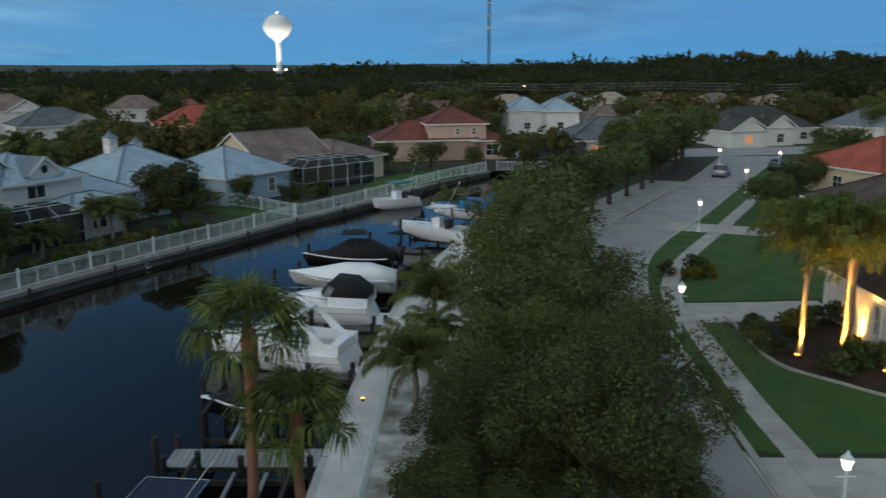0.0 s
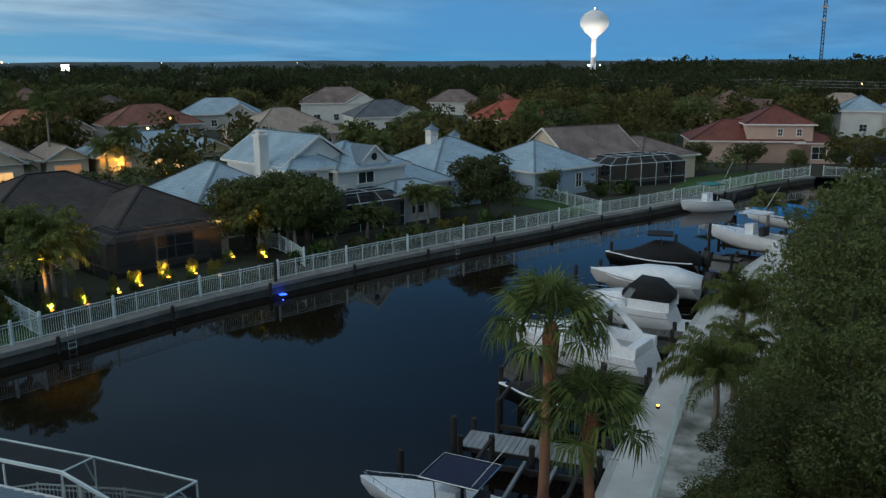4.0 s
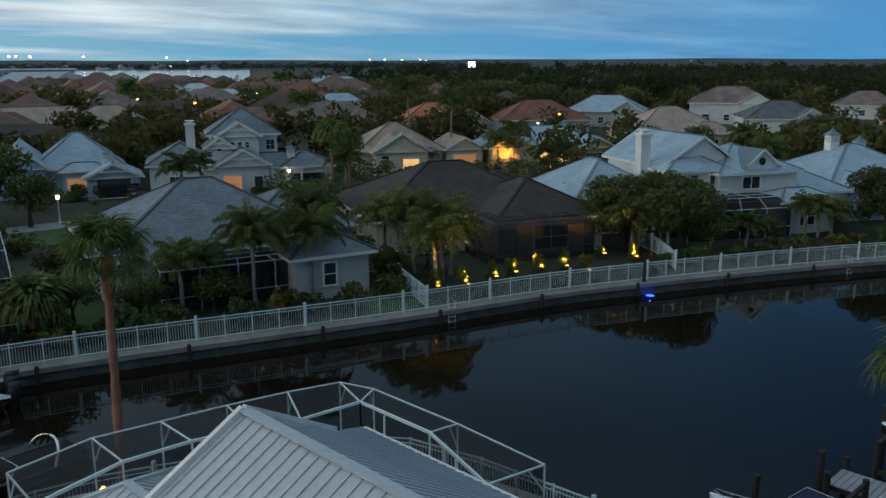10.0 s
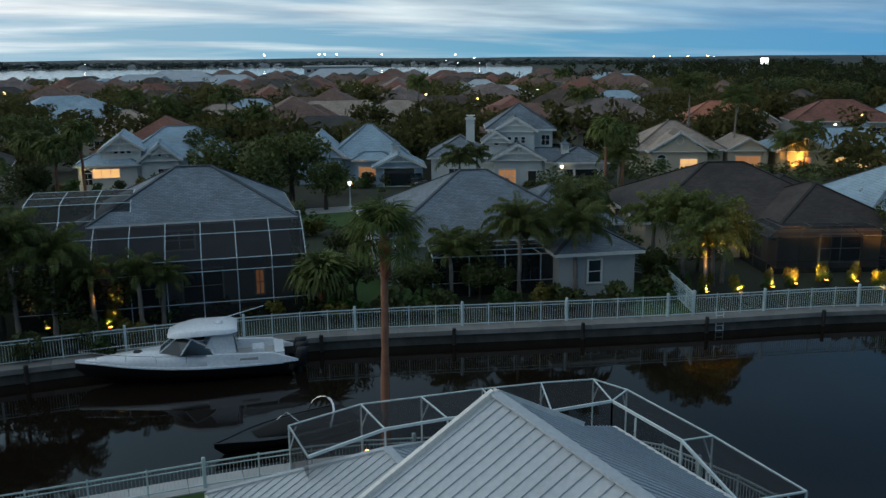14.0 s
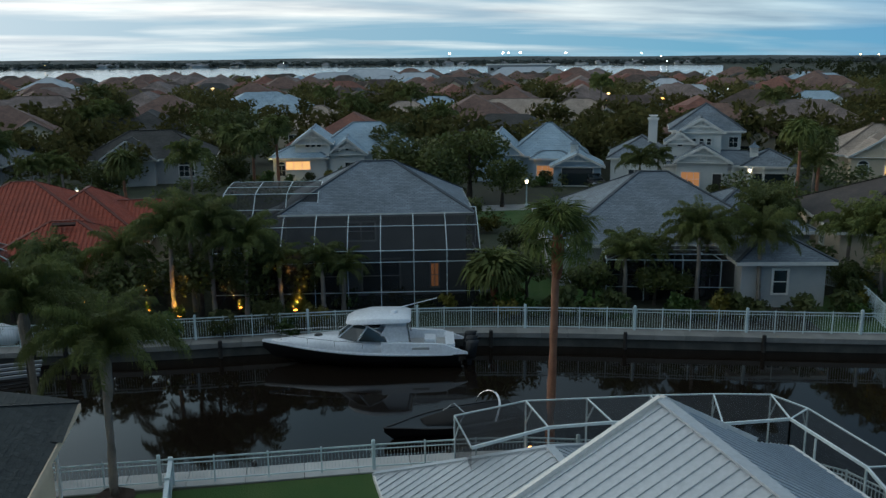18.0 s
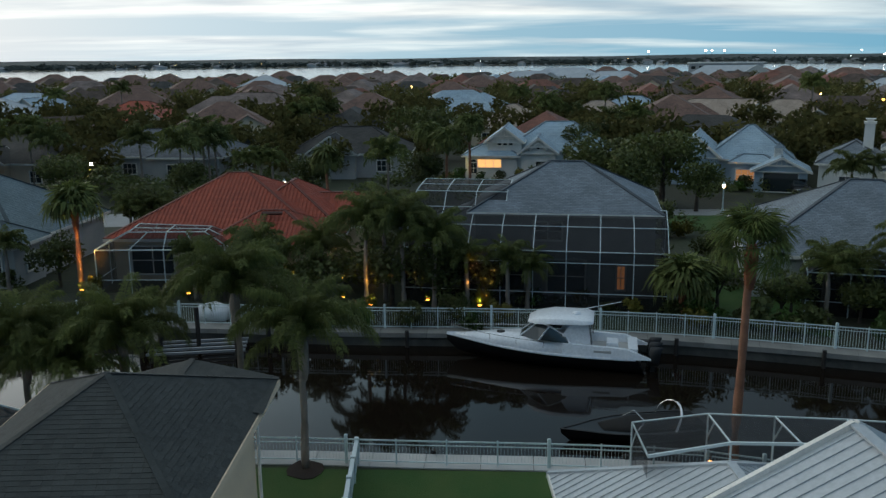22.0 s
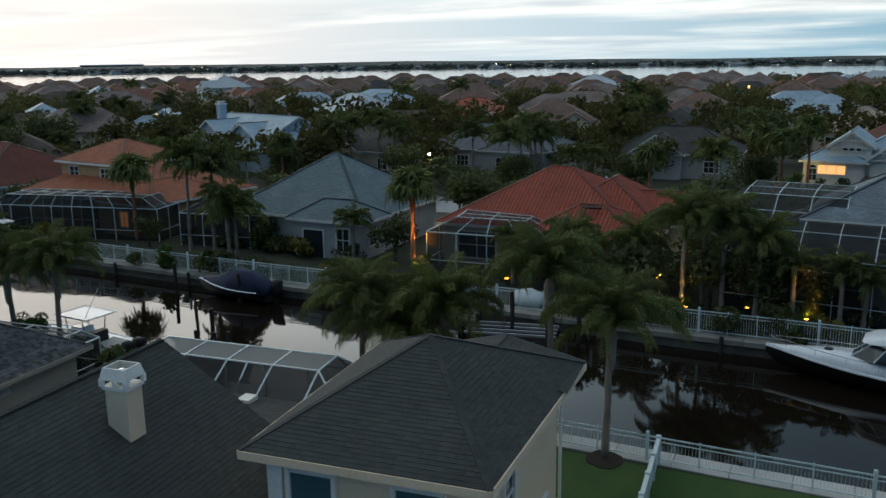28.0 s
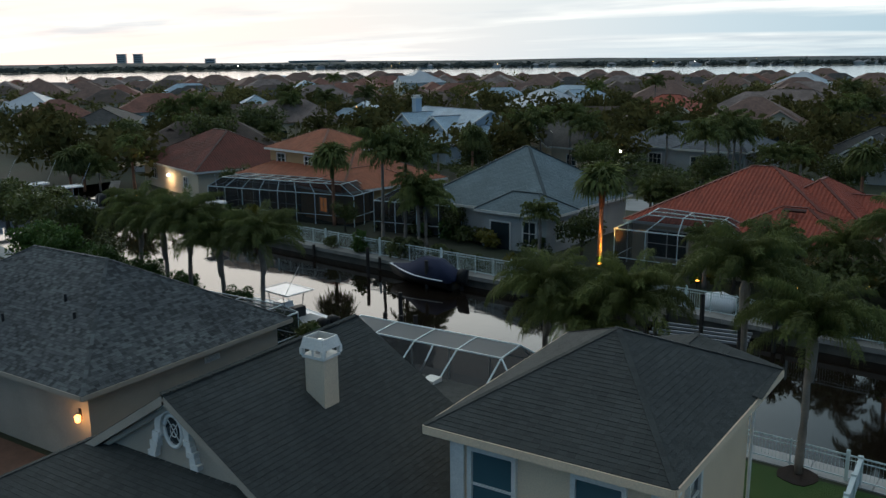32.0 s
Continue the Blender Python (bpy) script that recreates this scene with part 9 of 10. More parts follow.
def dark_runabout():
    top = thing("runabout", "dark runabout with a curved white arch beside the garden", "motorboat", at_boat(-33.6, 11.9, W - 0.2, -32.6, 5.6), "moored boats")
    add_hull(top, 6.1, 2.3, 0.6, mat=M_HULLK, upper=None, deck=M_HULLK, sheer=0.15)
    part("cockpit_cover", loft_box([(0.2, 0.95, 0.8, 0.58, 0.68), (3.2, 0.95, 0.6, 0.6, 0.80), (4.6, 0.5, 0.2, 0.66, 0.74)]), M_COVERK, top, smooth=True)
    pts = [(1.7 - 0.5 * math.sin(a), 1.05 * math.cos(a), 0.62 + 0.85 * math.sin(a) ** 0.7) for a in (math.pi * i / 12 for i in range(13))]
    for k, name, mat in ((0, "white_arch", M_GEL), (6, "arch", M_STEEL)):
        part(name, Geo().tube(pts[k:k + 7], 0.05 if mat is M_GEL else 0.03, 6), mat, top)
    part("windshield_frame", Geo().tube([(3.3, 0.8, 0.7), (2.9, 0.6, 1.02), (2.9, -0.6, 1.02), (3.3, -0.8, 0.7)], 0.025, 5), M_STEEL, top)


dark_runabout()


def finger_dock(x0, y0, x1, y1, w=1.2, z=0.02, label="weathered plank finger dock on dark piles", mat=None):
    top = thing("finger_dock", label, "dock")
    a, b = Vector((x0, y0, 0)), Vector((x1, y1, 0))
    d = (b - a).normalized()
    s = Vector((-d.y, d.x, 0)) * w / 2
    n = int((b - a).length / 0.24)
    for i in range(n):
        p = a + d * (i + 0.5) * 0.24
        part("plank", Geo().beam(p - s + Vector((0, 0, z)), p + s + Vector((0, 0, z + RNG.uniform(-0.004, 0.004))), 0.215, 0.045), mat or M_WOODD, top)
    for sg in (-0.9, 0.9):
        part("joist", Geo().beam(a + s * sg + Vector((0, 0, z - 0.12)), b + s * sg + Vector((0, 0, z - 0.12)), 0.08, 0.2), M_PILE, top)
    for t in (0.08, 0.5, 0.97):
        for sg in (-1.15, 1.15):
            p = a.lerp(b, t) + s * sg
            part("dock_post", Geo().tube([(p.x, p.y, -2.4), (p.x, p.y, 0.5)], 0.12, 8), M_PILE, top)
    return top


finger_dock(-4.9, 30.0, -11.0, 30.0, 1.5, 0.0, "grey plank dock beside dark boat lifts", M_DECKG)
finger_dock(-4.4, 38.6, -9.6, 38.6, 0.9)
finger_dock(-3.9, 46.2, -10.0, 46.2)
finger_dock(-3.2, 56.8, -9.6, 56.8)
finger_dock(-1.4, 66.0, -7.0, 67.4)
finger_dock(2.2, 76.6, -3.4, 78.4)
finger_dock(-47.0, -15.4, -43.9, -14.8, 0.9)
finger_dock(-33.0, -27.4, -36.5, -27.4, 1.0)
finger_dock(-57.0, -74.5, -50.5, -76.5, 1.2)
finger_dock(-59.0, -80.0, -50.8, -82.6, 1.2)
for i, (x, y, h) in enumerate(((-10.9, 28.6, 1.5), (-11.4, 40.4, 0.7), (-6.6, 37.0, 1.2), (-7.6, 44.6, 1.8), (-10.6, 58.7, 1.0), (-6.2, 66.3, 1.6), (-4.0, 71.8, 1.6), (-12.0, 52.0, 0.9), (-11.8, 56.0, 1.1), (-11.2, 36.0, 0.9), (-12.6, 27.4, 0.4),
                               (-10.4, 62.0, 1.6), (-38.4, 30.2, 0.5), (-39.6, 26.4, 0.6), (-30.9, 48.8, 1.4), (-34.4, -24.5, 1.4), (-37.4, -27.6, 1.5), (-46.3, -36.8, 1.4), (-45.8, -31.4, 1.2), (-44.3, -8.5, 1.8), (-44.6, -12.4, 1.8))):
    solid("mooring_post", Geo().tube([(x, y, -2.4), (x, y, h * 0.5), (x + 0.02, y, h)], [0.14, 0.13, 0.12], 9), M_PILE, "dark timber mooring pile standing in the canal", "pile", group="mooring piles")


def boat_lift(x, y, ang, label, cradle=True):
    top = thing("boat_lift", label, "boat lift", pose(x, y, 0, 0, 0, ang))
    for sx in (-1.8, 1.8):
        part("lift_beam", Geo().beam((sx, -1.7, -0.35), (sx, 1.7, -0.35), 0.14, 0.2), M_PILE, top)
        for sy in (-1.8, 1.8):
            part("lift_post", Geo().tube([(sx, sy, -2.4), (sx, sy, 0.9)], 0.12, 8), M_PILE, top)
    for sy in (-0.6, 0.6):
        part("bunk", Geo().beam((-2.2, sy, -0.2), (2.2, sy, -0.2), 0.12, 0.14), M_DECKG, top)
    for sy in (-1.8, 1.8):
        part("top_beam", Geo().beam((-1.9, sy, 0.75), (1.9, sy, 0.75), 0.12, 0.16), M_PILE, top)
    return top


boat_lift(-8.4, 34.0, 90, "empty boat lift with pale bunks between piles")
boat_lift(-7.6, 26.9, 90, "dark boat lift beside the grey dock")
low_lift = thing("boat_lift", "low boat lift with long pale rails beside the seawall", "boat lift", pose(-44.5, -12.4, 0, 0, 0, 96))
for k, sy in enumerate((-0.9, -0.3, 0.3, 0.9)):
    part("lift_rail", Geo().beam((-2.6, sy, -0.42 + 0.02 * k), (2.6, sy, -0.42 + 0.02 * k), 0.14, 0.12), M_DECKG, low_lift)
for sx in (-2.2, 2.2):
    part("lift_beam", Geo().beam((sx, -1.2, -0.55), (sx, 1.2, -0.55), 0.14, 0.16), M_STEEL, low_lift)
    for sy in (-1.3, 1.3):
        part("lift_post", Geo().tube([(sx, sy, -2.4), (sx, sy, 0.7 if sy < 0 else 0.1)], 0.11, 8), M_PILE, low_lift)
covered("dark covered dinghy hanging on a lift", at_boat(-6.3, 34.2, W + 0.6, -10.6, 34.2), 4.2, 1.8, 0.6, M_HULLK, M_BLACKC, 0.5)

# white railing and steps on the dock walk
fence("dock_rail", [(-3.25, 22.5), (-3.1, 31.0), (-2.85, 40.0)], "white railing along the dock walk", h=1.0)
for x, y in ((-35.75, 35.1), (-47.15, -3.1), (-23.4, 64.2)):
    ld = thing("ladder", "small white ladder over the seawall edge", "ladder", pose(x, y, 0, 0, 0, -20))
    for sg in (-0.22, 0.22):
        part("stile", Geo().tube([(0, sg, 0.5), (0.25, sg, 0.5), (0.3, sg, -1.0)], 0.025, 6), M_FENCE, ld)
    for z in (0.2, -0.1, -0.4, -0.7):
        part("rung", Geo().beam((0.29, -0.22, z), (0.29, 0.22, z), 0.04, 0.04), M_FENCE, ld)

# ---------------------------------------------------------------- vehicles
def car(label, m, paint):
    top = thing("car", label, "car", m, "parked cars")
    body = part("body", Geo().loft([[(x, w, z0), (x, w * 0.97, z1), (x, -w * 0.97, z1), (x, -w, z0)] for x, w, z0, z1 in ((-2.2, 0.7, 0.4, 0.8), (-2.1, 0.86, 0.28, 0.95), (-0.8, 0.9, 0.25, 0.98), (0.9, 0.9, 0.25, 0.95), (1.9, 0.84, 0.28, 0.78), (2.2, 0.66, 0.4, 0.66))]), paint, top, smooth=True)
    part("cabin", Geo().loft([[(x, w, 0.94), (x + d, w * 0.78, z), (x + d, -w * 0.78, z), (x, -w, 0.94)] for x, w, d, z in ((-1.9, 0.8, 0.25, 1.1), (-1.2, 0.84, 0.1, 1.48), (0.2, 0.84, -0.1, 1.5), (1.1, 0.8, -0.35, 1.05))]), M_GLASS, top, smooth=True)
    part("roof_panel", Geo().box(-1.15, -0.62, 1.47, 0.15, 0.62, 1.53), paint, top)
    for x in (-1.35, 1.35):
        for sg in (-1, 1):
            w = part("wheel", Geo().lathe([(0.24, -0.1), (0.33, -0.1), (0.34, 0.1), (0.24, 0.1)], n=14), M_DARK, top)
            w.matrix_basis = pose(x, sg * 0.82, 0.33, 90, 0, 0)
            part("rim", Geo().lathe([(0.22, -0.11), (0.2, 0.11)], n=10), M_STEEL, w)
    for sg in (-1, 1):
        part("headlight", Geo().box(2.05, sg * 0.55 - 0.15, 0.58, 2.16, sg * 0.55 + 0.15, 0.72), M_GEL, top)
        part("tail_light", Geo().box(-2.2, sg * 0.6 - 0.12, 0.68, -2.12, sg * 0.6 + 0.12, 0.82), M_TILER, top)
    return top


for x, y, a, p, lab in ((36.3, 111.7, 62, M_CAR, "silver car parked on the street"), (-90.5, 40.8, -10, M_CARD, "dark car in the carport"), (-83.5, 57.0, -20, M_CAR, "silver car on a driveway"), (-80.0, 84.5, -25, M_CARD, "dark car under a carport"),
                        (-68.5, 99.0, -30, M_CAR, "silver car under a gabled carport"), (46.0, 118.0, 60, M_CARD, "dark car by the junction"), (-66.0, 63.5, 70, M_CAR, "pale car on the back street")):
    car(lab, pose(x, y, 0.05, 0, 0, a), p)

# ---------------------------------------------------------------- lamps
def point(name, x, y, z, watts, color, r=0.12):
    l = new(name, bpy.data.lights.new(name, "POINT"))
    l.data.energy, l.data.color, l.data.shadow_soft_size = watts, color, r
    l.location = (x, y, z)
    return l


AMB, WARMC = (1.0, 0.40, 0.07), (1.0, 0.70, 0.38)


def street_lamp(x, y, h=2.75):
    top = thing("street_lamp", "white post lantern glowing beside the street", "street lamp", pose(x, y, 0), "post lanterns")
    part("pole", Geo().tube([(0, 0, 0), (0, 0, h - 0.35)], [0.07, 0.05], 8), M_FENCE, top)
    part("base", Geo().lathe([(0.16, 0), (0.15, 0.25), (0.08, 0.45)], n=8), M_FENCE, top)
    part("lantern_glass", Geo().lathe([(0.10, h - 0.35), (0.17, h - 0.05), (0.17, h)], n=6), M_LANT, top)
    part("lantern_cap", Geo().lathe([(0.21, h), (0.19, h + 0.04), (0.07, h + 0.16), (0.02, h + 0.28)], n=6), M_FENCE, top)
    part("arm", Geo().beam((-0.32, 0, h - 0.6), (0.32, 0, h - 0.6), 0.03, 0.03), M_FENCE, top)


for x, y in ((12.65, 45.1), (22.2, 74.0), (34.2, 96.6), (12.0, 24.2), (38.6, 120), (45.6, 116.2), (-80.6, 54.4), (-80.0, 28.8), (-86, -14)):
    street_lamp(x, y)
for x, y in ((12.65, 45.1), (12.0, 24.2), (22.2, 74.0), (-80.0, 28.8)):
    point("lantern_light", x, y, 2.62, 14, WARMC)


def uplight(x, y, watts=0.0, mat=None, s=1.0, z=0.0):
    top = thing("garden_uplight", "small amber garden uplight in a planting bed", "garden light", pose(x, y, z), "garden uplights")
    part("housing", Geo().lathe([(0.03, -z - 0.05), (0.03, -0.02), (0.07, 0.0), (0.09, 0.12), (0.12 * s, 0.2)], n=8), M_DARK, top)
    part("lens", Geo().lathe([(0.105 * s, 0.2), (0.09 * s, 0.24)], n=8), mat or M_AMBER, top)
    if watts:
        s_ = new("uplight_glow", bpy.data.lights.new("uplight_glow", "SPOT"))
        s_.data.energy, s_.data.color, s_.data.shadow_soft_size = watts, AMB, 0.08
        s_.data.spot_size, s_.data.spot_blend = radians(78), 0.6
        s_.matrix_world = look((x, y, z + 0.3), (x - math.copysign(1.1 if x < 0 else 0.35, -x), y + 0.01, z + 1.5))


UPL = [(-38.8, 37.1, 90), (-37.7, 38.8, 90), (-37.8, 41.6, 50), (-37.7, 43.5, 70), (-37.4, 45.9, 120), (-36.3, 47.4, 80), (-34.4, 47.4, 60), (-36.7, 52.5, 40), (-34.4, 53.3, 110),
       (-53.45, -22.05, 130), (-55.4, -14.2, 420), (-55.4, -5.4, 420), (-52.2, -14.9, 80), (-50.2, -8.0, 6), (-50.6, -5.0, 14), (-48.4, 3.3, 60), (-49.8, 0.2, 3), (-49.0, -3.2, 3), (-53.5, -9.0, 20),
       (17.5, 41.0, 150), (19.6, 40.8, 150), (22.1, 44.0, 60), (22.1, 48.2, 60), (20.8, 38.6, 14), (-74.6, 86.0, 160), (-72.0, 90.5, 160), (-83.9, 76.2, 60), (-92.4, 33.6, 20), (-100.6, 2.4, 120), (-56.0, -80.0, 60), (-58.0, -77, 40)]
for x, y, wt in UPL:
    uplight(x, y, max(wt, 40) * (55 if x > 10 else 22 if x < -60 and y > 60 else 5 if x < -60 else 30 if y > 30 else 14), s=1.2, z=0.30 if x < 0 else 0.0)
for x, y, z, wt, lab in ((-64.0, -79.0, 1.75, 130, "bright wall lamp on a cream house wall"), (-98.9, -38.2, 3.1, 60, "bright floodlight on a house corner"), (-102.0, -46.2, 2.2, 80, "warm porch lamp by an entrance")):
    fl = thing("wall_lamp", lab, "lamp", pose(x, y, z))
    part("lamp_body", Geo().lathe([(0.05, 0), (0.16, 0.05), (0.16, 0.2), (0.05, 0.28)], n=8), M_COOL, fl)
    part("bracket", Geo().beam((0, 0, 0.28), (-0.15, 0, 0.34), 0.03, 0.03), M_DARK, fl)
    point("wall_lamp_glow", x + 0.4, y, z - 0.2, wt, WARMC, 0.15)
uplight(-4.0, 35.4, 3, s=0.8)
point("lantern_light", -15.8, -26.6, 1.95, 16, (1.0, 0.55, 0.22), 0.1)
point("porch_glow", -104.2, 4.4, 2.4, 90, (1.0, 0.66, 0.2), 0.3)
point("porch_glow", -82.6, 75.4, 2.2, 200, WARMC, 0.3)
bl = thing("dock_light", "small blue light at the water's edge", "light", pose(-30.25, 48.6, W - 0.02))
part("blue_lens", Geo().lathe([(0.26, 0), (0.28, 0.03), (0.18, 0.06), (0.02, 0.07)], n=12), M_BLUEL, bl)
point("blue_glow", -30.1, 48.4, W + 0.3, 4, (0.02, 0.08, 1.0), 0.02)

# ---------------------------------------------------------------- tower, mast, far lights
wt = thing("water_tower", "white spheroid water tower on a slender pedestal, floodlit", "water tower", pose(-119.0, 639.0, 0))
M_TOWER = surf("tower_paint", (0.80, 0.80, 0.78), (0.72, 0.72, 0.71), 0.5, 0.2, 2, 0.02)
part("tank", Geo().lathe([(1.9, 29.0), (3.2, 30.5), (7.5, 34.0), (10.0, 37.6), (10.6, 40.2), (9.6, 43.6), (7.0, 46.6), (3.4, 48.6), (0.4, 49.3)], n=28), M_TOWER, wt, smooth=True)
part("pedestal", Geo().lathe([(4.2, -0.5), (3.0, 3.0), (2.1, 8.0), (1.8, 18.0), (1.9, 29.2)], n=18), M_TOWER, wt, smooth=True)
part("walkway", Geo().lathe([(1.6, 48.7), (1.6, 49.6), (1.4, 49.6)], n=12), M_STEEL, wt)
part("beacon", Geo().lathe([(0.3, 49.3), (0.4, 50.2), (0.2, 50.6)], n=8), M_COOL, wt)
for a in range(0, 360, 120):
    lx, ly = 5.0 * math.cos(radians(a)), 5.0 * math.sin(radians(a))
    part("floodlight", Geo().box(lx - 0.4, ly - 0.4, 9.6, lx + 0.4, ly + 0.4, 10.4), M_COOL, wt)
for a in (200, 270, 340):
    s = new("tower_flood", bpy.data.lights.new("tower_flood", "SPOT"))
    s.data.energy, s.data.spot_size, s.data.color = 26000, radians(80), (1.0, 0.93, 0.82)
    ex = Vector((-119.0 + 24 * math.cos(radians(a)), 639.0 + 24 * math.sin(radians(a)), 13.0))
    s.matrix_world = look(ex, (-119.0, 639.0, 38.0))
ms = thing("radio_mast", "tall grey lattice radio mast behind the woods", "mast", pose(47.9, 898.6, 0))
for i in range(3):
    a = 2 * math.pi * i / 3
    part("mast_leg", Geo().tube([(1.6 * math.cos(a), 1.6 * math.sin(a), 0), (1.3 * math.cos(a), 1.3 * math.sin(a), 96)], 0.4, 6), M_PILE, ms)
for k in range(30):
    z = 3.2 * k
    p = [Vector((1.55 * math.cos(2 * math.pi * i / 3), 1.55 * math.sin(2 * math.pi * i / 3), z)) for i in range(3)]
    sect = Geo()
    for i in range(3):
        sect.beam(p[i], p[(i + 1) % 3] + Vector((0, 0, 3.2)), 0.3, 0.3)
    part("lattice_section", sect, M_PILE, ms)
for z in (48, 60, 72, 84):
    part("antenna_panel", Geo().box(-2.6, -2.2, z, 2.6, -1.6, z + 2.4), M_GREYW, ms)
FL = [(-1209, 316, 17.6, 2.0, M_COOL), (-1188, 389, 18.4, 2.4, M_COOL), (-1172, 392, 18.2, 1.8, M_COOL), (-1180, 412, 18.2, 2.4, M_COOL), (-1158, 472, 17.6, 1.8, M_COOL), (-1114, 567, 16.6, 1.4, M_COOL), (-1100, 590, 12, 1.2, M_COOL),
      (-154, 46.5, 5.0, 0.6, M_ORANGE), (-127, 79, 5.6, 0.6, M_ORANGE), (-170, 92, 5.6, 0.3, M_ORANGE), (-208, 97, 5.0, 0.25, M_WARM), (-260, -3, 6, 0.4, M_WARM), (-69, 323, 6.4, 0.5, M_WARM), (30, 318, 6.4, 0.5, M_WARM), (-770, 639, 13, 1.3, M_WARM), (-759, 652, 13, 1.3, M_WARM), (-746, 667, 13, 1.3, M_WARM), (-733, 683, 13, 1.0, M_WARM),
      (-92, 112, 4.2, 0.2, M_WARM), (-100, 128, 4.6, 0.2, M_ORANGE)]
for k in range(22):
    a, r_ = radians(rr.uniform(28, 150)), rr.uniform(700, 1240)
    if a > radians(58):
        r_ = rr.uniform(1095, 1200)
    FL.append((-math.sin(a) * r_, math.cos(a) * r_, rr.uniform(5.5, 9.5) if a > radians(58) else rr.uniform(9, 12.5), rr.uniform(0.2, 0.42), rr.choice((M_COOL, M_WARM, M_WARM))))
for k in range(13):
    a, r_ = radians(rr.uniform(20, 140)), rr.uniform(150, 420)
    FL.append((-math.sin(a) * r_, math.cos(a) * r_, rr.uniform(3.5, 6.5), 0.12, rr.choice((M_WARM, M_ORANGE, M_COOL))))
for x, y, z, s, mat in FL:
    s *= 0.65 if s > 1 else 1.0
    t = solid("far_lamp", Geo().lathe([(0.2 * s, -0.9 * s), (0.8 * s, -0.5 * s), (s, 0), (0.8 * s, 0.5 * s), (0.2 * s, 0.9 * s)], n=8), mat, "small distant light shining above roofs and trees", "lamp", pose(x, y, z), "distant lights")
    part("pole", Geo().tube([(0, 0, -z), (0, 0, -0.8 * s)], max(0.06, 0.1 * s), 5), M_DARK, t)
sg_ = thing("lit_sign_box", "bright white lit box far off among trees", "sign", pose(-483.6, 506.8, 9.5, 0, 0, 40))
part("light_box", Geo().box(-2.8, -0.8, -2.4, 2.8, 0.8, 2.4), glow("sign_white", (1.0, 0.97, 0.9), 3.0), sg_)
part("sign_post", Geo().box(-0.3, -0.3, -9.5, 0.3, 0.3, -2.4), M_DARK, sg_)
for x, y, w, h, lab in ((-1816, -2387, 26, 38, "distant pale apartment tower on the far shore"), (-1856, -2357, 26, 38, "distant pale apartment tower on the far shore"), (-1689, -1842, 26, 20, "distant low tower block"), (-1665, -1435, 140, 12, "long low building on the far shore")):
    tw = thing("apartment_tower", lab, "building", pose(x, y, 0, 0, 0, 130), "far shore buildings")
    part("wall", Geo().box(-w / 2, -12, 0, w / 2, 12, h), M_GREYW, tw)
    part("roof_slab", Geo().box(-w / 2 - 1, -13, h, w / 2 + 1, 13, h + 1.5), M_TRIM, tw)
    for k in range(int(h / 6)):
        part("window_band", Geo().box(-w / 2 + 2, -12.2, 3 + k * 6, w / 2 - 2, -11.9, 5 + k * 6), M_GLASS, tw)
hall = thing("waterfront_hall", "long pale waterfront hall near the river", "building", pose(-640, 225, 0, 0, 0, 70), "far shore buildings")
part("wall", Geo().box(-26, -9, 0, 26, 9, 7.5), M_GREYW, hall)
part("roof_slab", Geo().box(-27, -10, 7.5, 27, 10, 8.3), M_TRIM, hall)
for i in range(9):
    part("window", Geo().box(-24 + i * 5.6, -9.2, 3.5, -21 + i * 5.6, -8.95, 5.6), M_GLASS, hall)

# ---------------------------------------------------------------- shrubs, hedges and garden clutter
SHR = []
for i, (mat, lab) in enumerate(((M_SHRUB, "low dark green garden shrub"), (M_LEAFB, "leafy green garden shrub"), (M_CROTON, "yellow-leaved croton shrub in a bed"))):
    v = leaf_cloud(380, (0.95, 0.9, 0.75), 0.14, 40 + i, 8)
    v[:, 2] = np.maximum(v[:, 2] + 0.62, 0.02)
    ob = tagged(new("shrub", quads_mesh("shrub", v, mat)), lab, "shrub", "garden shrubs")
    ob.location = (-47.0 - i, 14.5 + i * 1.2, 0)
    SHR.append(ob)
beds = [((-45.5, 5), (-47.0, -9), 9, 1.0), ((-49.5, -22), (-50.5, -44), 13, 1.1), ((-45.8, 15), (-43.2, 21.5), 8, 1.2), ((-42.6, 24.0), (-40.0, 31.0), 8, 1.1), ((-39.5, 33.6), (-45.5, 39.0), 10, 1.0), ((-37.3, 36.4), (-31.9, 50.4), 14, 0.5),
        ((-32.2, 53.4), (-27.0, 63.2), 12, 1.1), ((-27.0, 66.0), (-21.0, 76.0), 8, 1.0), ((16.8, 46.2), (16.8, 40.5), 7, 0.8), ((17.5, 44), (22, 47), 7, 0.8), ((18.5, 39), (22, 39.5), 5, 0.9), ((22.4, 41.5), (22.5, 38), 4, 0.9), ((20.5, 36.6), (27, 35.4), 7, 0.8),
        ((-55.5, -26), (-57.5, -45), 10, 1.1), ((-51.0, 0.0), (-48.4, 12.6), 10, 0.8), ((-54.0, -50), (-54.6, -64), 9, 1.1), ((-70, 14), (-69, 22), 5, 1.2), ((-94, 32), (-90, 42), 6, 1.0), ((-85, 45), (-80, 55), 6, 1.0), ((-79, 70), (-74, 82), 7, 1.1),
        ((14.8, 57.0), (19.2, 61.2), 3, 0.9), ((-17.5, 92), (-12.5, 97), 5, 1.0), ((-30.2, -22), (-30.4, -32), 7, 1.1), ((-104, 0), (-102, 12), 6, 1.1), ((-22.5, -4.6), (-22.4, -8.5), 4, 0.7)]
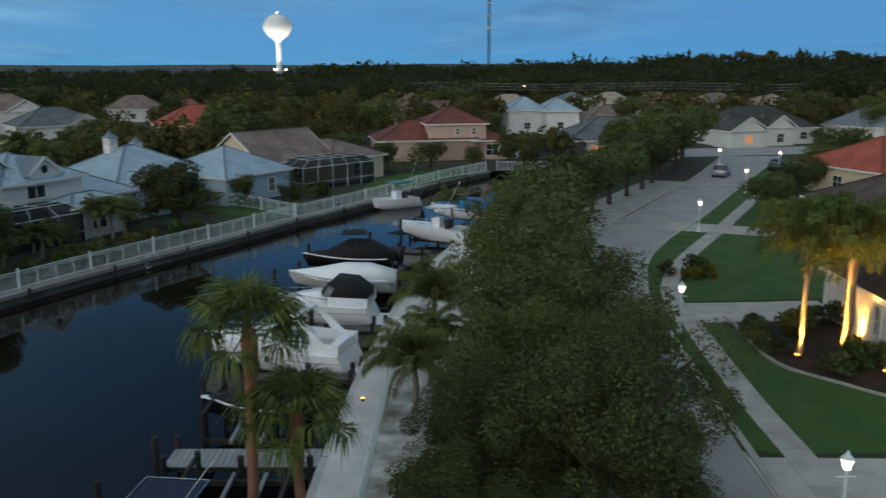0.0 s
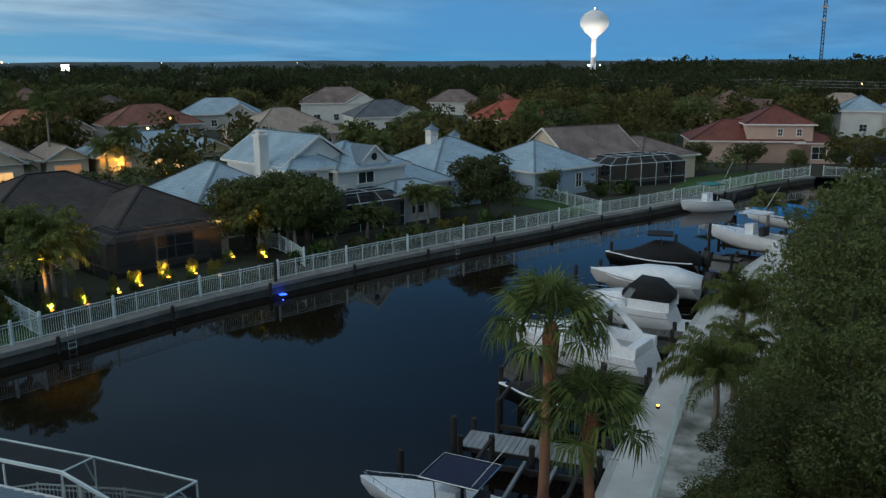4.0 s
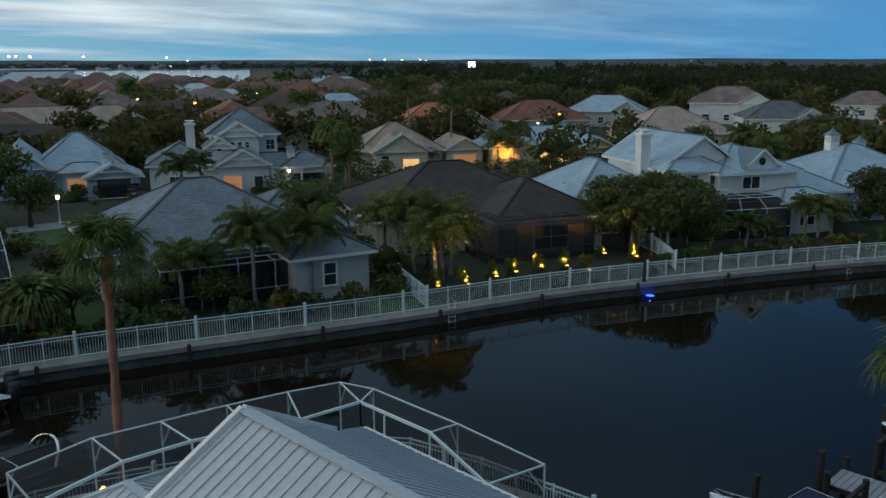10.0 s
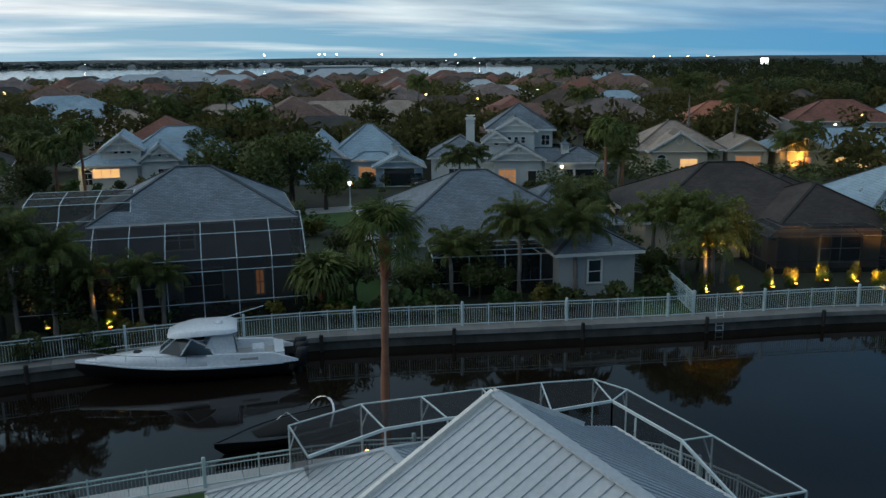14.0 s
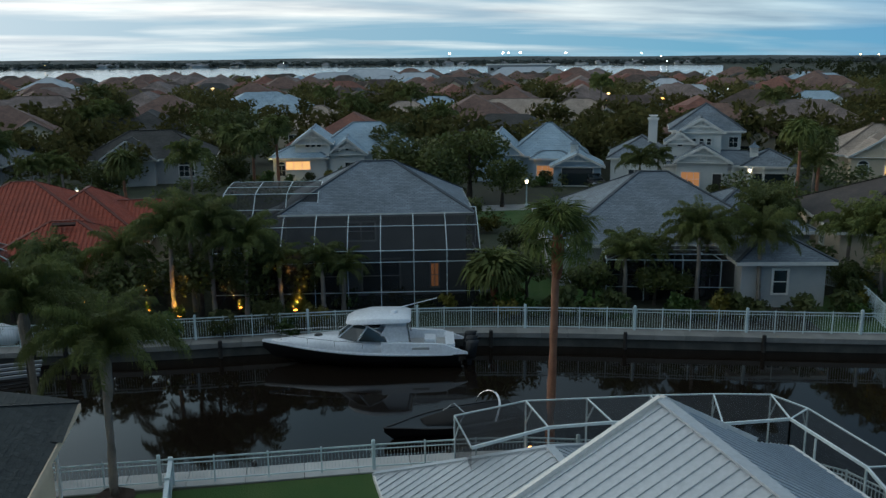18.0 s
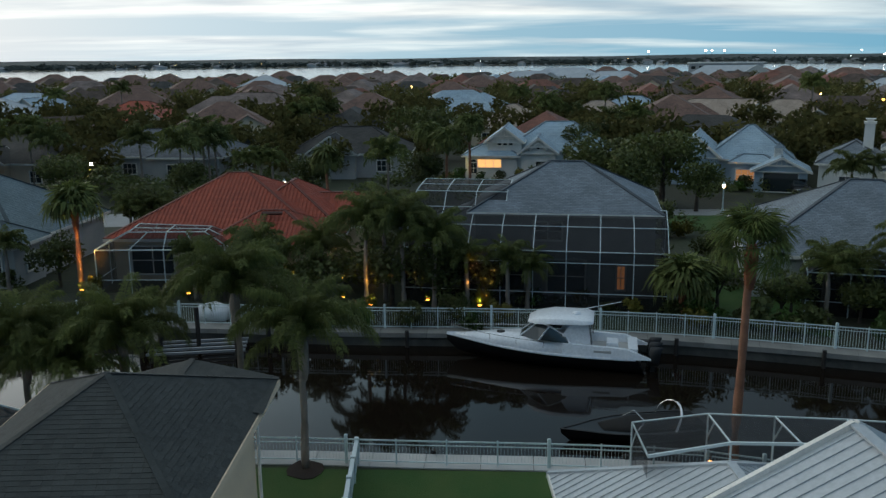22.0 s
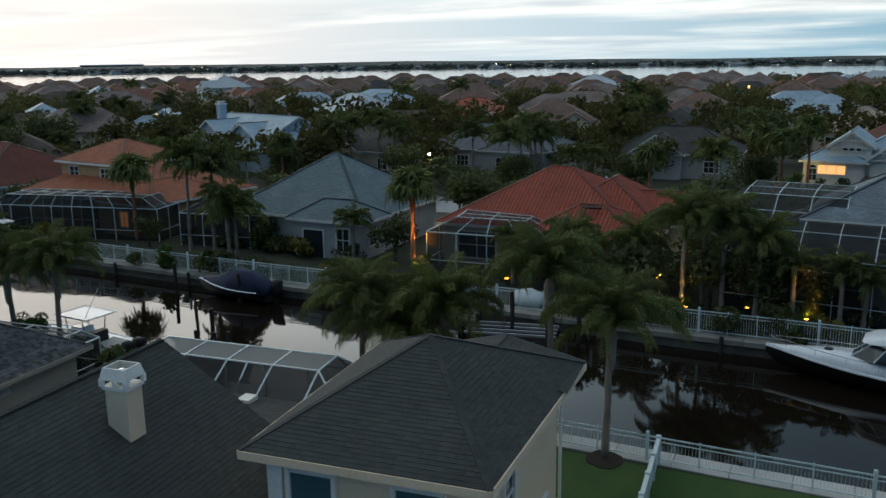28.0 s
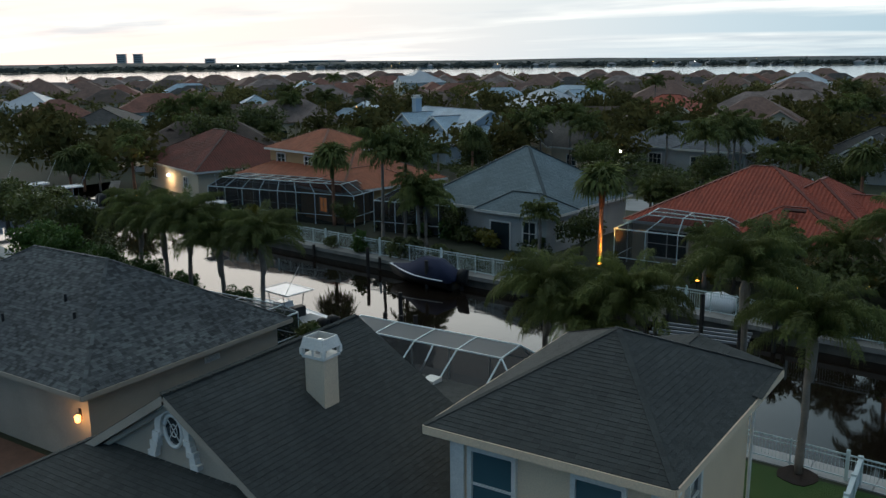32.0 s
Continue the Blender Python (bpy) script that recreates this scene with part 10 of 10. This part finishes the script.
for (x0, y0), (x1, y1), n, s in beds:
    for k in range(n):
        t = (k + RNG.random()) / n
        kind = 2 if RNG.random() < 0.14 else RNG.choice((0, 0, 1))
        ob = copy_thing(SHR[kind], pose(x0 + (x1 - x0) * t + RNG.uniform(-0.7, 0.7), y0 + (y1 - y0) * t + RNG.uniform(-0.7, 0.7), 0, 0, 0, RNG.uniform(0, 360)))
        q = s * RNG.uniform(0.75, 1.35)
        ob.scale = (q, q, q * RNG.uniform(0.8, 1.3))
v = leaf_cloud(3600, (1.6, 1.5, 1.15), 0.085, 47, 20)
v[:, 2] = np.maximum(v[:, 2] + 0.85, 0.02)
skirt = tagged(new("shrub", quads_mesh("shrub", v, M_LEAF)), "dense dark shrub growing under the oaks", "shrub", "shrubs under the oaks")
skirt.location = (1.3, 22.8, 0)
for x, y, q in ((-1.6, 21.4, 0.75), (0.2, 20.4, 1.0), (2.6, 26.8, 1.0), (1.5, 28.2, 0.8), (1.7, 31.5, 0.9), (3.0, 33.0, 1.0), (2.2, 36.4, 0.8), (3.4, 39.4, 0.9), (3.0, 20.5, 1.1), (5.2, 21.0, 1.0), (-2.0, 23.6, 0.9), (-0.6, 25.4, 1.1), (0.3, 27.6, 0.9), (-3.0, 22.4, 0.7)):
    ob = copy_thing(skirt, pose(x, y, 0, 0, 0, RNG.uniform(0, 360)))
    ob.scale = (q, q, q * RNG.uniform(0.9, 1.3))
for k in range(4):
    ob = copy_thing(SHR[2], pose(16.2 + 0.75 * k, 56.9 + 0.2 * k, 0, 0, 0, 77 * k))
    ob.scale = (0.62, 0.62, 0.8)
# low growth that fills the gardens between the houses
fill = []
for k in range(1500):
    turn, rad = rr.uniform(-25, 140), math.sqrt(rr.uniform(46 ** 2, 135 ** 2))
    a = radians(turn)
    x, y = -math.sin(a) * rad, math.cos(a) * rad
    if x > 2 or any((x - p) ** 2 + (y - q) ** 2 < 110 for p, q in occupied) or (-85 < x < -74 and y < 40):
        continue
    d = min((x - px_) ** 2 + (y - py_) ** 2 for px_, py_ in FAR[::3])
    inside = any(x < px_ - 6 for px_, py_ in FAR if abs(py_ - y) < 4)
    if not inside or d < 64:
        continue
    h = rr.uniform(1.2, 3.6)
    fill.append((x, y, h, h * rr.uniform(0.6, 0.9)))
far_trees("garden_growth", "dense dark shrubs and small trees between the gardens", fill, 0.12, 150, M_SHRUB, 9)
um = thing("parasol", "teal garden parasols over a patio", "parasol", pose(-43.4, 48.2, 0))
for k in range(2):
    cn = part("canopy", Geo().lathe([(1.1, 2.15), (1.05, 2.2), (0.5, 2.4), (0.05, 2.6)], (k * 1.1, k * 2.4, -0.2), 8), M_TEALC, um)
    part("pole", Geo().tube([(k * 1.1, k * 2.4, 0), (k * 1.1, k * 2.4, 2.2)], 0.03, 6), M_STEEL, um)
ct = thing("covered_barrow", "white-covered equipment on the seawall deck", "equipment", pose(-48.2, -12.4, 0.06, 0, 0, 80))
part("cover", loft_box([(-0.9, 0.5, 0.35, 0, 0.75), (0, 0.55, 0.4, 0, 0.95), (0.9, 0.5, 0.3, 0, 0.7)]), M_WHITEC, ct, smooth=True)
pb = thing("patio_parasol", "pale patio parasol beside a distant pool", "parasol", pose(-66, -88, 0))
part("canopy", Geo().lathe([(1.9, 2.3), (1.8, 2.36), (0.05, 2.9)], n=8), M_STUCCO, pb)
part("pole", Geo().tube([(0, 0, 0), (0, 0, 2.4)], 0.04, 6), M_STEEL, pb)

dv = thing("lawn_divider", "solid white vinyl divider between two back lawns", "fence")
for k in range(5):
    x0, x1 = -29.4 + k * 1.5, -27.9 + k * 1.5
    part("panel", Geo().box(x0 + 0.07, -2.63 - 0.02 * k, 0.08, x1 - 0.07, -2.58 - 0.02 * k, 0.92), M_FENCE, dv)
    part("cap_rail", Geo().box(x0, -2.68 - 0.02 * k, 0.92, x1, -2.53 - 0.02 * k, 1.02), M_FENCE, dv)
    part("post", Geo().box(x0 - 0.07, -2.69 - 0.02 * k, 0.0, x0 + 0.07, -2.52 - 0.02 * k, 1.1), M_FENCE, dv)

# lit leaves and trunks need plants close over the garden lights
for x, y, wt_ in UPL:
    for k in range(0 if x > 0 else 2 if wt_ >= 50 else 1):
        ob = copy_thing(SHR[1 + k], pose(x - math.copysign(0.35 + 0.5 * k, -x), y + RNG.uniform(-0.25, 0.25) + 0.5 * k, 0.1, 0, 0, RNG.uniform(0, 360)))
        ob.scale = (0.62, 0.62, 0.85 + 0.25 * k)
PINE = tree_kind("tall pine with a flat ragged crown", 19.0, 3.6, 1.9, 620, 0.5, M_PINE, 31, name="pine_tree")
PINE.matrix_world = pose(150, 430, 0)
for k, (turn, rad, q) in enumerate(((-16.6, 470, 1.02), (-18.0, 480, 0.98), (-18.9, 455, 1.06), (-20.6, 470, 1.08), (-20.2, 440, 0.96), (-22.3, 460, 1.05), (-24.6, 450, 1.06), (-12.9, 480, 0.92), (-5.0, 500, 0.9))):
    t = copy_thing(PINE, pose(math.sin(radians(-turn)) * rad, math.cos(radians(turn)) * rad, 0, 0, 0, 70 * k))
    t.scale = (q * 1.1, q * 1.1, q)
pl = thing("power_line", "thin utility wires on wooden poles before the woods", "power line")
ends = [Vector((-60, 255, 0)), Vector((0, 250, 0)), Vector((62, 244, 0)), Vector((125, 236, 0)), Vector((190, 226, 0))]
for a in ends:
    part("utility_pole", Geo().tube([a, a + Vector((0, 0, 9.2))], [0.16, 0.11], 6), M_BARK, pl)
for a, b in zip(ends, ends[1:]):
    for z in (7.4, 8.2, 9.0):
        part("wire", Geo().tube([a + Vector((0, 0, z)), a.lerp(b, 0.5) + Vector((0, 0, z - 0.5)), b + Vector((0, 0, z))], 0.035, 4), M_STEEL, pl)
solid("soil_ring", Geo().prism([(-28.95 + 0.75 * math.cos(i * 0.5236) * (1 + 0.12 * math.sin(i * 2.1)), -4.5 + 0.7 * math.sin(i * 0.5236), ) for i in range(12)], -0.02, 0.075), M_MULCH, "ring of bare brown soil round a palm", "soil", kind="structure")
